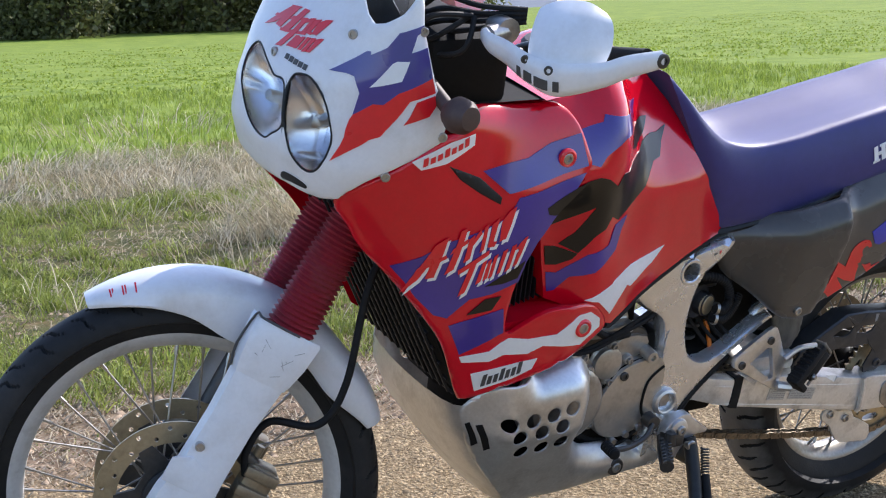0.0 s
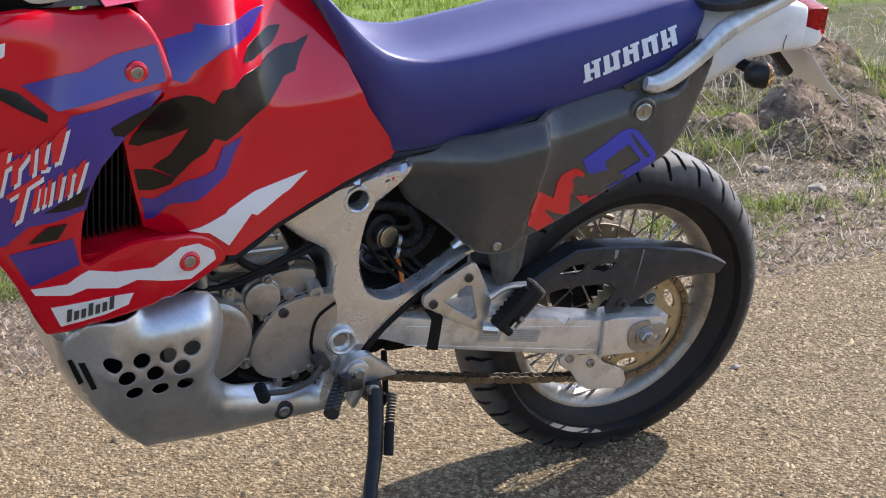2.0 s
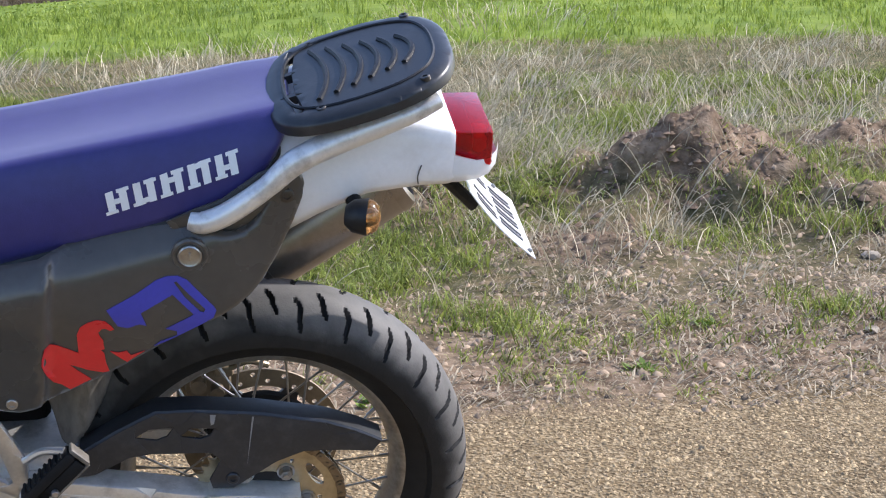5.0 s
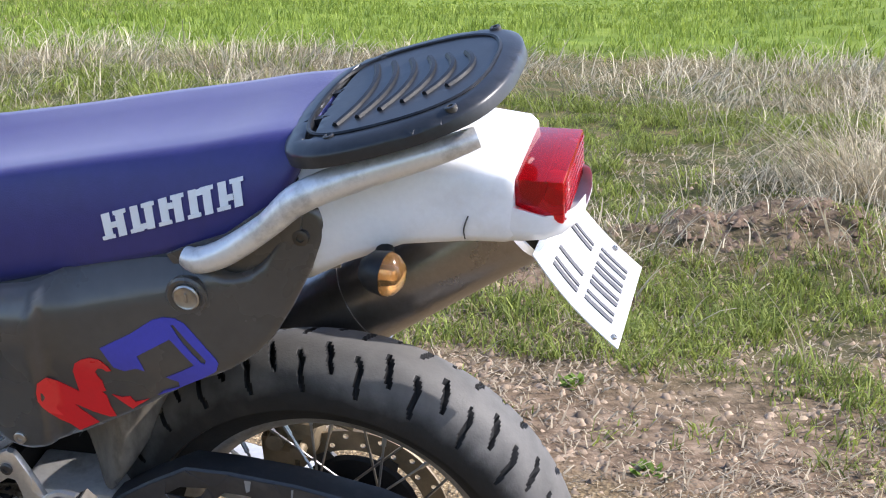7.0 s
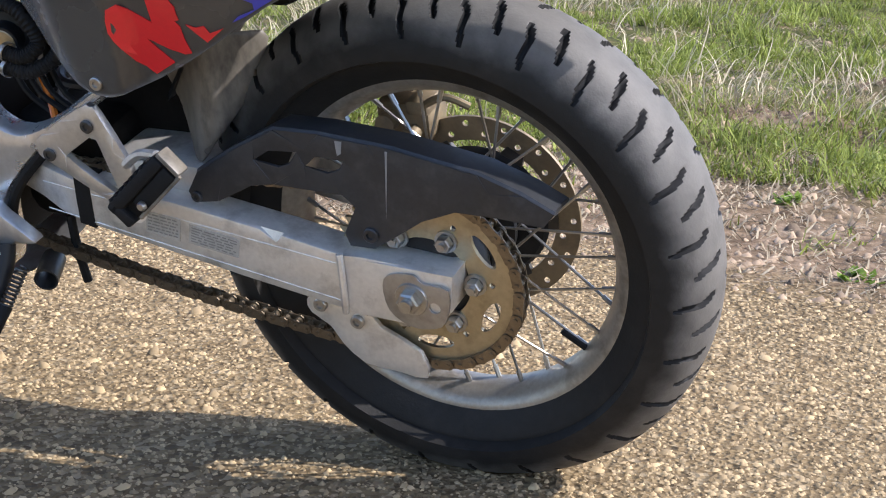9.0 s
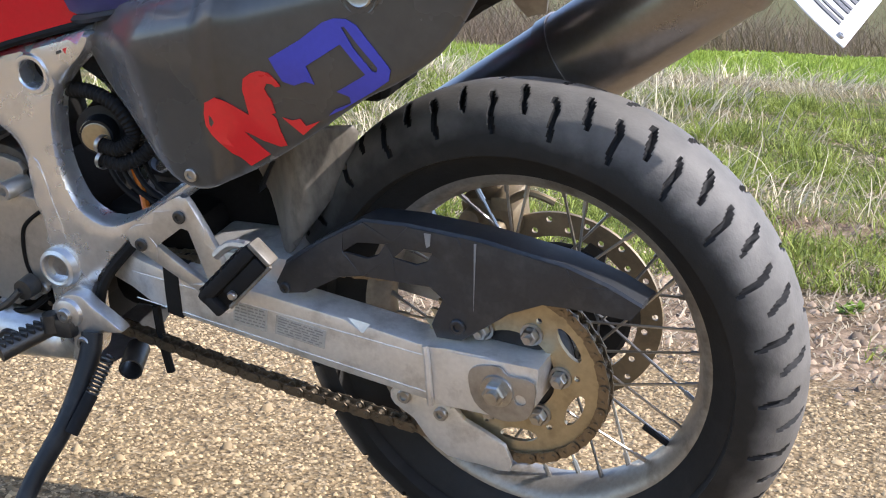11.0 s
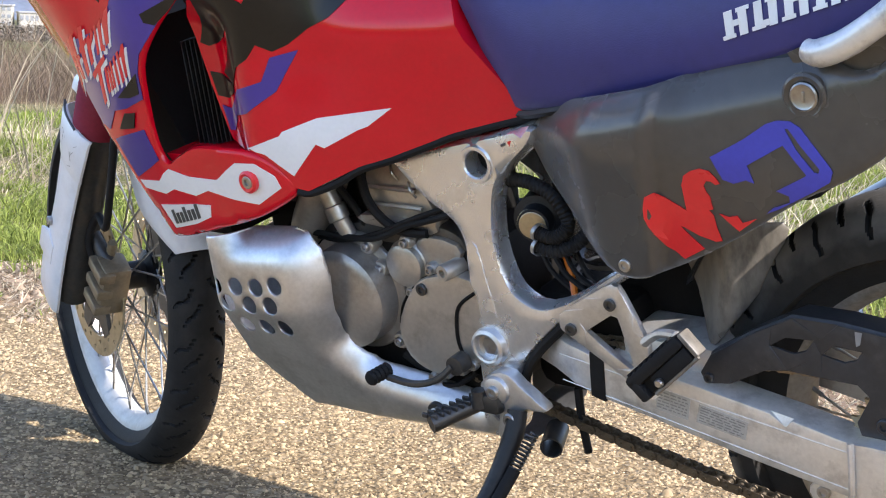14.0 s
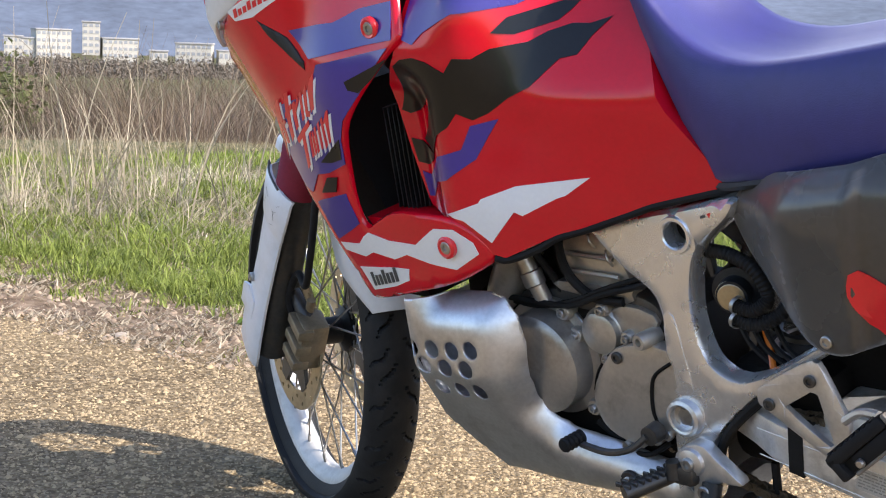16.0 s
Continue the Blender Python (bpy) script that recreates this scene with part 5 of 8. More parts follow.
coil = [s0_ + (s1_ - s0_) * t + (su_ * math.cos(t * 62) + sv_ * math.sin(t * 62)) * 0.0075 for t in np.linspace(0, 1, 90)]
part("stand_spring", tube(coil, 0.0018, 5, 0), DARKST, stand, "dark coil spring")
part("spring_sleeve", rod(s1_, (0.562, 0.232, 0.218), 0.009, 12), RUBBER, stand, "black rubber sleeve over the spring")
part("stand_foot", box(0.625, 0.330, 0.090, 0.06, 0.045, 0.008, 0.002), DARKST, stand, "", None)
sh = part("shift_lever", tube([(0.667, 0.155, 0.372), (0.69, 0.165, 0.352), (0.73, 0.168, 0.340), (0.775, 0.172, 0.345)], 0.0052, 8, 6), DARKST, bike, "dark steel shift lever")
part("shift_rubber", lathe([(0, 0.020)] + [(0.0115 if k % 2 else 0.0095, 0.018 - 0.004 * k) for k in range(10)] + [(0.0, -0.020)], (0.782, 0.182, 0.352), (0.1, 1, 0), 16), RUBBER, sh, "ribbed rubber toe piece")
part("shift_joint", lathe([(0, 0.014), (0.014, 0.012), (0.015, -0.01), (0, -0.012)], (0.664, 0.142, 0.372), YAX, 16), DARKST, sh)
part("brake_pipe_end", lathe([(0.014, 0.03), (0.016, 0.03), (0.016, -0.02), (0.014, -0.02)], (0.545, 0.10, 0.262), (-0.4, 1, -0.1), 20, closed=True), DARKST, bike)

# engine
# block and casings are plain boxes, near-black for the shade behind the covers
eng = part("engine", box(0.77, 0, 0.42, 0.30, 0.20, 0.24, 0.03), CAVSHADE, bike, "V-twin engine block, coloured near-black for shade")
part("cylinder_block", box(0.78, 0, 0.60, 0.22, 0.14, 0.22, 0.03), CAVSHADE, eng)
part("crankcase_front", box(0.93, 0, 0.43, 0.20, 0.20, 0.19, 0.03), CAVSHADE, eng)
part("sump", box(0.80, 0, 0.31, 0.34, 0.18, 0.12, 0.03), CAVSHADE, eng)
ac = Vector((0.866, 0.0, 0.440))
alt = part("alternator_cover", lathe([(0, 0.153), (0.030, 0.1525), (0.058, 0.151), (0.068, 0.149), (0.0735, 0.145), (0.0755, 0.1435), (0.0765, 0.108), (0.079, 0.107), (0.090, 0.106), (0.0915, 0.104), (0.0915, 0.07)], ac, YAX, 56), ENG, eng, "round grey alternator cover", None, 27)
for x, z in ((0.808, 0.485), (0.826, 0.518), (0.790, 0.375)):
    part("cover_lug", lathe([(0, 0.118), (0.011, 0.118), (0.013, 0.114), (0.013, 0.07)], (x, 0, z), YAX, 18), ENGL, eng)
    bolt((x, 0.118, z), YAX, 0.007, 0.006, STEEL, eng)
part("crankcase_top", field(smooth_poly([(0.96, 0.505), (0.93, 0.528), (0.86, 0.545), (0.80, 0.548), (0.745, 0.556), (0.690, 0.552), (0.664, 0.535), (0.662, 0.50), (0.72, 0.475), (0.80, 0.49), (0.88, 0.50)], 3), 0.096, 0.06, 0.008, 0.02), DARKST, eng, "dark upper crankcase casting")
part("cap_housing", field(smooth_poly([(0.752, 0.520), (0.722, 0.540), (0.672, 0.533), (0.668, 0.508), (0.700, 0.488), (0.726, 0.486)], 2), 0.104, 0.03, 0.005, 0.012), ENG, eng, "cast housing behind the inspection cap")
part("case_joint", tube([(0.79, 0.108, 0.40), (0.775, 0.112, 0.435), (0.745, 0.113, 0.468), (0.715, 0.113, 0.486), (0.67, 0.112, 0.493)], 0.0028, 6, 5), CAVSHADE, eng, "dark joint between the engine covers")
CVO = smooth_poly([(0.785, 0.400), (0.757, 0.455), (0.718, 0.487), (0.640, 0.492), (0.625, 0.44), (0.635, 0.373), (0.690, 0.340), (0.733, 0.335), (0.772, 0.355)], 3)
cv = part("clutch_cover", field(CVO, 0.122, 0.04, 0.006, 0.02), ENGL, eng, "grey sprocket cover plate")
part("cover_groove", tube([(0.636, 0.1225, 0.474), (0.668, 0.1225, 0.447), (0.676, 0.1225, 0.40), (0.668, 0.1225, 0.372)], 0.003, 6, 5), CAVSHADE, cv)
bolt((0.729, 0.122, 0.467), YAX, 0.009, 0.005, DARKST, cv)
bolt((0.655, 0.122, 0.362), YAX, 0.008, 0.005, STEEL, cv)
part("pulse_cap", lathe([(0, 0.012), (0.026, 0.012), (0.031, 0.009), (0.032, 0.0), (0.036, -0.004), (0.036, -0.04)], (0.764, 0.106, 0.494), YAX, 32), ENGL, eng, "round grey inspection cap")
for x, z in ((0.757, 0.530), (0.757, 0.456), (0.716, 0.494)):
    part("cap_lug", lathe([(0, 0.002), (0.009, 0.002), (0.011, -0.001), (0.011, -0.03)], (x, 0.112, z), YAX, 16), ENGL, eng)
    bolt((x, 0.114, z), YAX, 0.0065, 0.006, STEEL, eng)
part("engine_lug", lathe([(0, 0.000), (0.005, 0.0), (0.006, 0.008), (0.011, 0.008), (0.0125, 0.004), (0.0125, -0.05)], (0.676, 0.128, 0.503), (0.15, 1, 0), 18), ENGL, eng, "tubular engine mounting lug")
# front cylinder's water pipes and the rear cylinder's head
part("water_pipe", tube([(0.885, 0.085, 0.650), (0.915, 0.090, 0.593), (0.952, 0.090, 0.535), (0.97, 0.085, 0.505)], [0.032, 0.032, 0.030, 0.028], 20, 5), ENGL, eng, "fat grey coolant pipe")
part("water_pipe", tube([(0.905, 0.112, 0.628), (0.892, 0.112, 0.592), (0.880, 0.110, 0.562), (0.866, 0.106, 0.526)], [0.013, 0.013, 0.013, 0.012], 16, 5), ENGL, eng, "thin grey coolant pipe")
part("pipe_collar", lathe([(0.0135, 0.012), (0.0165, 0.010), (0.0165, -0.010), (0.0135, -0.012)], (0.880, 0.110, 0.562), (-0.35, 0, -1), 18), STEEL, eng)
HEADO = smooth_poly([(0.830, 0.640), (0.790, 0.655), (0.745, 0.630), (0.720, 0.590), (0.715, 0.566), (0.760, 0.552), (0.818, 0.558), (0.836, 0.587)], 3)
hd = part("cylinder_head", field(HEADO, lambda x, z: 0.092 - 0.25 * max(0, z - 0.60), 0.08, 0.008, 0.014), ENGL, eng, "cast rear cylinder head cover")
for a, b in (((0.826, 0.098, 0.604), (0.735, 0.098, 0.604)), ((0.822, 0.098, 0.578), (0.728, 0.098, 0.578))):
    part("head_rib", tube([a, b], 0.0035, 6, 0), ENGL, hd)
part("head_flange", field(smooth_poly([(0.842, 0.560), (0.838, 0.545), (0.72, 0.540), (0.706, 0.556), (0.712, 0.566), (0.76, 0.558)], 2), 0.101, 0.06, 0.003, 0.02), ENG, hd)
for p in ((0.772, 0.094, 0.628), (0.742, 0.096, 0.606)):
    part("spring_clip", tube([(p[0] + 0.006, p[1], p[2] + 0.010), (p[0], p[1] + 0.006, p[2]), (p[0] - 0.004, p[1], p[2] - 0.012)], 0.0022, 6, 4), STEEL, hd)
part("cylinder_head", box(0.99, 0.03, 0.60, 0.07, 0.10, 0.10, 0.015), DARKST, eng)
for pts, r in (([(0.832, 0.100, 0.625), (0.820, 0.108, 0.592), (0.800, 0.110, 0.566), (0.765, 0.110, 0.547), (0.72, 0.104, 0.545)], 0.007), ([(0.968, 0.100, 0.520), (0.90, 0.112, 0.526), (0.812, 0.118, 0.532), (0.744, 0.118, 0.559), (0.686, 0.112, 0.576), (0.63, 0.10, 0.60)], 0.005), ([(0.962, 0.095, 0.514), (0.88, 0.108, 0.518), (0.80, 0.116, 0.541), (0.74, 0.118, 0.567), (0.68, 0.108, 0.588)], 0.004), ([(0.90, 0.10, 0.62), (0.86, 0.095, 0.57), (0.845, 0.09, 0.54)], 0.006), ([(0.68, 0.105, 0.375), (0.72, 0.11, 0.335), (0.76, 0.10, 0.325), (0.80, 0.10, 0.345)], 0.006), ([(0.66, 0.11, 0.345), (0.70, 0.112, 0.318), (0.75, 0.11, 0.312)], 0.004)):
    part("cable", tube(pts, r, 8, 6), RUBBER, eng)
for k in range(3):
    part("lower_bolt", lathe([(0, 0.016), (0.006, 0.016), (0.0075, 0.012), (0.0075, -0.01)], (0.675 + 0.028 * k, 0.112, 0.350 - 0.010 * k), YAX, 10), STEEL, eng)
# hoses and pump behind the frame
pump = part("fuel_pump", lathe([(0, 0.03), (0.022, 0.03), (0.024, 0.02), (0.024, 0.01), (0.034, 0.008), (0.034, -0.03), (0, -0.03)], (0.545, 0.075, 0.578), (-0.3, 1, 0), 28), BLACKPL, bike, "round fuel pump with a brass face")
part("pump_face", lathe([(0, 0.004), (0.018, 0.004), (0.0225, 0.0), (0.0225, -0.02)], (0.538, 0.101, 0.578), (-0.3, 1, 0), 24), GOLD, pump)


def hose(pts, r, parent):
    """A corrugated hose."""
    line_ = spline(pts, 14)
    rad = [r * (1.0 if i % 2 else 0.86) for i in range(len(line_))]
    bm = tube(line_, rad, 10, 0)
    return part("hose", bm, RUBBER, parent, "corrugated black hose")


hose([(0.585, 0.085, 0.632), (0.54, 0.095, 0.635), (0.50, 0.10, 0.620), (0.482, 0.10, 0.585), (0.50, 0.11, 0.568), (0.525, 0.112, 0.572)], 0.010, pump)
hose([(0.53, 0.112, 0.556), (0.50, 0.11, 0.548), (0.47, 0.10, 0.56), (0.45, 0.09, 0.585)], 0.010, pump)
for c in ((0.522, 0.112, 0.573), (0.524, 0.113, 0.553)):
    part("hose_clip", lathe([(0.0115, 0.003), (0.0125, 0.003), (0.0125, -0.003), (0.0115, -0.003)], c, (1, -0.3, 0.2), 18, closed=True), STEEL, pump)
part("shock_spring", tube([Vector((0.47 + 0.05 * t + 0.034 * math.cos(t * 44), 0.0 + 0.034 * math.sin(t * 44), 0.62 - 0.20 * t)) for t in np.linspace(0, 1, 110)], 0.006, 6, 0), DARKST, bike, "dark rear shock spring")
part("shock_hose", tube([(0.51, 0.075, 0.53), (0.50, 0.08, 0.50), (0.495, 0.085, 0.475)], 0.005, 8, 4), ORANGE, bike, "orange cable")
for k in range(4):
    part("wire", tube([(0.56 - 0.02 * k, 0.07, 0.55), (0.53 - 0.02 * k, 0.085, 0.51), (0.50 - 0.025 * k, 0.08, 0.48)], 0.004, 6, 4), RUBBER, bike)
# near-black block added to close a see-through gap with shade
part("rear_shock_cover", box(0.405, -0.03, 0.50, 0.16, 0.09, 0.22, 0.02), CAVSHADE, bike)
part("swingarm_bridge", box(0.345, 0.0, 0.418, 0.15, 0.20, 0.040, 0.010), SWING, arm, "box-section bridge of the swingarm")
# plain filler boxes, near-black for the shaded space round the linkage
part("linkage", box(0.50, 0.0, 0.42, 0.16, 0.14, 0.10, 0.02), CAVSHADE, bike, "near-black filler block at the suspension linkage")
part("linkage_arm", box(0.545, 0.0, 0.352, 0.11, 0.12, 0.09, 0.03), CAVSHADE, bike)
part("linkage_cover", box(0.475, 0.02, 0.335, 0.07, 0.09, 0.035, 0.012), CAVSHADE, bike)
part("drain_hose", tube([(0.515, 0.075, 0.33), (0.511, 0.080, 0.285), (0.506, 0.080, 0.235)], 0.006, 8, 4), RUBBER, bike, "black drain hose hanging under the frame")

# skid plate
SK = [(1.108, 0.492), (1.060, 0.541), (0.985, 0.553), (0.905, 0.561), (0.880, 0.556), (0.860, 0.530), (0.852, 0.490), (0.858, 0.42), (0.856, 0.385), (0.83, 0.352), (0.79, 0.337), (0.749, 0.328), (0.66, 0.302), (0.622, 0.288), (0.608, 0.262), (0.613, 0.238), (0.70, 0.232), (0.80, 0.221), (0.86, 0.214), (0.905, 0.217), (0.945, 0.235), (0.99, 0.275), (1.072, 0.378), (1.104, 0.445)]
hl = [(1.043, 0.470), (0.999, 0.474), (0.957, 0.478), (0.918, 0.485), (1.022, 0.444), (0.977, 0.447), (0.934, 0.452), (1.006, 0.407), (0.964, 0.409), (0.924, 0.414)]
skid = part("skid_plate", field(smooth_poly(SK, 4), skid_y, 0.0035, 0.003, 0.014, [circle(x, z, 0.0135, 18) for x, z in hl]), ALU, bike, "scratched drilled aluminium skid plate")
part("skid_side", field(smooth_poly(SK, 2), skid_y, 0.0035, 0.003, 0.03, [circle(x, z, 0.0135, 12) for x, z in hl], sign=-1), ALU, skid)
edge = [(1.108, 0.492), (1.104, 0.445), (1.072, 0.378), (0.99, 0.275), (0.945, 0.235), (0.905, 0.217), (0.86, 0.214), (0.80, 0.221), (0.70, 0.232), (0.613, 0.238)]
ring = []
for x, z in edge:
    w = skid_y(x, z) - 0.002
    nx, nz = (1, -0.6) if x > 0.9 else (0, -1)
    ring.append([(x + nx * b, w * s, z + nz * b) for s, b in ((1, 0), (0.9, 0.008), (0.7, 0.014), (0.35, 0.018), (0, 0.019), (-0.35, 0.018), (-0.7, 0.014), (-0.9, 0.008), (-1, 0))])
part("skid_belly", loft(ring, cap=False, closed=False), ALU, skid, "curved belly of the skid plate")
# uncut slots: near-black patches on the plate give their inner shade
for o in ([(1.090, 0.460), (1.081, 0.464), (1.063, 0.417), (1.069, 0.409)], [(1.104, 0.459), (1.098, 0.464), (1.081, 0.424), (1.087, 0.414)]):
    part("skid_slot", field(o, skid_y, 0.004, 0, 0.02, dy=0.0012), CAVSHADE, skid, "slot drawn as a near-black patch")
# near-black block added so the gap over the skid plate stays dark
part("engine_front", box(0.99, -0.02, 0.53, 0.20, 0.14, 0.14, 0.02), CAVSHADE, bike)
SB = (0.724, skid_y(0.724, 0.279), 0.279)
part("skid_washer", lathe([(0.010, 0.003), (0.016, 0.003), (0.018, 0.0), (0.018, -0.003)], SB, YAX, 24), DARKST, skid)
bolt((SB[0], SB[1] + 0.001, SB[2]), YAX, 0.010, 0.005, STEEL, skid)
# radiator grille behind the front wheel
rad_ = part("radiator", loft([[(x, 0.15, z), (x + 0.012, 0.0, z), (x, -0.15, z), (x - 0.06, -0.15, z), (x - 0.06, 0.15, z)] for x, z in ((1.285, 0.83), (1.20, 0.68), (1.12, 0.52))]), CAVSHADE, bike, "dark radiator behind a grille")
for i in range(11):
    t = i / 10
    x, z = 1.296 - 0.165 * t, 0.83 - 0.31 * t
    part("grille_bar", rod((x, 0.16, z), (x, -0.16, z), 0.0028, 6), BLACKPL, rad_)
for i in range(13):
    y = -0.15 + 0.025 * i
    part("grille_bar", rod((1.30, y, 0.83), (1.135, y, 0.52), 0.0028, 6), BLACKPL, rad_)

# ---- tail ----
TAILR = [(0.04, 0.86, 0.10, 0.95, 0), (-0.03, 0.805, 0.118, 0.965, 0), (-0.075, 0.830, 0.116, 0.973, 0), (-0.143, 0.857, 0.108, 0.970, 0.2), (-0.216, 0.862, 0.096, 0.957, 0.7), (-0.258, 0.861, 0.090, 0.949, 1), (-0.267, 0.862, 0.085, 0.943, 1)]
tail = part("tail_cowl", loft([[(x, NY * 0.6 + w * (s + (e - s) * bx), zl + (zh - zl) * t) for s, e, t in ((0.72, 0.72, 0.0), (0.93, 0.93, 0.04), (1.0, 1.0, 0.16), (0.97, 0.99, 0.4), (0.86, 0.97, 0.7), (0.72, 0.945, 0.93), (0.5, 0.9, 1.0), (0, 0, 1.0), (-0.5, -0.9, 1.0), (-0.72, -0.945, 0.93), (-0.86, -0.97, 0.7), (-0.97, -0.99, 0.4), (-1, -1.0, 0.16), (-0.93, -0.93, 0.04), (-0.72, -0.72, 0.0))] for x, zl, w, zh, bx in TAILR]), WHITE, bike, "white plastic tail cowl with a hairline crack", sharp=50)
LIP = [(-0.245, 0.862, 0.088, 0.052), (-0.275, 0.862, 0.086, 0.044), (-0.300, 0.864, 0.081, 0.033), (-0.319, 0.868, 0.070, 0.028), (-0.332, 0.875, 0.052, 0.024), (-0.339, 0.882, 0.026, 0.020)]
part("tail_lip", loft([[(x, NY * 0.6 + w * q, zl + h * t) for q, t in ((0.97, 1.0), (1.0, 0.45), (0.97, 0.12), (0.86, 0.0), (0.5, -0.06), (0, -0.08), (-0.5, -0.06), (-0.86, 0.0), (-0.97, 0.12), (-1.0, 0.45), (-0.97, 1.0), (-0.90, 0.95), (-0.88, 0.25), (-0.5, 0.14), (0, 0.12), (0.5, 0.14), (0.88, 0.25), (0.90, 0.95))] for x, zl, w, h in LIP]), WHITE, tail, "", None, 50)
LM = Matrix.Translation((-0.294, 0.013, 0.911))
lb = box(0, 0, 0, 0.056, 0.146, 0.054, 0.004, 2)
for v in lb.verts:
    v.co.z += 0.010 * (1 + v.co.x / 0.028) * (1 if v.co.z < 0 else 0)
lt = part("tail_light", lb, REDLENS, tail, "red plastic tail light", LM)
part("light_core", box(0.012, 0, 0.006, 0.028, 0.124, 0.030, 0.008), mat("dim_red_core", (0.22, 0.004, 0.008), 0.4), lt, "", LM)
part("bulb_glow_cap", lathe([(0, 0.012), (0.010, 0.008), (0.012, -0.006), (0, -0.012)], LM @ Vector((-0.012, 0.03, -0.004)), (0, 1, 0), 16), mat("orange_red_bulb", (0.75, 0.05, 0.01), 0.2, coat=0.5), lt)
for i in range(6):
    part("lens_rib", box(-0.0285, 0, -0.022 + i * 0.0085, 0.002, 0.132, 0.003, 0.0008, 1), REDLENS, lt, "", LM)
part("crack", tube([(-0.214, NY * 0.6 + 0.0972, 0.872), (-0.213, NY * 0.6 + 0.0975, 0.885), (-0.218, NY * 0.6 + 0.0955, 0.900)], 0.0009, 5, 3), INK, tail)
# number plate, its writing as bars
pa, pb, pc = Vector((-0.290, 0.104, 0.855)), Vector((-0.389, 0.122, 0.752)), Vector((-0.391, -0.080, 0.745))
px_, pz_ = (pc - pb), (pa - pb)
nrm = px_.cross(pz_).normalized()
if nrm.x > 0:
    nrm = -nrm


def plate_pt(u, v, d=0.0):
    bow = 0.006 * math.sin(math.pi * v)
    return pb + px_ * u + pz_ * v + nrm * (d - bow)


def plate_quad(u0, v0, u1, v1, d, n=8, th=0.0015):
    bm = bmesh.new()
    V = {}
    for i in range(n + 1):
        for k, dd in enumerate((d, d - th)):
            for j, uu in enumerate((u0, u1)):
                V[i, j, k] = bm.verts.new(plate_pt(uu, v0 + (v1 - v0) * i / n, dd))
    for i in range(n):
        for k in (0, 1):
            bm.faces.new((V[i, 0, k], V[i, 1, k], V[i + 1, 1, k], V[i + 1, 0, k]))
        for j in (0, 1):
            bm.faces.new((V[i, j, 0], V[i + 1, j, 0], V[i + 1, j, 1], V[i, j, 1]))
    for i in (0, n):
        bm.faces.new((V[i, 0, 0], V[i, 1, 0], V[i, 1, 1], V[i, 0, 1]))
    return bm


plate = part("number_plate", plate_quad(0.0, 0.0, 1.0, 1.0, 0.0), WHITEDEC, bike, "white number plate bent under the tail")
PLATEINK = mat("grey_plate_ink", (0.11, 0.11, 0.115), 0.6, var=0.1, spec=0.2)
for u0, v0, u1, v1 in ((0.14, 0.50, 0.18, 0.80), (0.21, 0.50, 0.24, 0.80), (0.34, 0.50, 0.38, 0.80), (0.66, 0.50, 0.70, 0.80), (0.73, 0.50, 0.76, 0.80), (0.17, 0.12, 0.21, 0.42), (0.25, 0.12, 0.28, 0.42), (0.36, 0.12, 0.40, 0.42), (0.43, 0.12, 0.46, 0.42), (0.53, 0.12, 0.57, 0.42), (0.60, 0.12, 0.63, 0.42), (0.70, 0.12, 0.74, 0.42), (0.78, 0.12, 0.81, 0.42)):
    part("plate_bar", plate_quad(u0, v0, u1, v1, 0.0018, 4), PLATEINK, plate)
for u0, v0 in ((0.06, 0.07), (0.93, 0.30)):
    bolt(plate_pt(u0, v0, 0.001), nrm, 0.004, 0.003, STEEL, plate)
part("plate_bracket", tube([(-0.25, NY * 0.6, 0.85), (-0.285, NY * 0.6, 0.815), (-0.315, NY * 0.6, 0.785)], 0.010, 8, 3), BLACKPL, plate)
# grab rail and carrier
for s in (1, -1):
    part("grab_rail", tube([(0.104, NY + s * 0.138, 0.850), (0.085, NY + s * 0.142, 0.848), (0.05, NY + s * 0.143, 0.863), (0.0, NY + s * 0.142, 0.899), (-0.04, NY + s * 0.137, 0.934), (-0.10, NY + s * 0.128, 0.960), (-0.19, NY + s * 0.116, 0.990), (-0.235, NY + s * 0.10, 1.004)], [0.012, 0.016, 0.016, 0.015, 0.018, 0.018, 0.015, 0.012], 14, 8, flat=1.0), RAILM, bike, "worn silver passenger grab rail")
RM = Matrix.Translation((-0.147, NY + 0.006, 1.014)) @ Matrix.Rotation(radians(17.5), 4, "Y") @ Matrix.Rotation(radians(90), 4, "X") @ Matrix.Diagonal((0.96, 1, 0.95, 1))
RO = smooth_poly([(0.150, 0.075), (0.130, 0.125), (0.085, 0.152), (0.02, 0.158), (-0.05, 0.148), (-0.100, 0.115), (-0.122, 0.06), (-0.126, 0.0), (-0.122, -0.06), (-0.100, -0.115), (-0.05, -0.148), (0.02, -0.158), (0.085, -0.152), (0.130, -0.125), (0.150, -0.075), (0.156, 0.0)], 4)
RSL = [[(0.112, 0.105), (0.100, 0.108), (0.108, 0.045), (0.120, 0.045)], [(0.121, 0.034), (0.109, 0.034), (0.109, -0.034), (0.121, -0.034)], [(0.120, -0.045), (0.108, -0.045), (0.100, -0.108), (0.112, -0.105)]]
rack = part("luggage_rack", field(RO, lambda x, z: 0.012 - 0.55 * max(0, 0.014 - edge_dist(RO, x, z)), 0.015, 0.003, 0.012, RSL), RACKPL, bike, "black plastic luggage carrier with curved ribs", RM)
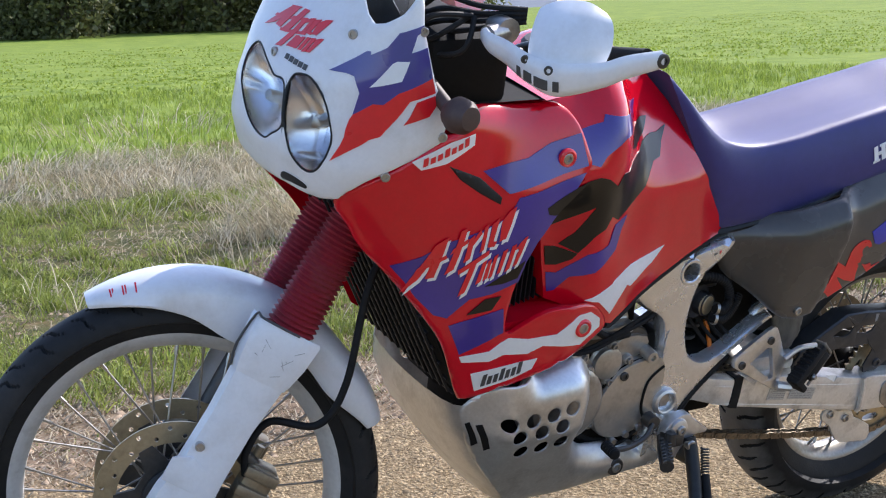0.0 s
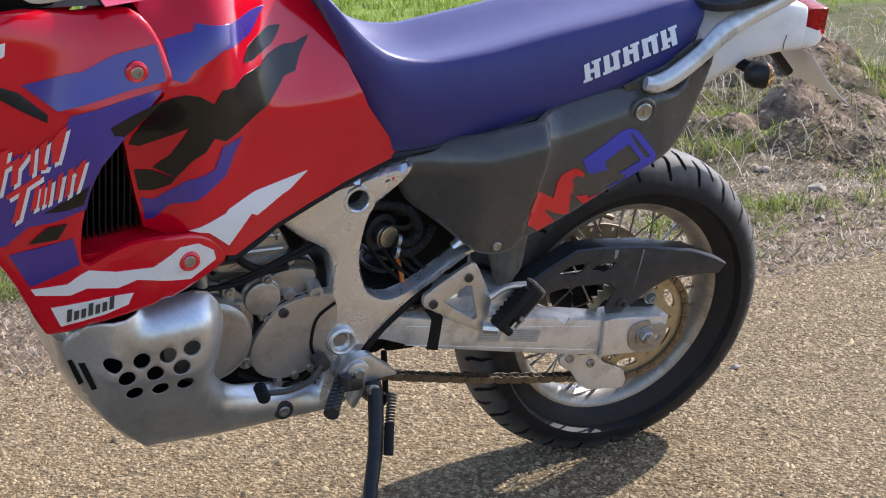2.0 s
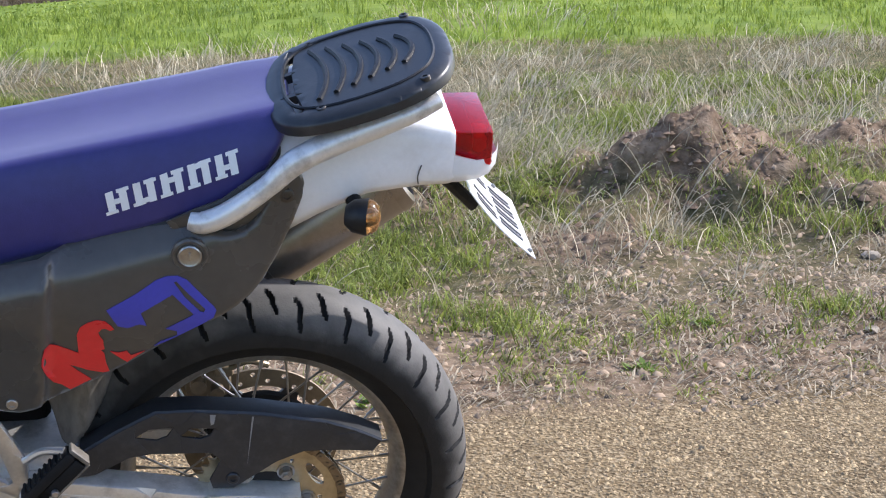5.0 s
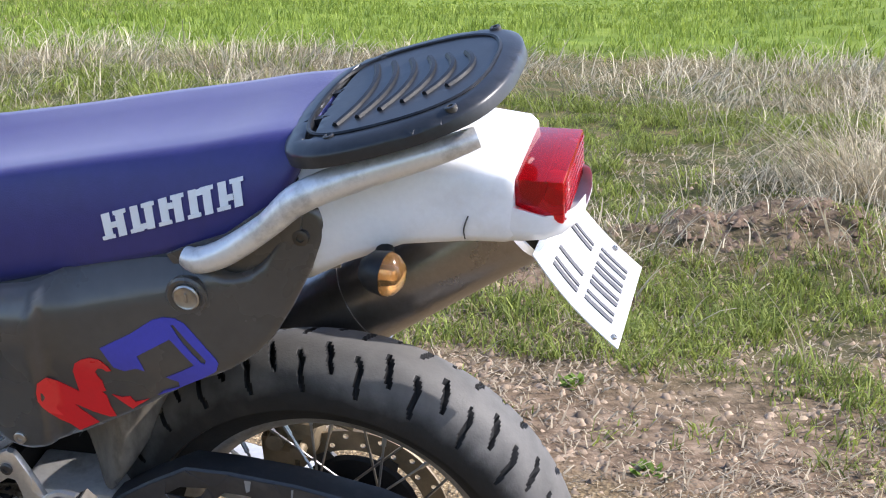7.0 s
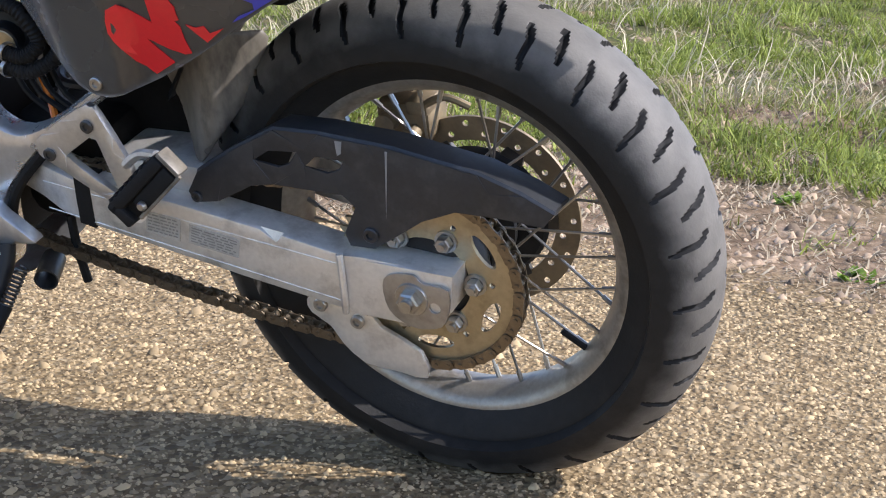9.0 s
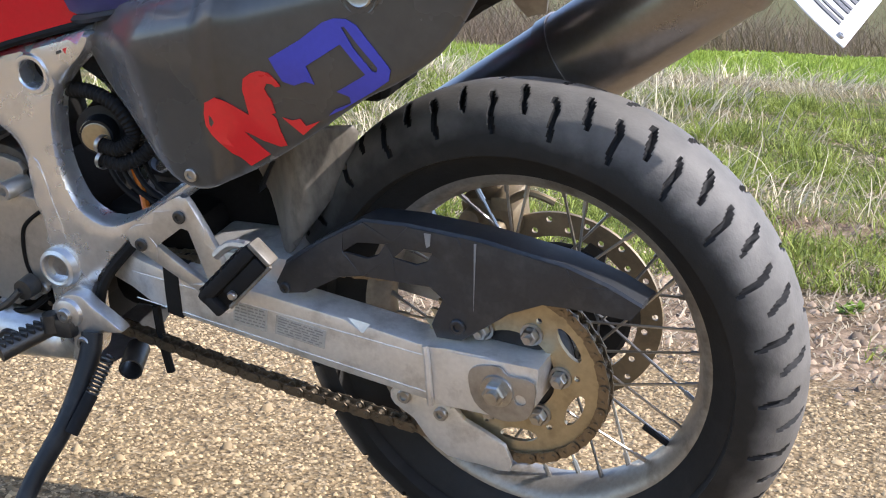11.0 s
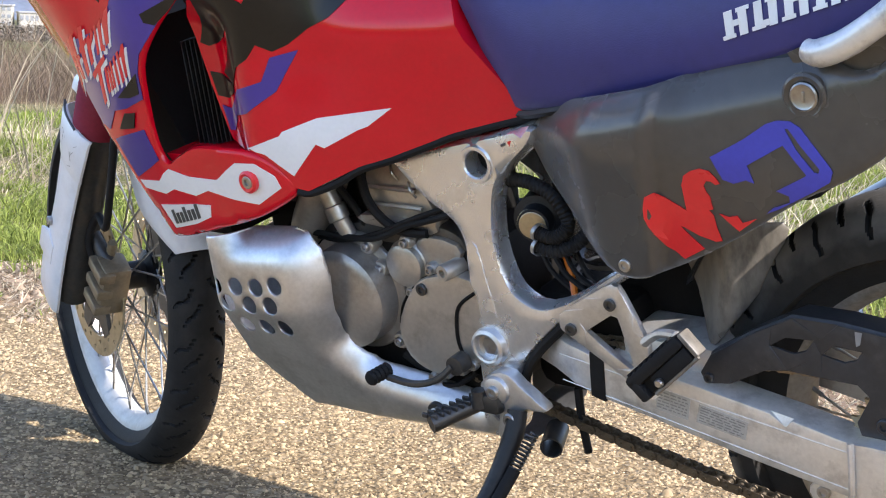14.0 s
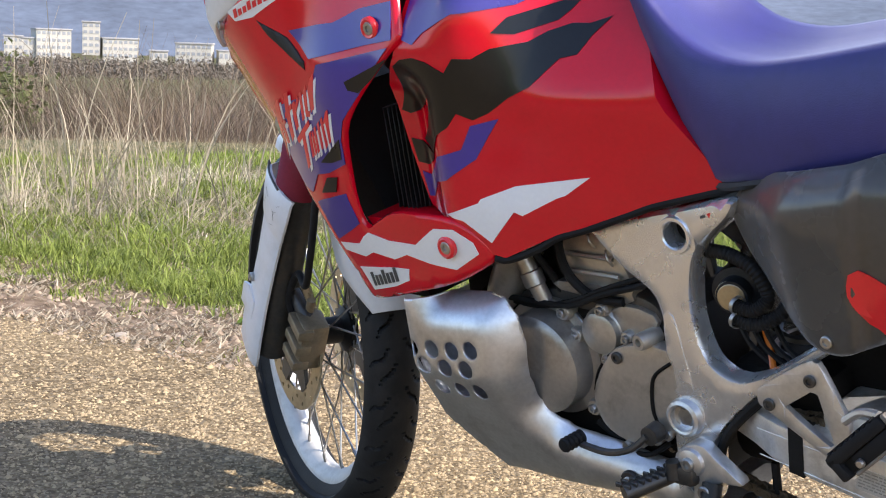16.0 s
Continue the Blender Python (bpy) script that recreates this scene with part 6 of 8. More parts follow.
for i in range(6):
    x0 = 0.066 - i * 0.026
    w = 0.092 - 0.008 * i
    part("rack_rib", tube([RM @ Vector((x0 - 0.018 * (1 - (t / w) ** 2) + 0.01, 0.0125, t)) for t in np.linspace(-w, w, 9)], 0.0042, 6, 0), BLACKPL, rack)
part("rack_rim", tube([RM @ Vector((0.012 + (x - 0.0) * 0.80 - 0.012, 0.012, z * 0.78)) for x, z in RO + RO[:1]], 0.0028, 6, 0), BLACKPL, rack)
for x, z in ((0.075, -0.12), (-0.075, -0.122), (0.075, 0.12), (-0.075, 0.122)):
    bolt(RM @ Vector((x, 0.010, z)), RM.to_3x3() @ Vector((0, 1, 0)), 0.007, 0.004, DARKST, rack)
# turn signals
for s in (1, -1):
    c = Vector((-0.136, NY + s * 0.142, 0.850))
    ts = part("turn_signal", lathe([(0, -0.030), (0.014, -0.029), (0.023, -0.018), (0.026, 0.0), (0.026, 0.003)], c, (-1, s * 0.25, 0), 24), BLACKPL, bike, "black turn signal with an amber lens")
    part("signal_lens", lathe([(0.0255, 0.002), (0.023, 0.010), (0.016, 0.017), (0, 0.020)], c, (-1, s * 0.25, 0), 24), AMBER, ts, "amber lens")
    part("signal_core", lathe([(0.022, 0.000), (0.014, -0.004), (0.006, -0.006), (0.005, 0.006), (0, 0.008)], c, (-1, s * 0.25, 0), 20), MIRRORM, ts)
    part("signal_stalk", tube([c, c - Vector((-0.015, s * 0.05, -0.004)), c - Vector((-0.02, s * 0.085, -0.006))], 0.011, 10, 3), RUBBER, ts)

# silencer on the far side
ea, eb = Vector((0.30, -0.135, 0.425)), Vector((-0.205, -0.165, 0.752))
ed = (eb - ea).normalized()
ex = part("silencer", lathe([(0.03, 0.0), (0.05, 0.02), (0.062, 0.06), (0.064, 0.10), (0.064, 0.595), (0.060, 0.61), (0.052, 0.615), (0.045, 0.61), (0.0, 0.605)], ea, ed, 40), EXH, bike, "stained stainless steel silencer")
part("silencer_rim", lathe([(0.050, 0.622), (0.061, 0.618), (0.0655, 0.605), (0.0655, 0.598), (0.055, 0.61)], ea, ed, 40, closed=True), EXH, ex)
part("silencer_outlet", lathe([(0.016, 0.65), (0.019, 0.65), (0.019, 0.60), (0.016, 0.60)], ea, ed, 20, closed=True), DARKST, ex)
part("silencer_bracket", field([(0.03, 0.80), (0.058, 0.79), (0.052, 0.72), (0.03, 0.695), (0.005, 0.70), (0.0, 0.73), (0.015, 0.76)], 0.10, 0.004, 0.001, 0.03, sign=-1), ENG, ex, "stamped steel silencer bracket")
part("silencer_strap", lathe([(0.0645, -0.01), (0.0665, -0.01), (0.0665, 0.01), (0.0645, 0.01)], ea + ed * 0.36, ed, 40, closed=True), EXH, ex)
part("exhaust_pipe", tube([(0.95, -0.10, 0.36), (0.75, -0.13, 0.31), (0.55, -0.14, 0.34), (0.40, -0.135, 0.42), tuple(ea)], 0.022, 14, 6), EXH, bike)

# ---- front end, built straight and then steered ----
def leg(L, y=0.0, u=0.0):
    return AXF + S_AX * L + U_AX * u + Vector((0, y, 0))


for s in (1, -1):
    fk = part("fork_leg", tube([leg(-0.015, s * 0.108, -0.012), leg(0.36, s * 0.108, -0.012)], 0.030, 20, 0), DARKST, bike, "dark lower fork leg", STEER)
    part("fork_tube", tube([leg(0.36, s * 0.108, -0.012), leg(0.84, s * 0.108, -0.012)], 0.0215, 18, 0), DARKST, fk, "", STEER)
    prof = []
    for i in range(67):
        t = i / 66
        prof.append((0.0355 + (0.0035 if i % 2 else -0.0035) + 0.003 * (1 - t), 0.345 + 0.30 * t))
    part("fork_gaiter", lathe([(0.028, 0.345)] + prof + [(0.02, 0.65)], leg(0, s * 0.108, -0.012), S_AX, 32), REDRUB, fk, "ribbed red rubber fork gaiter", STEER, sharp=70)
    # white guard: collar above, shell below
    def shell(rows, n=14):
        rings_ = []
        for L, u0, u1, w, dp in rows:
            out_ = []
            for t, k in [(i / n, 0.0) for i in range(n + 1)] + [(1 - i / n, 0.004) for i in range(n + 1)]:
                e = abs(2 * t - 1)
                out_.append(leg(L, s * (0.108 + w - dp * e ** 3 - (0.02 if t > 0.93 else 0) - k), u0 + (u1 - u0) * t))
            rings_.append(out_)
        return loft(rings_)
    col = part("fork_guard", shell([(0.262, -0.048, 0.046, 0.040, 0.007), (0.275, -0.052, 0.050, 0.043, 0.008), (0.310, -0.060, 0.056, 0.046, 0.010), (0.352, -0.064, 0.058, 0.047, 0.012), (0.358, -0.062, 0.056, 0.043, 0.012)]), WHITE, fk, "scuffed white fork guard", STEER, sharp=50)
    part("guard_shell", shell([(-0.050, -0.020, 0.040, 0.034, 0.006), (-0.02, -0.034, 0.060, 0.042, 0.008), (0.03, -0.036, 0.058, 0.044, 0.008), (0.09, -0.034, 0.048, 0.042, 0.007), (0.18, -0.036, 0.044, 0.040, 0.007), (0.268, -0.046, 0.046, 0.040, 0.007)]), WHITE, col, "", STEER, sharp=50)
    part("guard_seam", tube([leg(0.358, s * (0.108 + 0.045 - 0.012 * abs(2 * t - 1) ** 3), -0.066 + 0.122 * t) for t in (0.35, 0.5, 0.65, 0.8, 0.92, 0.99)] + [leg(0.30, s * 0.128, 0.057), leg(0.262, s * 0.126, 0.048)], 0.0022, 6, 3), INK, col, "dark seam along the guard", STEER)
    part("guard_tab", field([(-0.03, 0.02), (0.03, 0.02), (0.03, 0.06), (0.0, 0.075), (-0.03, 0.06)], 0.003, 0.006, 0.001, 0.02), WHITE, col, "", STEER @ Matrix.Translation(leg(0.03, s * 0.15, 0.03)) @ Matrix.Rotation(RAKE * -1, 4, "Y"))
    bolt(STEER @ leg(0.125, s * 0.150, 0.03), STEER.to_3x3() @ Vector((0, s, 0)), 0.008, 0.005, STEEL, col)
    rs_ = random.Random(5)
    for k in range(9 if s > 0 else 0):
        L0, a0, dl, da = rs_.uniform(0.285, 0.34), rs_.uniform(-0.1, 1.0), rs_.uniform(-0.018, 0.018), rs_.uniform(-0.35, 0.35)
        pts_ = [leg(L0 + dl * t, 0.108 + 0.0466 - 0.003 * abs(L0 - 0.31) / 0.04, -0.035 + 0.06 * a0 + 0.05 * da * t) for t in (0, 0.5, 1)]
        part("scuff_line", tube(pts_, 0.0004, 4, 3), FADED, col, "", STEER)
    cal = part("brake_caliper", join(box(0, 0, 0, 0.055, 0.052, 0.10, 0.010), box(0.0, s * 0.02, 0.035, 0.06, 0.03, 0.02, 0.004), box(0, s * 0.02, 0.0, 0.06, 0.03, 0.02, 0.004), box(0, s * 0.02, -0.035, 0.06, 0.03, 0.02, 0.004), rod((0.02, 0, 0.05), (0.02, 0, 0.075), 0.008)), BRONZE, fk, "bronze front brake caliper", STEER @ Matrix.Translation(leg(0.075, s * 0.078, -0.095)) @ Matrix.Rotation(-RAKE, 4, "Y"))
    part("caliper_bracket", rod(leg(0.14, s * 0.10, -0.02), leg(0.11, s * 0.08, -0.09), 0.014), DARKST, cal, "", STEER)
# front mudguard hugging the tyre
fr_rows = []
for d in np.linspace(66, 161, 30):
    a = radians(d)
    t = (d - 66) / 95
    R0 = 0.368 + 0.014 * math.sin(math.pi * min(1, t * 1.3))
    nose_, heel = max(0, (0.24 - t) / 0.24), max(0, (t - 0.80) / 0.20)
    W = 0.070 * (1 - 0.55 * nose_ ** 2.2) * (1 - 0.45 * heel ** 2)
    sk = 0.040 + 0.050 * math.exp(-((t - 0.45) / 0.17) ** 2) + 0.020 * math.exp(-((t - 0.85) / 0.2) ** 2)
    sk = sk * (1 - 0.72 * nose_ ** 1.4) * (1 - 0.60 * heel ** 1.5)
    R0 -= 0.006 * heel ** 3
    fr_rows.append((a, R0, W, sk))


def mud_pt(a, R0, w, dr):
    return Vector((FWC[0] + (R0 + dr) * math.cos(a), w, FWC[2] + (R0 + dr) * math.sin(a)))


rings = []
for a, R0, W, sk in fr_rows:
    half = [(0, 0.006), (0.4, 0.004), (0.75, -0.002), (0.93, -min(0.012, sk * 0.4)), (1.0, -min(0.024, sk * 0.75)), (1.04, -sk)]
    outer = [mud_pt(a, R0, W * s, dr) for s, dr in reversed(half)] + [mud_pt(a, R0, -W * s, dr) for s, dr in half[1:]]
    inner = [mud_pt(a, R0, -W * s * 0.95, dr - 0.004) for s, dr in reversed(half)] + [mud_pt(a, R0, W * s * 0.95, dr - 0.004) for s, dr in half[1:]]
    rings.append(outer + inner)
mg = part("front_mudguard", loft(rings), WHITE, bike, "white plastic front mudguard with a red print", STEER, sharp=50)
for k in range(5):
    a, R0, W, sk = fr_rows[2 + (k // 2)]
    a += 0.012 * (k % 2)
    part("print_bar", loft([[mud_pt(a + o, R0, W * q, dr) for q, dr in ((0.72, 0.0016), (0.95, -0.0085 - 0.3 * max(0, sk - 0.02)))] for o in (0.0, 0.007)], cap=False, closed=False), REDDEC, mg, "", STEER)
part("fork_brace", box(*(leg(0.34, 0, -0.01)), 0.05, 0.19, 0.03, 0.01), WHITE, bike, "", STEER)
# cables on the fork
part("brake_hose", tube([STEER @ leg(0.66, 0.10, -0.10), STEER @ leg(0.50, 0.115, -0.085), STEER @ leg(0.32, 0.125, -0.135), STEER @ leg(0.235, 0.12, -0.13), STEER @ leg(0.20, 0.105, -0.06), STEER @ leg(0.14, 0.11, -0.05), STEER @ leg(0.10, 0.10, -0.07)], 0.0065, 10, 10), RUBBER, bike, "black front brake hose")

# ---- handlebar ----
yoke = part("fork_yoke", join(box(*leg(0.80, 0, -0.02), 0.09, 0.26, 0.03, 0.012), box(*leg(0.64, 0, -0.02), 0.08, 0.26, 0.035, 0.012), rod(leg(0.62, 0, -0.055), leg(0.82, 0, -0.055), 0.025)), DARKST, bike, "dark steel fork yokes", STEER)
HB = leg(0.86, 0, -0.075)
END = Vector((1.058, 0.448, 1.191))
inv = STEER.inverted()
e0 = inv @ END
barp = [HB, HB + Vector((0, 0.08, 0)), HB + (e0 - HB) * 0.42 + Vector((0.02, 0, 0.025)), HB + (e0 - HB) * 0.62 + Vector((0.012, 0, 0.014)), e0]
hb = part("handlebar", tube(barp, 0.011, 14, 8), DARKST, bike, "black handlebar turned to the right", STEER)
bar2 = [Vector((p.x, -p.y, p.z)) for p in barp]
part("bar_half", tube(bar2, 0.011, 14, 8), DARKST, hb, "", STEER)
for b in (barp, bar2):
    part("grip", tube([b[3] + (b[4] - b[3]) * t for t in (-0.1, 0.2, 0.6, 0.95)], 0.0165, 14, 3), RUBBER, hb, "black rubber grip", STEER)
    part("switch_block", tube([b[2] + (b[3] - b[2]) * t for t in (0.35, 0.75)], 0.024, 12, 2), BLACKPL, hb, "", STEER)
    part("lever", tube([b[2] + (b[3] - b[2]) * 0.5 + Vector((0.04, 0, 0)), b[3] + Vector((0.065, 0, -0.005)), b[4] + Vector((0.07, 0, -0.01)) + (b[3] - b[4]) * 0.15], 0.0055, 8, 5), DARKST, hb, "", STEER)
part("instrument_panel", box(1.33, 0.0, 1.17, 0.10, 0.22, 0.10, 0.02), BLACKPL, bike, "black instrument cluster", Matrix.Translation((1.33, 0, 1.17)) @ Matrix.Rotation(radians(35), 4, "Y") @ Matrix.Translation((-1.33, 0, -1.17)))
for k, (dy, dx) in enumerate(((0.05, 0.0), (0.03, 0.02), (0.08, -0.02), (-0.05, 0.0), (0.06, 0.03))):
    part("cable", tube([(1.20, 0.17 + dy * 0.3, 1.19), (1.25 + dx, 0.13 + dy, 1.16 + dx), (1.27, 0.10, 1.10), (1.26, 0.08 + dy, 1.0)], 0.0045, 8, 8), RUBBER, bike)
# near-black sheet and block added for the shaded hollow between nose and tank
part("dash_tray", loft([[(x, y, z) for y, z in ((0.186, 1.048), (0.10, 1.035), (-0.10, 1.035), (-0.186, 1.048))] for x in (1.03, 1.15, 1.28)]), CAVSHADE, bike)
part("cockpit_shroud", box(1.185, 0.0, 1.095, 0.15, 0.36, 0.12, 0.02), CAVSHADE, bike, "near-black block filling the shaded gap between nose and tank")
for k in range(4):
    part("cable", tube([(1.25 - 0.01 * k, 0.08, 1.12 + 0.02 * k), (1.225, 0.14, 1.15 + 0.02 * k), (1.19, 0.19, 1.17 + 0.012 * k), (1.13, 0.23, 1.19 + 0.006 * k)], 0.0045, 8, 8), RUBBER, bike)
# hand guards: an arm from the bar's end forward and in, with a bowed shield above it

UP = [(1.205, 0.235, 1.186), (1.219, 0.270, 1.188), (1.216, 0.310, 1.188), (1.214, 0.370, 1.184), (1.199, 0.415, 1.184), (1.145, 0.440, 1.189), (1.105, 0.450, 1.201), (1.050, 0.457, 1.208)]
LO = [(1.200, 0.235, 1.160), (1.211, 0.270, 1.156), (1.205, 0.310, 1.148), (1.206, 0.370, 1.138), (1.191, 0.415, 1.134), (1.138, 0.440, 1.150), (1.098, 0.450, 1.166), (1.046, 0.457, 1.180)]
SH = [[(1.212, 0.362, 1.172), (1.208, 0.397, 1.174), (1.190, 0.418, 1.175), (1.157, 0.428, 1.178), (1.128, 0.434, 1.186)],
      [(1.205, 0.350, 1.195), (1.200, 0.385, 1.202), (1.180, 0.406, 1.206), (1.150, 0.420, 1.209), (1.116, 0.428, 1.210)],
      [(1.192, 0.338, 1.222), (1.183, 0.362, 1.232), (1.163, 0.382, 1.238), (1.137, 0.398, 1.240), (1.108, 0.412, 1.236)],
      [(1.176, 0.325, 1.238), (1.164, 0.338, 1.250), (1.145, 0.353, 1.256), (1.124, 0.372, 1.257), (1.108, 0.392, 1.247)]]
for s in (1, -1):
    fl = (lambda p: Vector(p)) if s > 0 else (lambda p: STEER @ (Matrix.Diagonal((1, -1, 1)) @ (inv @ Vector(p))))
    up_, lo_ = spline([fl(p) for p in UP], 7), spline([fl(p) for p in LO], 7)
    ring_ = []
    for i, (p, q) in enumerate(zip(up_, lo_)):
        k = min(i + 1, len(up_) - 1)
        tn = (up_[k] - up_[max(0, i - 1)]).normalized()
        nn = tn.cross((p - q).normalized())
        nn = nn if nn.y * s > 0 or nn.x > 0.5 else -nn
        ring_.append([q + (p - q) * t + nn * o for t, o in ((0.0, 0.0), (0.1, 0.006), (0.3, 0.009), (0.7, 0.009), (0.9, 0.006), (1.0, 0.0), (0.8, -0.005), (0.2, -0.005))])
    hg = part("hand_guard", loft(ring_), WHITE, bike, "white plastic hand guard with dark print", sharp=50)
    rows_s = [[fl(p) for p in r] for r in SH]
    cols_ = [spline(r, 5) for r in rows_s]
    grid_ = [spline([c[k] for c in cols_], 4) for k in range(len(cols_[0]))]
    sb = bmesh.new()
    vv = [[sb.verts.new(p) for p in r] for r in grid_]
    for r0, r1 in zip(vv, vv[1:]):
        for j in range(len(r0) - 1):
            sb.faces.new((r0[j], r0[j + 1], r1[j + 1], r1[j]))
    bmesh.ops.recalc_face_normals(sb, faces=sb.faces)
    bmesh.ops.solidify(sb, geom=list(sb.faces), thickness=0.003)
    part("wind_shield", sb, WHITE, hg, "bowed white shield")
    out_ = Vector((0.75, s * 0.65, 0.05))
    for c, r_ in (((1.050, 0.463, 1.194), 0.011), ((1.207, 0.410, 1.172), 0.007), ((1.219, 0.366, 1.176), 0.006)):
        bolt(fl(c), Vector((0, s, 0)) if r_ > 0.01 else out_, r_, 0.004, DARKST, hg)
    for k in range(7):
        t = 0.40 + 0.030 * k
        i0 = int(t * (len(up_) - 1))
        p, q = up_[i0], lo_[i0]
        tn = (up_[i0 + 1] - up_[i0 - 1]).normalized()
        nn = tn.cross((p - q).normalized())
        nn = nn if nn.y * s > 0 or nn.x > 0.5 else -nn
        c = q + (p - q) * 0.36 + nn * 0.0098
        w_, h_ = tn * 0.0045, (p - q).normalized() * 0.0075
        pb_ = bmesh.new()
        fr_v = [pb_.verts.new(c + w_ * i + h_ * j + nn * o) for o in (0.0004, -0.001) for i, j in ((-1, -1), (1, -1), (1, 1), (-1, 1))]
        pb_.faces.new(fr_v[:4])
        pb_.faces.new(fr_v[:3:-1])
        for m_ in range(4):
            pb_.faces.new((fr_v[m_], fr_v[(m_ + 1) % 4], fr_v[4 + (m_ + 1) % 4], fr_v[4 + m_]))
        part("print_bar", pb_, INK, hg)
    # bar clamp and knuckle behind the guard
    part("guard_clamp", join(rod(fl((1.20, 0.235, 1.172)), fl((1.165, 0.225, 1.175)), 0.016), lathe([(0, 0.02), (0.02, 0.018), (0.02, -0.018), (0, -0.02)], fl((1.165, 0.22, 1.178)), (0, 1, 0), 16)), STEEL, hg, "metal clamp of the hand guard")

# ---- decals on the nose ----
nose_decal("navy_decal", [(0.39, 1.106), (0.585, 1.144), (0.61, 1.144), (0.61, 1.139), (0.71, 1.152), (0.79, 1.174), (0.985, 1.184), (0.985, 1.177), (0.925, 1.170), (0.875, 1.146), (0.985, 1.152), (0.985, 1.108), (0.79, 1.088), (0.71, 1.07), (0.66, 1.07), (0.565, 1.05), (0.585, 1.084), (0.54, 1.106), (0.49, 1.108)], NAVY)
nose_decal("white_gap", [(0.635, 1.094), (0.75, 1.13), (0.78, 1.134), (0.86, 1.134), (0.81, 1.106), (0.695, 1.098)], WHITEDEC, 0.0030)
nose_decal("red_decal", [(0.565, 1.05), (0.66, 1.07), (0.71, 1.07), (0.79, 1.088), (0.985, 1.108), (0.98, 1.086), (0.845, 1.076), (0.775, 1.05), (0.71, 1.022), (0.66, 1.016), (0.53, 0.976), (0.555, 1.042)], REDDEC)
nose_decal("red_decal", [(0.81, 1.04), (0.88, 1.074), (0.975, 1.082), (0.965, 1.066), (0.925, 1.052)], REDDEC)
for org, du, dv, rows__ in (((-0.13, 1.130), (0.37, 0.012), (0.04, 0.034), ROW1), ((-0.01, 1.110), (0.27, 0.008), (0.03, 0.028), ROW2)):
    for pts_ in rows__:
        ma_, mb_ = sum(p[0] for p in pts_) / len(pts_), sum(p[1] for p in pts_) / len(pts_)
        pts_ = [(ma_ + (p[0] - ma_) * 1.55, mb_ + (p[1] - mb_) * 1.12) for p in pts_]
        nose_decal("mark_stroke", [(org[0] + du[0] * a + dv[0] * b, org[1] + du[1] * a + dv[1] * b) for a, b in pts_], REDDEC)
for i in range(5):
    a0_ = 0.10 + i * 0.034
    z0_ = 1.098 - i * 0.0008
    nose_decal("mark_bar", [(a0_, z0_), (a0_ + 0.024, z0_), (a0_ + 0.024, z0_ + 0.008), (a0_, z0_ + 0.008)], INK)

# ---- ground: one sheet of gravel road, verge and field to the horizon ----
EDGE = [(-60, -1.9), (-6, -1.6), (-1.8, -1.17), (-0.8, -1.02), (0.0, -1.08), (0.5, -1.16), (1.4, -1.12), (2.1, -0.98), (2.55, -0.72), (3.2, -0.52), (6.0, 0.10), (20, 2.6), (80, 12)]
MOUNDS = [(-1.6, -3.5, 0.27, 0.40), (-1.95, -3.3, 0.20, 0.30), (-2.45, -2.75, 0.30, 0.42), (-2.7, -4.0, 0.20, 0.5), (-0.20, -3.30, 0.14, 0.22), (-0.62, -3.35, 0.16, 0.3), (-3.5, -3.9, 0.34, 0.5), (-2.1, -3.6, 0.10, 0.3), (-1.2, -2.7, 0.05, 0.3), (0.2, -2.6, 0.05, 0.3), (-3.0, -3.0, 0.16, 0.35)]


def road_d(x, y):
    """Distance into the verge from the road's edge (negative on the road)."""
    return lerp_tab(EDGE, x) - y + 0.10 * noise.noise(Vector((x * 1.3, y * 1.3, 0))) + 0.04 * noise.noise(Vector((x * 6, y * 6, 3)))


def crest(az):
    """Share of the drop behind the low crest ahead, by direction."""
    return sstep(-96, -80, az) * (1 - sstep(5, 25, az))


def land_z(x, y):
    r = math.hypot(x, y)
    d = road_d(x, y) if r < 60 else 5.0
    z = 0.004 * noise.noise(Vector((x * 2.2, y * 2.2, 1)))
    v = min(1.0, max(0.0, d / 0.6))
    if r < 60:
        z += v * (0.035 * noise.noise(Vector((x * 0.9, y * 0.9, 5))) + 0.018 * noise.noise(Vector((x * 4, y * 4, 7))) + 0.01)
        for mx, my, h, w in MOUNDS:
            q = ((x - mx) ** 2 + (y - my) ** 2) / (w * w)
            if q < 6:
                z += h * math.exp(-q) * (0.72 + 0.6 * noise.noise(Vector((x * 4, y * 4, 2))) + 0.22 * noise.noise(Vector((x * 11, y * 11, 4))))
    q = math.hypot(x + 0.65, y - 1.9)
    if q > 9.0:
        z -= (0.045 * min(15.0, q - 9.0) + min(3.4, 0.20 * max(0, q - 24.0))) * crest(math.degrees(math.atan2(y - 1.9, x + 0.65)))
    if y < 0:
        z -= 0.012 * max(0, r - 70)
        z += 0.0085 * max(0, min(r, 90) - 22) * sstep(-110, -130, math.degrees(math.atan2(y - 2.5, x - 2.5)))
    if x > 10:
        z -= 0.020 * max(0, x - 45) * (1 if x < 900 else 900 / x)
    return max(z, -34)


def axis(lo, hi, fine, far):
    v = list(np.arange(lo, hi + 1e-6, fine))
    s, a = fine, hi
    while a < far:
        s *= 1.22
        a += s
        v.append(a)
    s, a = fine, lo
    while a > -far:
        s *= 1.22
        a -= s
        v.insert(0, a)
    return v


gx, gy = axis(-4.2, 5.0, 0.045, 4600), axis(-5.2, 1.4, 0.045, 4600)
gv, gc = [], []
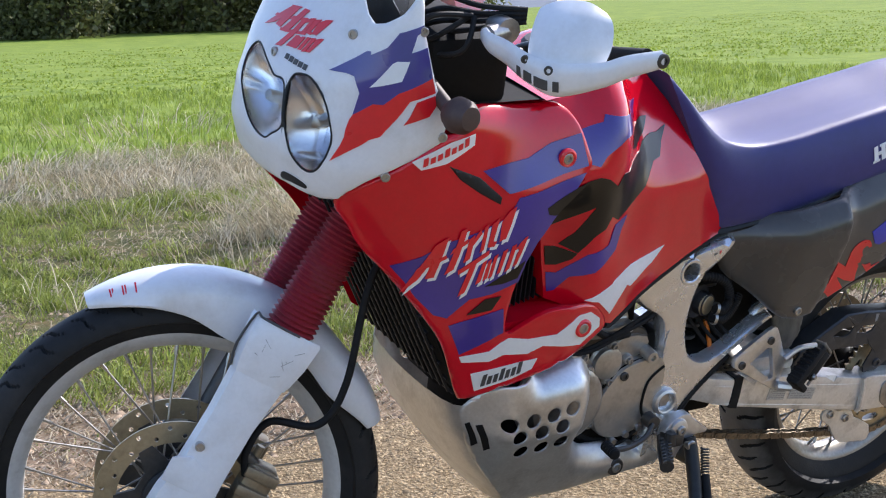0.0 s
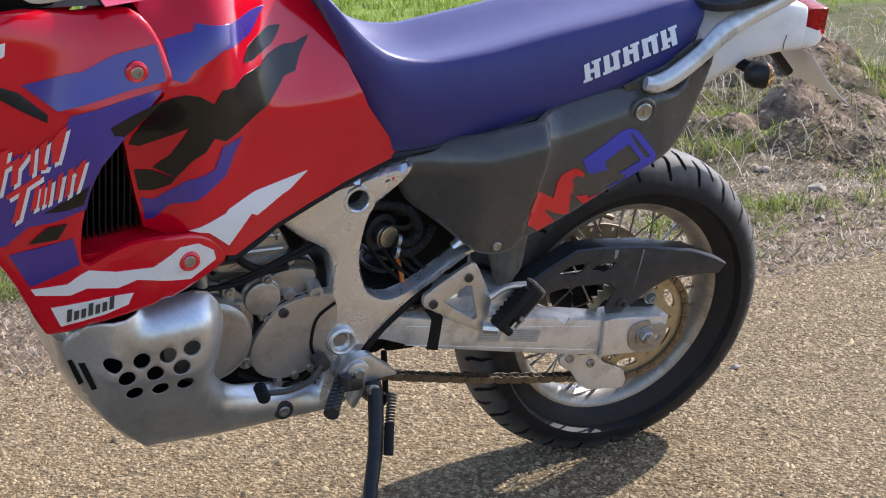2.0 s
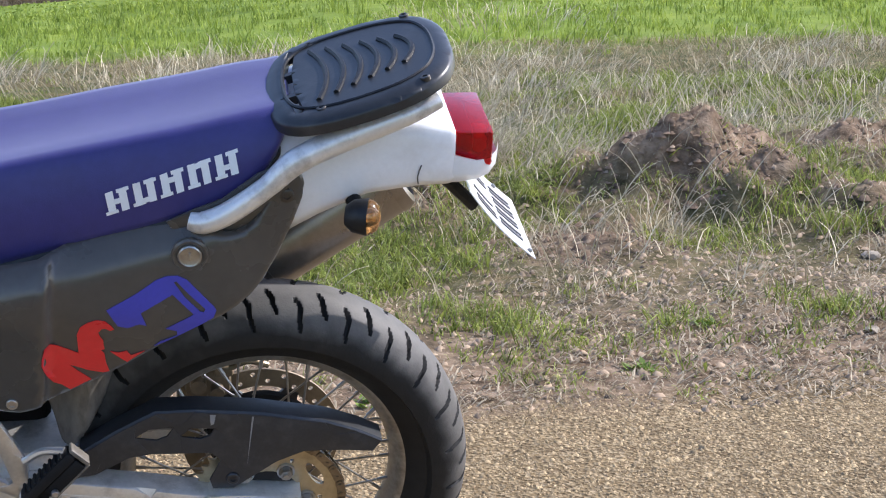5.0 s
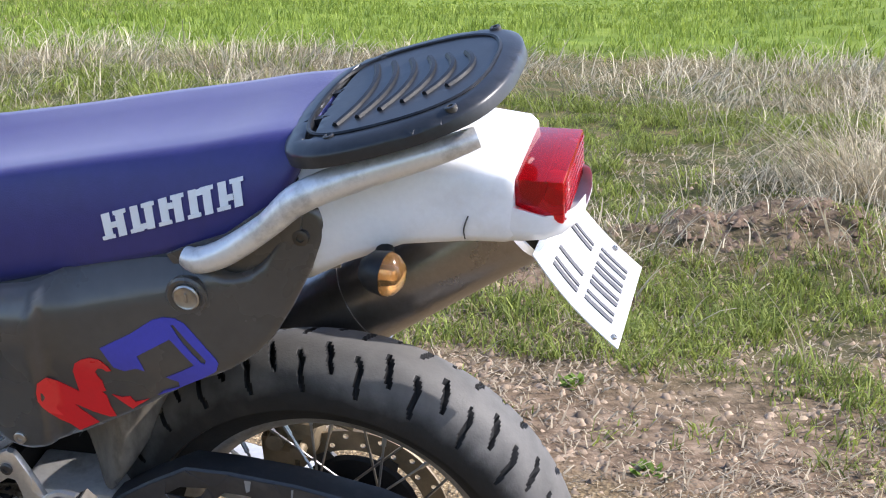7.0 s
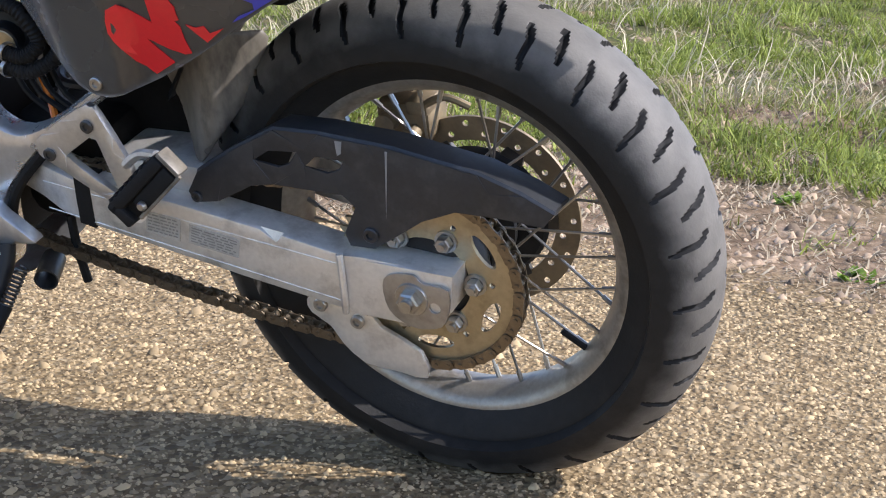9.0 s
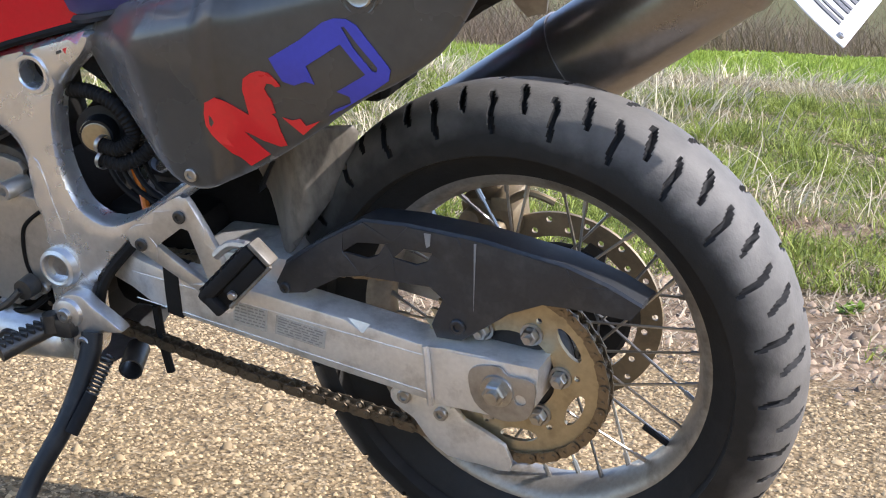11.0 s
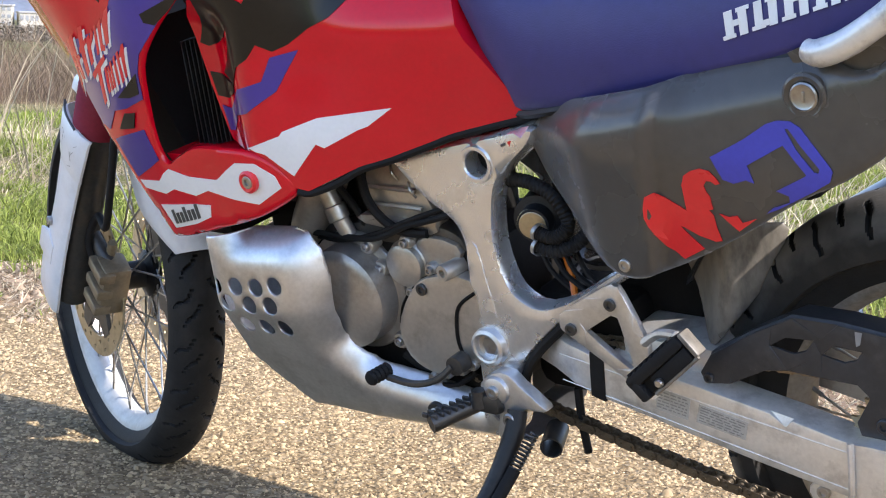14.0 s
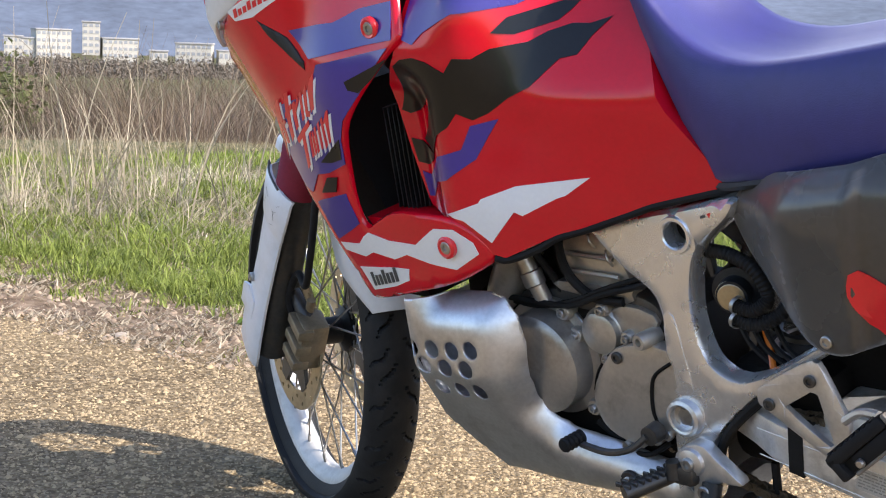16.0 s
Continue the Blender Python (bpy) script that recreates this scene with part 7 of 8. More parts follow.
for y in gy:
    for x in gx:
        gv.append((x, y, land_z(x, y)))
        d = road_d(x, y) if math.hypot(x, y) < 90 else 9
        if y > 2.8:
            d = max(d, y - 2.8 - 0.3 * noise.noise(Vector((x, y, 9))))
        road = 1 - sstep(-0.05, 0.22, d)
        fld = sstep(7.2, 9.0, d + 0.8 * noise.noise(Vector((x * 0.35, y * 0.35, 8)))) * (1 if x < 6 else max(0, 1 - (x - 6) / 6))
        dirt = sum(math.exp(-((x - mx) ** 2 + (y - my) ** 2) / (w * w * 0.8)) for mx, my, h, w in MOUNDS) + (1 - sstep(0.3, 1.7, d)) * 0.95
        gc.append((road, fld, min(1, dirt), 1))
nx_ = len(gx)
gf = [(j * nx_ + i, j * nx_ + i + 1, (j + 1) * nx_ + i + 1, (j + 1) * nx_ + i) for j in range(len(gy) - 1) for i in range(nx_ - 1)]
gme = bpy.data.meshes.new("ground")
gme.from_pydata(gv, [], gf)
ca_ = gme.color_attributes.new("cover", "FLOAT_COLOR", "POINT")
ca_.data.foreach_set("color", [c for q in gc for c in q])
gme.polygons.foreach_set("use_smooth", [True] * len(gf))


def ground_material():
    m = bpy.data.materials.new("gravel_verge_and_field")
    m.use_nodes = True
    N, L = m.node_tree.nodes, m.node_tree.links
    bs = N["Principled BSDF"]
    bs.inputs["Roughness"].default_value = 0.95
    bs.inputs["Specular IOR Level"].default_value = 0.15
    tc = N.new("ShaderNodeTexCoord")
    at = N.new("ShaderNodeVertexColor")
    at.layer_name = "cover"
    sep = N.new("ShaderNodeSeparateColor")
    L.new(at.outputs[0], sep.inputs[0])

    def tex(sc, det=5, rg=0.6):
        n = N.new("ShaderNodeTexNoise")
        n.inputs["Scale"].default_value, n.inputs["Detail"].default_value, n.inputs["Roughness"].default_value = sc, det, rg
        L.new(tc.outputs["Object"], n.inputs["Vector"])
        return n.outputs["Fac"]

    def ramp(f, stops):
        n = N.new("ShaderNodeValToRGB")
        e = n.color_ramp.elements
        while len(e) < len(stops):
            e.new(0.5)
        for k, (p, c) in zip(e, stops):
            k.position, k.color = p, (*c, 1)
        L.new(f, n.inputs[0])
        return n.outputs[0]

    def mix(f, a, b):
        n = N.new("ShaderNodeMix")
        n.data_type = "RGBA"
        if isinstance(f, float):
            n.inputs[0].default_value = f
        else:
            L.new(f, n.inputs[0])
        L.new(a, n.inputs[6])
        L.new(b, n.inputs[7])
        return n.outputs[2]

    vo = N.new("ShaderNodeTexVoronoi")
    vo.inputs["Scale"].default_value = 95
    L.new(tc.outputs["Object"], vo.inputs["Vector"])
    vs = N.new("ShaderNodeSeparateColor")
    L.new(vo.outputs["Color"], vs.inputs[0])
    peb = ramp(vs.outputs[0], [(0.0, (0.028, 0.019, 0.010)), (0.35, (0.12, 0.085, 0.042)), (0.75, (0.27, 0.20, 0.105)), (1.0, (0.50, 0.40, 0.25))])
    sand = ramp(tex(9), [(0.3, (0.12, 0.085, 0.043)), (0.7, (0.27, 0.195, 0.100))])
    road = mix(0.35, peb, sand)
    wide = ramp(tex(0.9, 3), [(0.35, (0.14, 0.096, 0.055)), (0.65, (0.29, 0.205, 0.112))])
    road = mix(0.30, road, wide)
    soil = ramp(tex(14), [(0.3, (0.060, 0.039, 0.024)), (0.5, (0.19, 0.130, 0.083)), (0.72, (0.36, 0.265, 0.180))])
    turf = ramp(tex(7, 8, 0.7), [(0.3, (0.035, 0.042, 0.012)), (0.5, (0.085, 0.085, 0.028)), (0.62, (0.17, 0.125, 0.06)), (0.75, (0.30, 0.22, 0.12))])
    crop = ramp(tex(1.4, 8, 0.75), [(0.3, (0.085, 0.135, 0.016)), (0.5, (0.165, 0.225, 0.028)), (0.75, (0.275, 0.32, 0.050))])
    c = mix(sep.outputs[2], turf, soil)
    c = mix(sep.outputs[1], c, crop)
    c = mix(sep.outputs[0], c, road)
    L.new(c, bs.inputs["Base Color"])
    b = N.new("ShaderNodeBump")
    b.inputs["Strength"].default_value, b.inputs["Distance"].default_value = 1.0, 0.006
    ad = N.new("ShaderNodeMath")
    ad.operation = "ADD"
    L.new(tex(60, 4), ad.inputs[1])
    mu = N.new("ShaderNodeMath")
    mu.operation = "MULTIPLY"
    L.new(vo.outputs["Distance"], mu.inputs[0])
    L.new(sep.outputs[0], mu.inputs[1])
    L.new(mu.outputs[0], ad.inputs[0])
    L.new(ad.outputs[0], b.inputs["Height"])
    L.new(b.outputs[0], bs.inputs["Normal"])
    return m


gme.materials.append(ground_material())
tagged(new("ground", gme), "pebbly gravel track with a rough grassy verge and green field", "ground", kind="structure")


GX, GY, GZ = np.array(gx), np.array(gy), np.array([v[2] for v in gv]).reshape(len(gy), len(gx))


def zg(x, y):
    """Height of the ground sheet at many points."""
    i = np.clip(np.searchsorted(GX, x) - 1, 0, len(GX) - 2)
    j = np.clip(np.searchsorted(GY, y) - 1, 0, len(GY) - 2)
    u, v = (x - GX[i]) / (GX[i + 1] - GX[i]), (y - GY[j]) / (GY[j + 1] - GY[j])
    return (GZ[j, i] * (1 - u) + GZ[j, i + 1] * u) * (1 - v) + (GZ[j + 1, i] * (1 - u) + GZ[j + 1, i + 1] * u) * v


def vn(x, y, s, seed):
    """Smooth value noise from 0 to 1 at many points."""
    tab = np.random.RandomState(seed).rand(256, 256)
    a, b = np.asarray(x) * s + 100.3, np.asarray(y) * s + 100.7
    i, j = np.floor(a).astype(int), np.floor(b).astype(int)
    u, v = a - i, b - j
    u, v = u * u * (3 - 2 * u), v * v * (3 - 2 * v)
    i0, i1, j0, j1 = i % 256, (i + 1) % 256, j % 256, (j + 1) % 256
    return (tab[i0, j0] * (1 - u) + tab[i1, j0] * u) * (1 - v) + (tab[i0, j1] * (1 - u) + tab[i1, j1] * u) * v


EDX, EDY = np.array([p[0] for p in EDGE]), np.array([p[1] for p in EDGE])


def rd(x, y):
    """Distance into the verge at many points."""
    return np.interp(x, EDX, EDY) - y + 0.14 * (vn(x, y, 1.6, 3) - 0.5) + 0.08 * (vn(x, y, 6, 4) - 0.5)


def ss(a, b, v):
    u = np.clip((v - a) / (b - a), 0, 1)
    return u * u * (3 - 2 * u)


def stuff(name, verts, faces, material, label, category):
    """Many small pieces in one mesh: points, and an array of corners for each number of corners."""
    me = bpy.data.meshes.new(name)
    verts = np.asarray(verts, dtype=np.float32).reshape(-1, 3)
    faces = [np.asarray(f, dtype=np.int32) for f in faces]
    me.vertices.add(len(verts))
    me.vertices.foreach_set("co", verts.ravel())
    me.loops.add(sum(f.size for f in faces))
    me.polygons.add(sum(len(f) for f in faces))
    me.loops.foreach_set("vertex_index", np.concatenate([f.ravel() for f in faces]))
    tot = np.concatenate([np.full(len(f), f.shape[1], dtype=np.int32) for f in faces])
    me.polygons.foreach_set("loop_start", np.concatenate([[0], np.cumsum(tot)[:-1]]).astype(np.int32))
    me.update(calc_edges=True)
    me.validate()
    me.materials.append(material)
    return tagged(new(name, me), label, category, kind="stuff")


STONE = np.array([(1, 0.2, 0), (0.2, 1, 0), (-0.9, 0.4, 0), (-0.5, -0.9, 0), (0.6, -0.8, 0), (0.35, 0.1, 1), (-0.35, -0.15, 0.9)])
STONE_F = np.array([(0, 1, 5), (1, 6, 5), (1, 2, 6), (2, 3, 6), (3, 4, 6), (4, 5, 6), (4, 0, 5)])


def pebbles(name, x, y, r, sink, material, label, category, seed):
    """Angular stones or crumbs lying on the ground."""
    g = np.random.RandomState(seed)
    n = len(x)
    a = g.uniform(0, 6.283, n)
    sx, sy, sz = r * g.uniform(0.8, 1.5, n), r * g.uniform(0.7, 1.1, n), r * g.uniform(0.5, 1.0, n)
    j = 1 + g.uniform(-0.22, 0.22, (n, 7))
    px, py, pz = STONE[:, 0] * sx[:, None] * j, STONE[:, 1] * sy[:, None] * j, STONE[:, 2] * sz[:, None] * j
    ca, sa = np.cos(a)[:, None], np.sin(a)[:, None]
    V = np.stack([x[:, None] + px * ca - py * sa, y[:, None] + px * sa + py * ca, (zg(x, y) - sink * r)[:, None] + pz], -1)
    F = STONE_F[None] + (np.arange(n) * 7)[:, None, None]
    return stuff(name, V, [F.reshape(-1, 3)], material, label, category)


# gravel lying loose on the track
rng = np.random.RandomState(4)
x, y = rng.uniform(-2.2, 4.2, 240000), rng.uniform(-1.45, 1.2, 240000)
d = rd(x, y)
keep = (d < 0.10) & (rng.rand(240000) < np.where(y < 0.55, 1.0, 0.55) * (0.45 + 0.55 * vn(x, y, 1.3, 8)) * (1 - 0.8 * ss(-0.05, 0.1, d)))
x, y = x[keep], y[keep]
r = 0.0018 + 0.0042 * rng.rand(len(x)) ** 2.2 + np.where(rng.rand(len(x)) < 0.025, 0.007 * rng.rand(len(x)), 0)
pebbles("gravel", x, y, r, 0.15, GRAVELST, "loose tan and grey gravel on the track", "gravel", 5)


def leafy(name, lo, hi, glow=0.38):
    """Thin leaves: part of the light goes through them; each blade has its own tint."""
    m = bpy.data.materials.new(name)
    m.use_nodes = True
    N, L = m.node_tree.nodes, m.node_tree.links
    bs = N["Principled BSDF"]
    bs.inputs["Roughness"].default_value, bs.inputs["Specular IOR Level"].default_value = 0.6, 0.25
    geo = N.new("ShaderNodeNewGeometry")
    tc = N.new("ShaderNodeTexCoord")
    nz = N.new("ShaderNodeTexNoise")
    nz.inputs["Scale"].default_value = 2.5
    L.new(tc.outputs["Object"], nz.inputs["Vector"])
    ad = N.new("ShaderNodeMath")
    ad.operation = "MULTIPLY_ADD"
    ad.inputs[1].default_value = 0.65
    L.new(geo.outputs["Random Per Island"], ad.inputs[0])
    sub = N.new("ShaderNodeMath")
    sub.operation = "MULTIPLY"
    sub.inputs[1].default_value = 0.4
    L.new(nz.outputs["Fac"], sub.inputs[0])
    L.new(sub.outputs[0], ad.inputs[2])
    cr = N.new("ShaderNodeValToRGB")
    cr.color_ramp.elements[0].color, cr.color_ramp.elements[1].color = (*lo, 1), (*hi, 1)
    L.new(ad.outputs[0], cr.inputs[0])
    L.new(cr.outputs[0], bs.inputs["Base Color"])
    tr = N.new("ShaderNodeBsdfTranslucent")
    L.new(cr.outputs[0], tr.inputs[0])
    mx = N.new("ShaderNodeMixShader")
    mx.inputs[0].default_value = glow
    L.new(bs.outputs[0], mx.inputs[1])
    L.new(tr.outputs[0], mx.inputs[2])
    L.new(mx.outputs[0], N["Material Output"].inputs[0])
    return m


GRASS = leafy("green_grass_blade", (0.020, 0.038, 0.004), (0.44, 0.50, 0.11))
CROP = leafy("young_crop_blade", (0.075, 0.125, 0.014), (0.42, 0.50, 0.09))
STRAW = leafy("dry_straw", (0.10, 0.075, 0.042), (0.86, 0.75, 0.53), 0.25)
HAY = leafy("grey_brown_hay", (0.10, 0.075, 0.045), (0.62, 0.52, 0.36), 0.2)
DULL = leafy("dead_brown_grass", (0.06, 0.042, 0.022), (0.60, 0.49, 0.28), 0.25)


def blades(name, places, material, label, category, seed):
    """Curved tapering blades: each place is x, y, height, width, lean."""
    g = np.random.RandomState(seed)
    x, y, h, w, ln = np.asarray(places, dtype=float).T
    n = len(x)
    z = zg(x, y) - 0.004
    a, b = g.uniform(0, 6.283, n), g.uniform(0, 6.283, n)
    dx, dy, lx, ly = np.cos(a) * w * 0.5, np.sin(a) * w * 0.5, np.cos(b) * h * ln, np.sin(b) * h * ln
    P = [(x - dx, y - dy, z), (x + dx, y + dy, z), (x + lx * 0.35 - dx * 0.8, y + ly * 0.35 - dy * 0.8, z + h * 0.55), (x + lx * 0.35 + dx * 0.8, y + ly * 0.35 + dy * 0.8, z + h * 0.55), (x + lx, y + ly, z + h * np.maximum(0.35, 1 - ln * 0.45))]
    V = np.stack([np.stack(p, -1) for p in P], 1)
    k = (np.arange(n) * 5)[:, None]
    return stuff(name, V, [k + np.array([[0, 1, 3, 2]]), k + np.array([[2, 3, 4]])], material, label, category)


def scatter(n, x0, x1, y0, y1, dens, seed, hgt, wid, ln):
    r = np.random.RandomState(seed)
    out = []
    tries = 0
    while len(out) < n and tries < n * 12:
        tries += 1
        x, y = r.uniform(x0, x1), r.uniform(y0, y1)
        p = dens(x, y)
        if r.rand() < p:
            out.append((x, y, r.uniform(*hgt) * (0.35 + 0.75 * p) * (0.55 + 0.9 * nz_(x, y, 1.7, 55)), r.uniform(*wid), r.uniform(*ln)))
    return out


def nz_(x, y, s, o):
    return 0.5 + 0.5 * noise.noise(Vector((x * s, y * s, o)))


def verge(x, y):
    d = road_d(x, y)
    if d < 0.02:
        return 0
    k = sstep(0.46, 0.58, nz_(x, y, 1.1, 11) * 0.6 + nz_(x, y, 3.3, 12) * 0.4)
    ramp_ = sstep(0.15, 1.0, d) * 0.85 + 0.15 * sstep(0.0, 0.2, d)
    m = max([math.exp(-((x - mx) ** 2 + (y - my) ** 2) / (w * w * 0.9)) for mx, my, h, w in MOUNDS])
    return (0.07 + 0.93 * k) * ramp_ * (1 - 0.93 * m)


def dryband(x, y):
    d = road_d(x, y)
    if d < 0.05:
        return 0
    return 0.08 + 0.75 * sstep(0.54, 0.68, nz_(x, y, 0.55, 21) * 0.55 + nz_(x, y, 1.9, 22) * 0.45) + (0.7 if 6.0 < d < 8.2 else 0)


def tufts(places, per, rad, seed):
    """Spreads every place into a tuft of blades."""
    g = np.random.RandomState(seed)
    P = np.asarray(places, dtype=float)
    P = np.repeat(P, g.randint(per // 2, per + 1, len(P)), axis=0)
    n = len(P)
    q, a = rad * np.sqrt(g.rand(n)), g.uniform(0, 6.283, n)
    return np.stack([P[:, 0] + q * np.cos(a), P[:, 1] + q * np.sin(a), P[:, 2] * g.uniform(0.45, 1.1, n), P[:, 3] * g.uniform(0.6, 1.2, n), P[:, 4] * g.uniform(0.4, 1.3, n)], 1)


blades("grass", tufts(scatter(9500, -4.6, 6.5, -7.2, -0.4, verge, 1, (0.035, 0.12), (0.0032, 0.0065), (0.5, 1.6)), 20, 0.055, 61), GRASS, "patchy fresh green verge grass", "grass", 31)
blades("dead_grass", tufts(scatter(8000, -5.5, 6.5, -9.5, -0.5, dryband, 2, (0.03, 0.09), (0.002, 0.0045), (0.9, 2.2)), 14, 0.09, 62), DULL, "matted brown dead grass", "grass", 32)
blades("grass", tufts(scatter(5600, -13, 12, -17, -6.2, lambda x, y: 0.5 + 0.5 * nz_(x, y, 0.5, 13) if road_d(x, y) > 7.8 else 0.30 * nz_(x, y, 0.8, 14), 3, (0.08, 0.15), (0.008, 0.015), (0.3, 0.9)), 14, 0.12, 63), CROP, "bright green young crop", "crop", 33)
blades("grass", tufts(scatter(4200, -34, 8, -36, -16, lambda x, y: 1.0 * min(1, 16 / -y), 4, (0.03, 0.07), (0.025, 0.05), (0.6, 1.4)), 12, 0.35, 64), leafy("far_crop_blade", (0.12, 0.19, 0.02), (0.40, 0.47, 0.08), 0.4), "bright green young crop further off", "crop", 34)
blades("grass", tufts(scatter(1700, 2.4, 11, -8, -0.2, lambda x, y: verge(x, y), 5, (0.06, 0.16), (0.004, 0.008), (0.3, 0.9)), 16, 0.08, 65), GRASS, "green grass along the track", "grass", 35)
blades("dead_grass", tufts(scatter(2600, 6.0, 22, -16, -0.5, lambda x, y: 0.9 if 7.0 < math.hypot(x + 0.65, y - 1.9) else 0.2, 6, (0.05, 0.13), (0.003, 0.007), (0.6, 1.6)), 14, 0.16, 66), DULL, "pale dead grass beside the track ahead", "grass", 36)


def straws(name, clumps, material, label, seed, category="dry grass", thick=1.0, seg=5):
    """Clumps of long bent stalks: x, y, radius, count, length, upright share."""
    g = np.random.RandomState(seed)
    C = np.asarray(clumps, dtype=float)
    C = np.repeat(C, C[:, 3].astype(int), axis=0)
    n = len(C)
    a, q = g.uniform(0, 6.283, n), C[:, 2] * np.sqrt(g.rand(n))
    x, y = C[:, 0] + q * np.cos(a), C[:, 1] + q * np.sin(a)
    z = zg(x, y) - 0.004
    b = a + g.uniform(-0.9, 0.9, n)
    l = C[:, 4] * g.uniform(0.4, 1.15, n)
    w = thick * g.uniform(0.0010, 0.0024, n) * (1 + 0.12 * np.hypot(x, y))
    lean = (1 - C[:, 5]) * g.uniform(0.5, 1.6, n)
    kink = g.uniform(-0.25, 0.25, n)
    sx, sy = -np.sin(b + 0.7) * w, np.cos(b + 0.7) * w
    V = []
    for i in range(seg + 1):
        t = i / seg
        hx = l * np.sin(np.minimum(1.5, lean) * t) * (0.5 + 0.5 * t)
        hz = l * t * np.cos(np.minimum(1.45, lean * 0.95) * t)
        bb = b + kink * t * t * 3
        px, py, pz = x + np.cos(bb) * hx, y + np.sin(bb) * hx, z + np.maximum(hz, 0.004)
        k = 1 - 0.7 * t
        V += [np.stack([px - sx * k, py - sy * k, pz], -1), np.stack([px + sx * k, py + sy * k, pz], -1)]
    V = np.stack(V, 1)
    F = np.array([(2 * i, 2 * i + 1, 2 * i + 3, 2 * i + 2) for i in range(seg)])[None] + (np.arange(n) * (2 * seg + 2))[:, None, None]
    return stuff(name, V, [F.reshape(-1, 4)], material, label, category)


DOME = (-0.95, -4.2)
cl = [(-0.8, -6.5, 0.5, 190, 0.24, 0.0), (0.2, -6.6, 0.5, 120, 0.22, 0.0), (-1.7, -6.5, 0.5, 190, 0.24, 0.0), (-0.85, -4.35, 0.38, 190, 0.26, 0.0), (-0.3, -4.15, 0.3, 60, 0.18, 0.0), (-1.35, -4.4, 0.3, 120, 0.26, 0.0), (3.9, -7.0, 0.6, 231, 0.27, 0.15), (2.8, -7.5, 0.6, 231, 0.27, 0.12), (0.5, -7.1, 0.9, 275, 0.22, 0.04), (-0.4, -8.1, 0.9, 275, 0.22, 0.04), (-3.6, -6.0, 0.8, 286, 0.26, 0.07), (-0.7, -8.3, 0.9, 220, 0.26, 0.07), (-2.4, -10.8, 1.0, 192, 0.26, 0.07), (-1.6, -7.8, 0.9, 220, 0.24, 0.06), (1.8, -8.0, 0.9, 192, 0.24, 0.06), (-2.6, -5.0, 0.6, 165, 0.24, 0.10)]
for i in range(24):
    cl.append((-9 + i * 0.9 + rng.uniform(-0.5, 0.5), -8.2 + rng.uniform(-0.9, 0.8), rng.uniform(0.3, 0.7), 60, 0.20, 0.0))
for i in range(50):
    cl.append((rng.uniform(-5, 5), rng.uniform(-7.2, -2.2), rng.uniform(0.12, 0.35), 45, 0.22, 0.12))
for k in range(3):
    cl.append((DOME[0] + 0.10 * k, DOME[1] - 0.06 * k, 0.24, 230, 0.46, 0.02))
straws("straw", cl, STRAW, "tangled pale straw along the field", 41)
rl = np.random.RandomState(77)
MX, MY, MW = (np.array([q[k] for q in MOUNDS]) for k in (0, 1, 3))


def spread(n, x0, x1, y0, y1, dens):
    """Random places kept by a share for each."""
    x, y = rl.uniform(x0, x1, n), rl.uniform(y0, y1, n)
    k = rl.rand(n) < dens(x, y, rd(x, y))
    return x[k], y[k]


x, y = spread(90000, -4.8, 5.5, -5.2, -0.4, lambda x, y, d: (d > 0.02) * np.where(d < 1.3, 0.95, 0.35) * (0.2 + 0.8 * ss(0.3, 0.6, vn(x, y, 2.3, 44))))
bank = spread(9000, -4.8, 5.5, -4.4, -1.0, lambda x, y, d: (d > 0.75) * (d < 2.6) * ss(0.42, 0.60, vn(x, y, 1.4, 51)) * (1 - np.exp(-(((x[:, None] - MX) ** 2 + (y[:, None] - MY) ** 2) / (MW * MW * 0.8))).max(1)))
nb = len(bank[0])
blades("grass", tufts(np.stack([bank[0], bank[1], rl.uniform(0.04, 0.11, nb), rl.uniform(0.003, 0.006, nb), rl.uniform(0.6, 1.7, nb)], 1), 20, 0.05, 67), GRASS, "fresh green grass on the low bank", "grass", 52)
straws("straw_litter", np.stack([x, y, 0.05 + 0 * x, 2 + 0 * x, rl.uniform(0.02, 0.065, len(x)), -0.7 + 0 * x], 1), HAY, "dead stalks strewn over the bare verge", 44, thick=1.25, seg=2)
x, y = spread(11000, -7.5, 8.0, -9.0, -1.6, lambda x, y, d: (d > 0.9) * (0.06 + 0.94 * ss(0.55, 0.75, vn(x, y, 0.9, 45))))
straws("straw", np.stack([x, y, 0.10 + 0 * x, 3 + 0 * x, rl.uniform(0.07, 0.26, len(x)), rl.uniform(-0.3, 0.5, len(x))], 1), STRAW, "loose bleached stalks lying through the grass", 45)
x, y = spread(90000, -4.6, 5.0, -4.6, -0.4, lambda x, y, d: (d > -0.02) * (1 - 0.85 * ss(0.8, 2.0, d)) * (0.25 + 0.75 * vn(x, y, 3.0, 46)))
pebbles("soil_crumbs", x, y, 0.0025 + 0.013 * rl.rand(len(x)) ** 2.6, 0.12, mat("dry_soil_crumb", (0.30, 0.220, 0.145), 0.95, var=0.75, island=0.8, scale=30), "crumbs of dry soil along the track's edge", "soil", 47)
ahead = []
for i in range(46):
    u, v = rng.uniform(8.0, 17.0), rng.uniform(-0.5, 0.9)
    ahead.append((u, -u * 0.62 + 1.4 + v * 2.4, 0.6, 12, rng.uniform(0.20, 0.50), 0.45))
for i in range(34):
    u, a = rng.uniform(6.6, 9.5), radians(rng.uniform(-39, -19))
    ahead.append((-0.65 + u * math.cos(a), 1.9 + u * math.sin(a), 0.6, 120, rng.uniform(0.18, 0.36), -0.15))
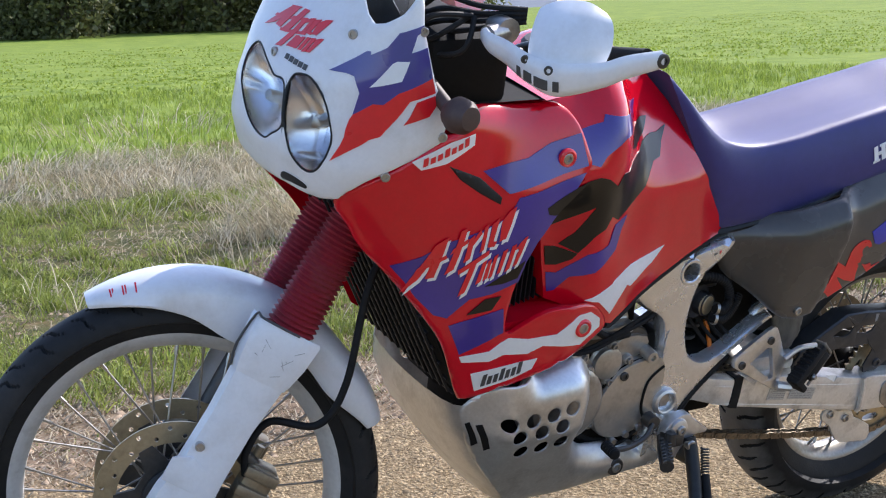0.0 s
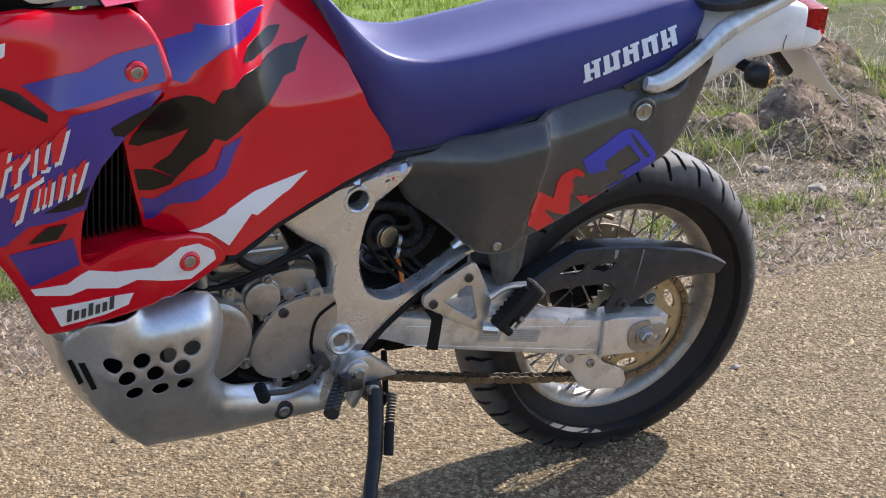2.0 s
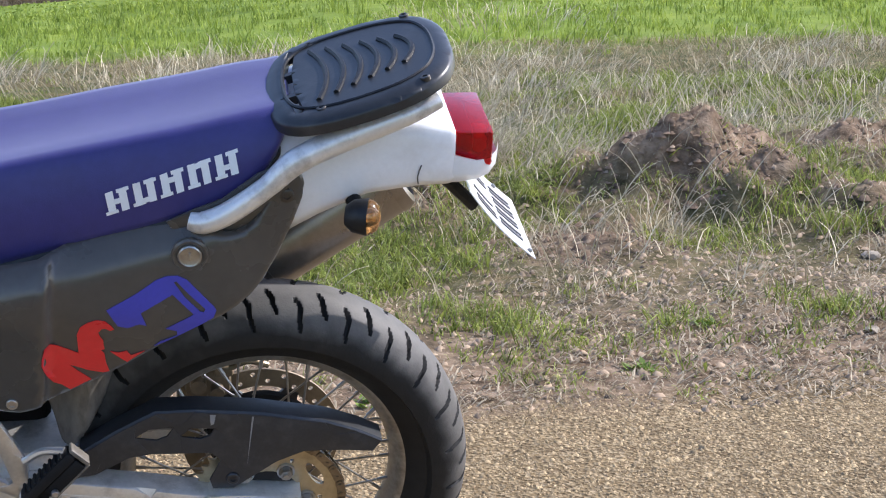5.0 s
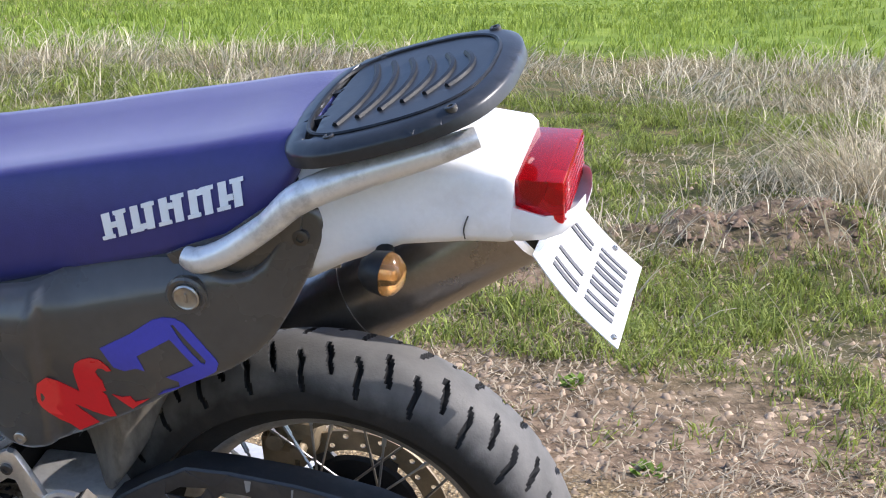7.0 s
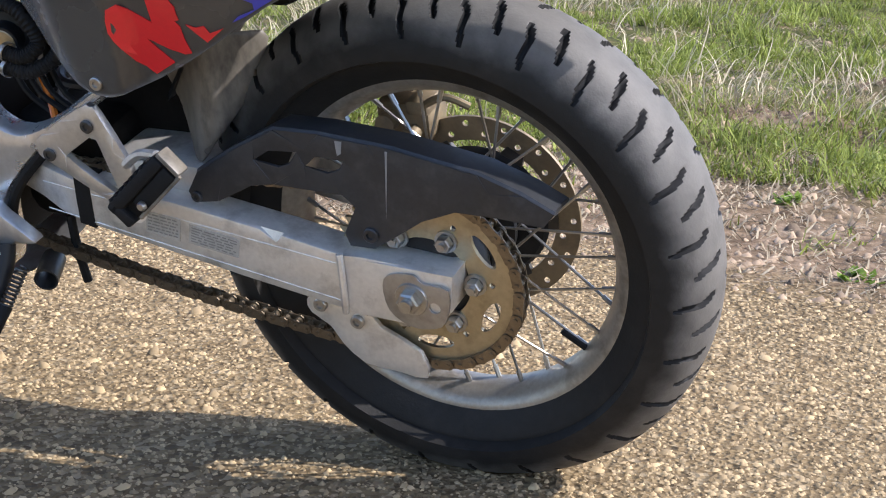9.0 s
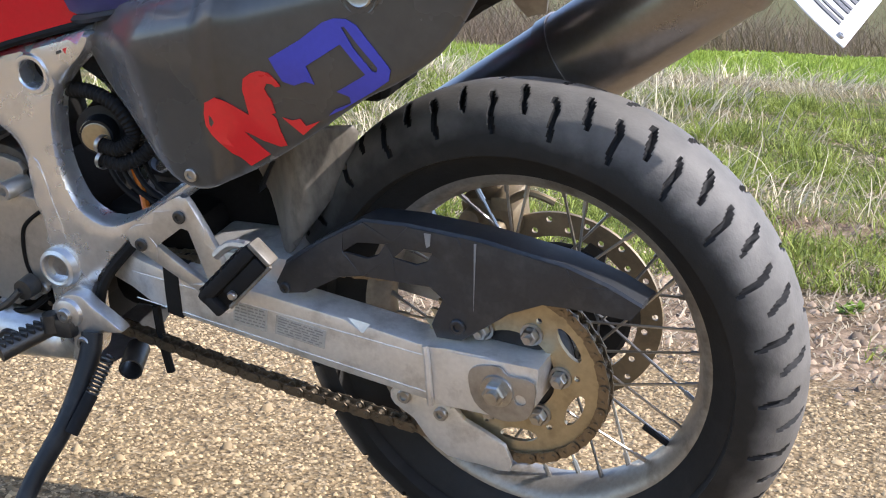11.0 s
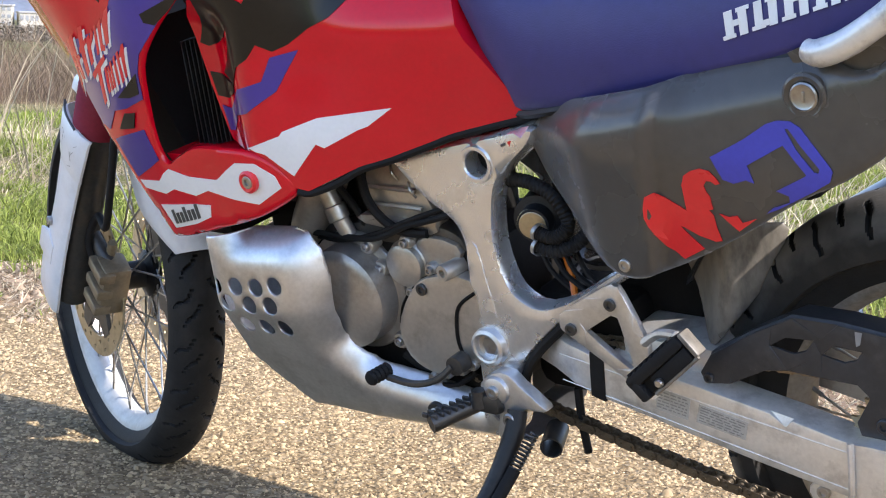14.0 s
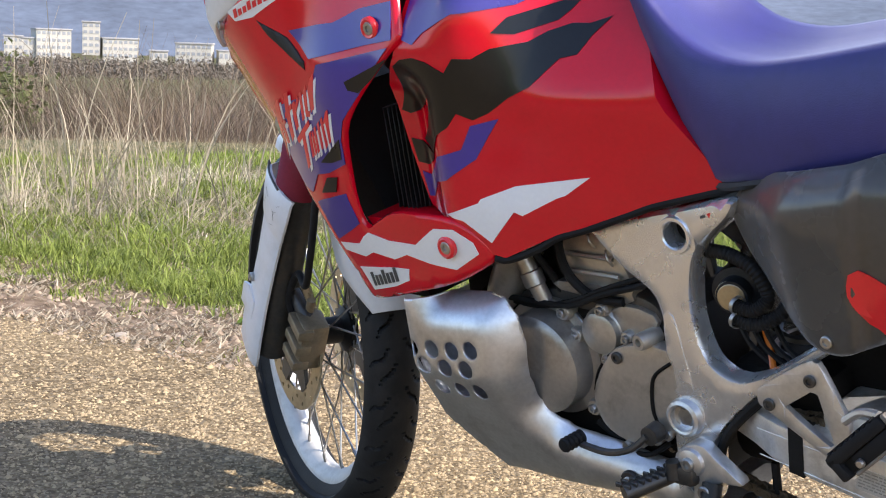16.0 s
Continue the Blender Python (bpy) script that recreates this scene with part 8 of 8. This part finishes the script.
straws("tall_straw", ahead, HAY, "tangled heap of bleached stalks beside the track", 42, thick=0.6)
weedst = []
for i in range(46):
    u, a = rng.uniform(6.4, 11.5), radians(rng.uniform(-41, -18))
    weedst.append((-0.65 + u * math.cos(a), 1.9 + u * math.sin(a), 0.10, 2, rng.uniform(0.35, 0.75), 0.70))
g6 = np.random.RandomState(71)
for i in range(60):
    u, a = g6.uniform(6.8, 10.5), radians(g6.uniform(-40, -24))
    weedst.append((-0.65 + u * math.cos(a), 1.9 + u * math.sin(a), 0.14, 2, g6.uniform(0.55, 1.0), 0.62))
straws("weed_stalks", weedst, HAY, "tall dead weed stalks standing over the straw", 48, thick=1.25)
SCRUB = leafy("bare_brown_twigs", (0.075, 0.052, 0.036), (0.27, 0.195, 0.13), 0.15)
scr = []
for i in range(1300):
    r_ = rng.uniform(25, 60)
    a = radians(rng.uniform(-92, -16))
    x, y = -0.65 + r_ * math.cos(a), 1.9 + r_ * math.sin(a)
    lo_ = land_z(x, y)
    top_ = 0.80 - (0.010 + 0.022 * sstep(-50, -80, math.degrees(a))) * r_
    scr.append((x, y, 1.7, 95, max(0.2, (top_ - lo_) * rng.uniform(0.6, 1.1)), 0.42))
straws("scrub", scr, SCRUB, "leafless brown scrub below the crest", 43, "scrub", thick=0.75, seg=3)
x, y = [], []
for mx, my, h, w in MOUNDS:
    n = int(1500 * w)
    a, q = rng.uniform(0, 6.283, n), w * 1.2 * np.sqrt(rng.rand(n))
    x.append(mx + q * np.cos(a))
    y.append(my + q * np.sin(a))
x, y = np.concatenate(x), np.concatenate(y)
CLOD = mat("crumbly_soil", (0.17, 0.112, 0.070), 0.95, var=0.5, island=0.6, scale=30, bump=0.002, bscale=90)
pebbles("soil_clods", x, y, 0.004 + 0.022 * rng.rand(len(x)) ** 3, 0.3, CLOD, "crumbled brown soil clods on the heaps", "soil", 49)
weeds = leafy("broad_weed_leaf", (0.07, 0.12, 0.015), (0.22, 0.32, 0.045), 0.3)
for cx, cy in ((-1.30, -1.70), (-1.02, -1.37), (-0.31, -1.19), (-0.06, -1.66), (0.7, -2.3), (3.0, -1.0), (3.4, -1.5)):
    V, F = [], []
    for k in range(26):
        a, l = rng.uniform(0, 6.28), rng.uniform(0.014, 0.036)
        o = Vector((cx + rng.uniform(-0.03, 0.03), cy + rng.uniform(-0.03, 0.03), 0))
        o.z = land_z(o.x, o.y)
        d = Vector((math.cos(a), math.sin(a), rng.uniform(0.2, 0.9))).normalized()
        s = Vector((-math.sin(a), math.cos(a), 0)) * l * 0.28
        n = len(V)
        V += [tuple(o), tuple(o + d * l * 0.5 + s), tuple(o + d * l), tuple(o + d * l * 0.5 - s)]
        F.append((n, n + 1, n + 2, n + 3))
    me = bpy.data.meshes.new("weed")
    me.from_pydata(V, [], F)
    me.materials.append(weeds)
    tagged(new("weed", me), "small bright green weed in the dirt", "plant", "weeds of the verge", kind="stuff")
pale = mat("pale_stone", (0.36, 0.30, 0.23), 0.85, var=0.2, bump=0.003, bscale=30)
for x, y, r in ((-1.98, -1.9, 0.035), (-2.05, -2.32, 0.03), (-1.72, -1.55, 0.02), (3.1, -0.62, 0.02), (0.2, -1.0, 0.014), (-0.55, -0.35, 0.013), (1.9, -0.5, 0.012)):
    bm = bmesh.new()
    bmesh.ops.create_icosphere(bm, subdivisions=2, radius=r)
    for v in bm.verts:
        v.co *= 1 + 0.45 * noise.noise(v.co * (1.6 / r) + Vector((x, y, 0)))
        v.co.z *= 0.55
    finish(bm, 30)
    me = bpy.data.meshes.new("stone")
    bm.to_mesh(me)
    bm.free()
    me.materials.append(pale)
    o = tagged(new("stone", me), "pale loose stone on bare soil", "stone", "loose stones")
    o.location = (x, y, land_z(x, y) + r * 0.2)

# ---- distance ----
LEAF = leafy("spring_leaf", (0.050, 0.058, 0.022), (0.20, 0.205, 0.075), 0.3)
BARK = mat("grey_bark", (0.10, 0.08, 0.06), 0.9, var=0.3)


def tree(x, y, h, seed, bushy=0.5):
    """A tapered trunk with limbs and a crown of small leaf clumps."""
    r = np.random.RandomState(seed)
    root = tagged(new("tree"), "budding yellow-green tree at the field's far edge", "tree", "trees behind the field")
    z0 = land_z(x, y)
    root.location = (x, y, z0)
    limbs = [tube([(0, 0, -0.1), (0.1, 0.05, h * 0.3), (0.0, 0.15, h * 0.6)], [h * 0.03, h * 0.022, h * 0.01], 7, 3)]
    tips = []
    for k in range(16):
        a, zz = r.uniform(0, 6.28), h * r.uniform(0.05, 0.5)
        t = Vector((math.cos(a) * h * r.uniform(0.2, 0.42), math.sin(a) * h * r.uniform(0.2, 0.42), zz + h * r.uniform(0.02, 0.42)))
        limbs.append(tube([(0, 0, zz), t * 0.5 + Vector((0, 0, zz * 0.45)), t], [h * 0.012, h * 0.008, h * 0.003], 5, 2))
        tips.append(t)
    part("trunk", join(*limbs), BARK, root)
    V, F = [], []
    for k in range(3000):
        t = tips[r.randint(len(tips))]
        p = t + Vector(r.normal(0, 1, 3)) * h * 0.12
        if k % 5 < 2:
            p = Vector((r.normal(0, 0.22) * h, r.normal(0, 0.22) * h, h * 0.45 * r.rand()))
        p.z = max(0.02 * h, min(h, p.z))
        s = h * 0.019 * r.uniform(0.6, 1.6)
        u = Vector(r.normal(0, 1, 3)).normalized() * s
        w = Vector(r.normal(0, 1, 3)).normalized() * s
        n = len(V)
        V += [tuple(p - u), tuple(p + w), tuple(p + u), tuple(p - w)]
        F.append((n, n + 1, n + 2, n + 3))
    me = bpy.data.meshes.new("crown")
    me.from_pydata(V, [], F)
    me.materials.append(LEAF)
    c = new("crown", me)
    c.parent = root
    return root


r5 = np.random.RandomState(9)
for i in range(24):
    a = radians(-105.2 - i * 0.72 + r5.uniform(-0.3, 0.3))
    R_ = r5.uniform(57, 66)
    tree(2.4 + R_ * math.cos(a), 2.4 + R_ * math.sin(a), r5.uniform(2.6, 4.6), 50 + i)
tree(26.2, -12.9, 2.7, 140)
for i in range(8):
    a = radians(-100 - i * 0.9)
    tree(2.4 + 95 * math.cos(a), 2.4 + 95 * math.sin(a), r5.uniform(1.6, 2.6), 90 + i)

WALLB = mat("pale_rendered_wall", (0.47, 0.44, 0.37), 0.8, var=0.06, scale=0.2)
# pane grey is lifted to put distance haze into the colour
PANE = mat("hazed_window_glass", (0.30, 0.31, 0.32), 0.2, var=0.2)
ROOFM = mat("grey_flat_roof", (0.35, 0.34, 0.33), 0.8, var=0.1, scale=0.3)


def building(az, dist, width, z0, z1, floors, bays, turn=0.0):
    """A slab block with its storeys of windows, set far off on the valley floor."""
    a = radians(az)
    root = tagged(new("building"), "pale concrete slab block in the far valley", "building", "blocks of the far town")
    root.location = (-0.65 + dist * math.cos(a), 1.9 + dist * math.sin(a), 0)
    root.rotation_euler = (0, 0, a - math.pi / 2 + turn)
    h = z1 - z0
    dep = 14
    part("wall", box(0, dep / 2, (z0 + z1) / 2, width, dep, h, 0.05, 1), WALLB, root)
    part("roof", box(0, dep / 2, z1 + 0.4, width + 1.0, dep + 1.0, 0.8, 0.1, 1), ROOFM, root)
    base = None
    fh = h / floors
    for f in range(floors):
        for b in range(bays):
            px = -width / 2 + width * (b + 0.5) / bays
            pz = z0 + fh * (f + 0.58)
            if base is None:
                base = part("window", box(0, -0.05, 0, width / bays * 0.62, 0.3, fh * 0.45, 0.02, 1), PANE, root)
                base.location = (px, 0, pz)
            else:
                again("window", base, root, Matrix.Translation((px, 0, pz)))
    return root


def bz(el, d):
    return 0.84 + d * math.tan(radians(el))


DB = 820.0
for az, w, lo, hi, fl, ba, tn in ((-31.65, 17.0, -0.55, 0.12, 4, 7, 0.2), (-32.9, 8.5, -0.4, 0.42, 5, 3, 0.0), (-33.9, 17.5, -0.75, -0.12, 4, 7, 0.1), (-36.4, 18.0, -0.85, -0.20, 4, 7, -0.1), (-38.75, 12.0, -1.05, -0.35, 4, 5, 0.0), (-37.7, 12.0, -0.9, -0.42, 2, 5, 0.1), (-35.2, 9.0, -0.85, -0.50, 2, 4, 0.0), (-30.3, 9.0, -0.6, -0.15, 3, 4, 0.0), (-40.2, 14.0, -1.0, -0.5, 3, 6, 0.1), (-30.9, 8.0, -0.55, -0.2, 2, 3, 0.0), (-58.0, 16.0, -0.9, -0.45, 3, 6, 0.0), (-60.5, 13.0, -0.9, -0.5, 3, 5, 0.0), (-73.2, 14.0, -1.7, -1.25, 3, 6, 0.0), (-74.6, 10.0, -1.7, -1.35, 2, 4, 0.0)):
    building(az, DB, w, bz(lo - 0.3, DB), bz(hi, DB), fl, ba, tn)
# distance haze is mixed into this foliage colour
TOWNTREE = mat("haze_tinted_foliage", (0.125, 0.105, 0.08), 0.9, var=0.35, scale=0.03)
N_ = 2600
a, d = np.radians(r5.uniform(-95, -20, N_)), r5.uniform(420, 800, N_)
hgt = r5.uniform(2.0, 5.5, N_)
C = np.stack([d * np.cos(a), d * np.sin(a), 0.84 - d * np.tan(np.radians(0.92 + 0.40 * r5.rand(N_)))], 1)
C = np.repeat(C, 60, 0) + r5.normal(0, 1, (N_ * 60, 3)) * np.repeat(hgt, 60)[:, None] * np.array([0.8, 0.8, 0.26])
u, w = r5.normal(0, 1, C.shape), r5.normal(0, 1, C.shape)
u *= (0.42 / np.linalg.norm(u, axis=1))[:, None]
w *= (0.42 / np.linalg.norm(w, axis=1))[:, None]
V = np.stack([C - u, C + w, C + u, C - w], 1)
F = np.arange(len(C) * 4).reshape(-1, 4)
stuff("far_woods", V, [F], TOWNTREE, "bushes and trees round the far town, tinted for haze", "woods")
# the air's blue haze is painted into the hill's base colour
HILL = mat("haze_tinted_hillside", (0.105, 0.125, 0.16), 0.95, var=0.35, scale=0.006)
V, F = [], []
NA = 120
for j in range(9):
    for i in range(NA + 1):
        a = radians(-125 + 130 * i / NA)
        t = j / 8
        d = 3000 + 1300 * t
        h = -60 + (300 + 80 * noise.noise(Vector((i * 0.09, 0, 0))) + 30 * noise.noise(Vector((i * 0.35, 3, 0)))) * t ** 0.8 + 14 * noise.noise(Vector((i * 0.6, j * 1.1, 5))) * t
        if i < 30:
            h = h * 0.45 * (0.3 + 0.7 * i / 30) - 40 * (1 - i / 30)
        V.append((d * math.cos(a), d * math.sin(a), h))
for j in range(8):
    for i in range(NA):
        n = j * (NA + 1) + i
        F.append((n, n + 1, n + NA + 2, n + NA + 1))
hme = bpy.data.meshes.new("backdrop")
hme.from_pydata(V, [], F)
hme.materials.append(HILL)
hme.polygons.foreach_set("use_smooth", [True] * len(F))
tagged(new("backdrop", hme), "mountain slope behind the town, tinted blue for haze", "mountain", kind="structure")
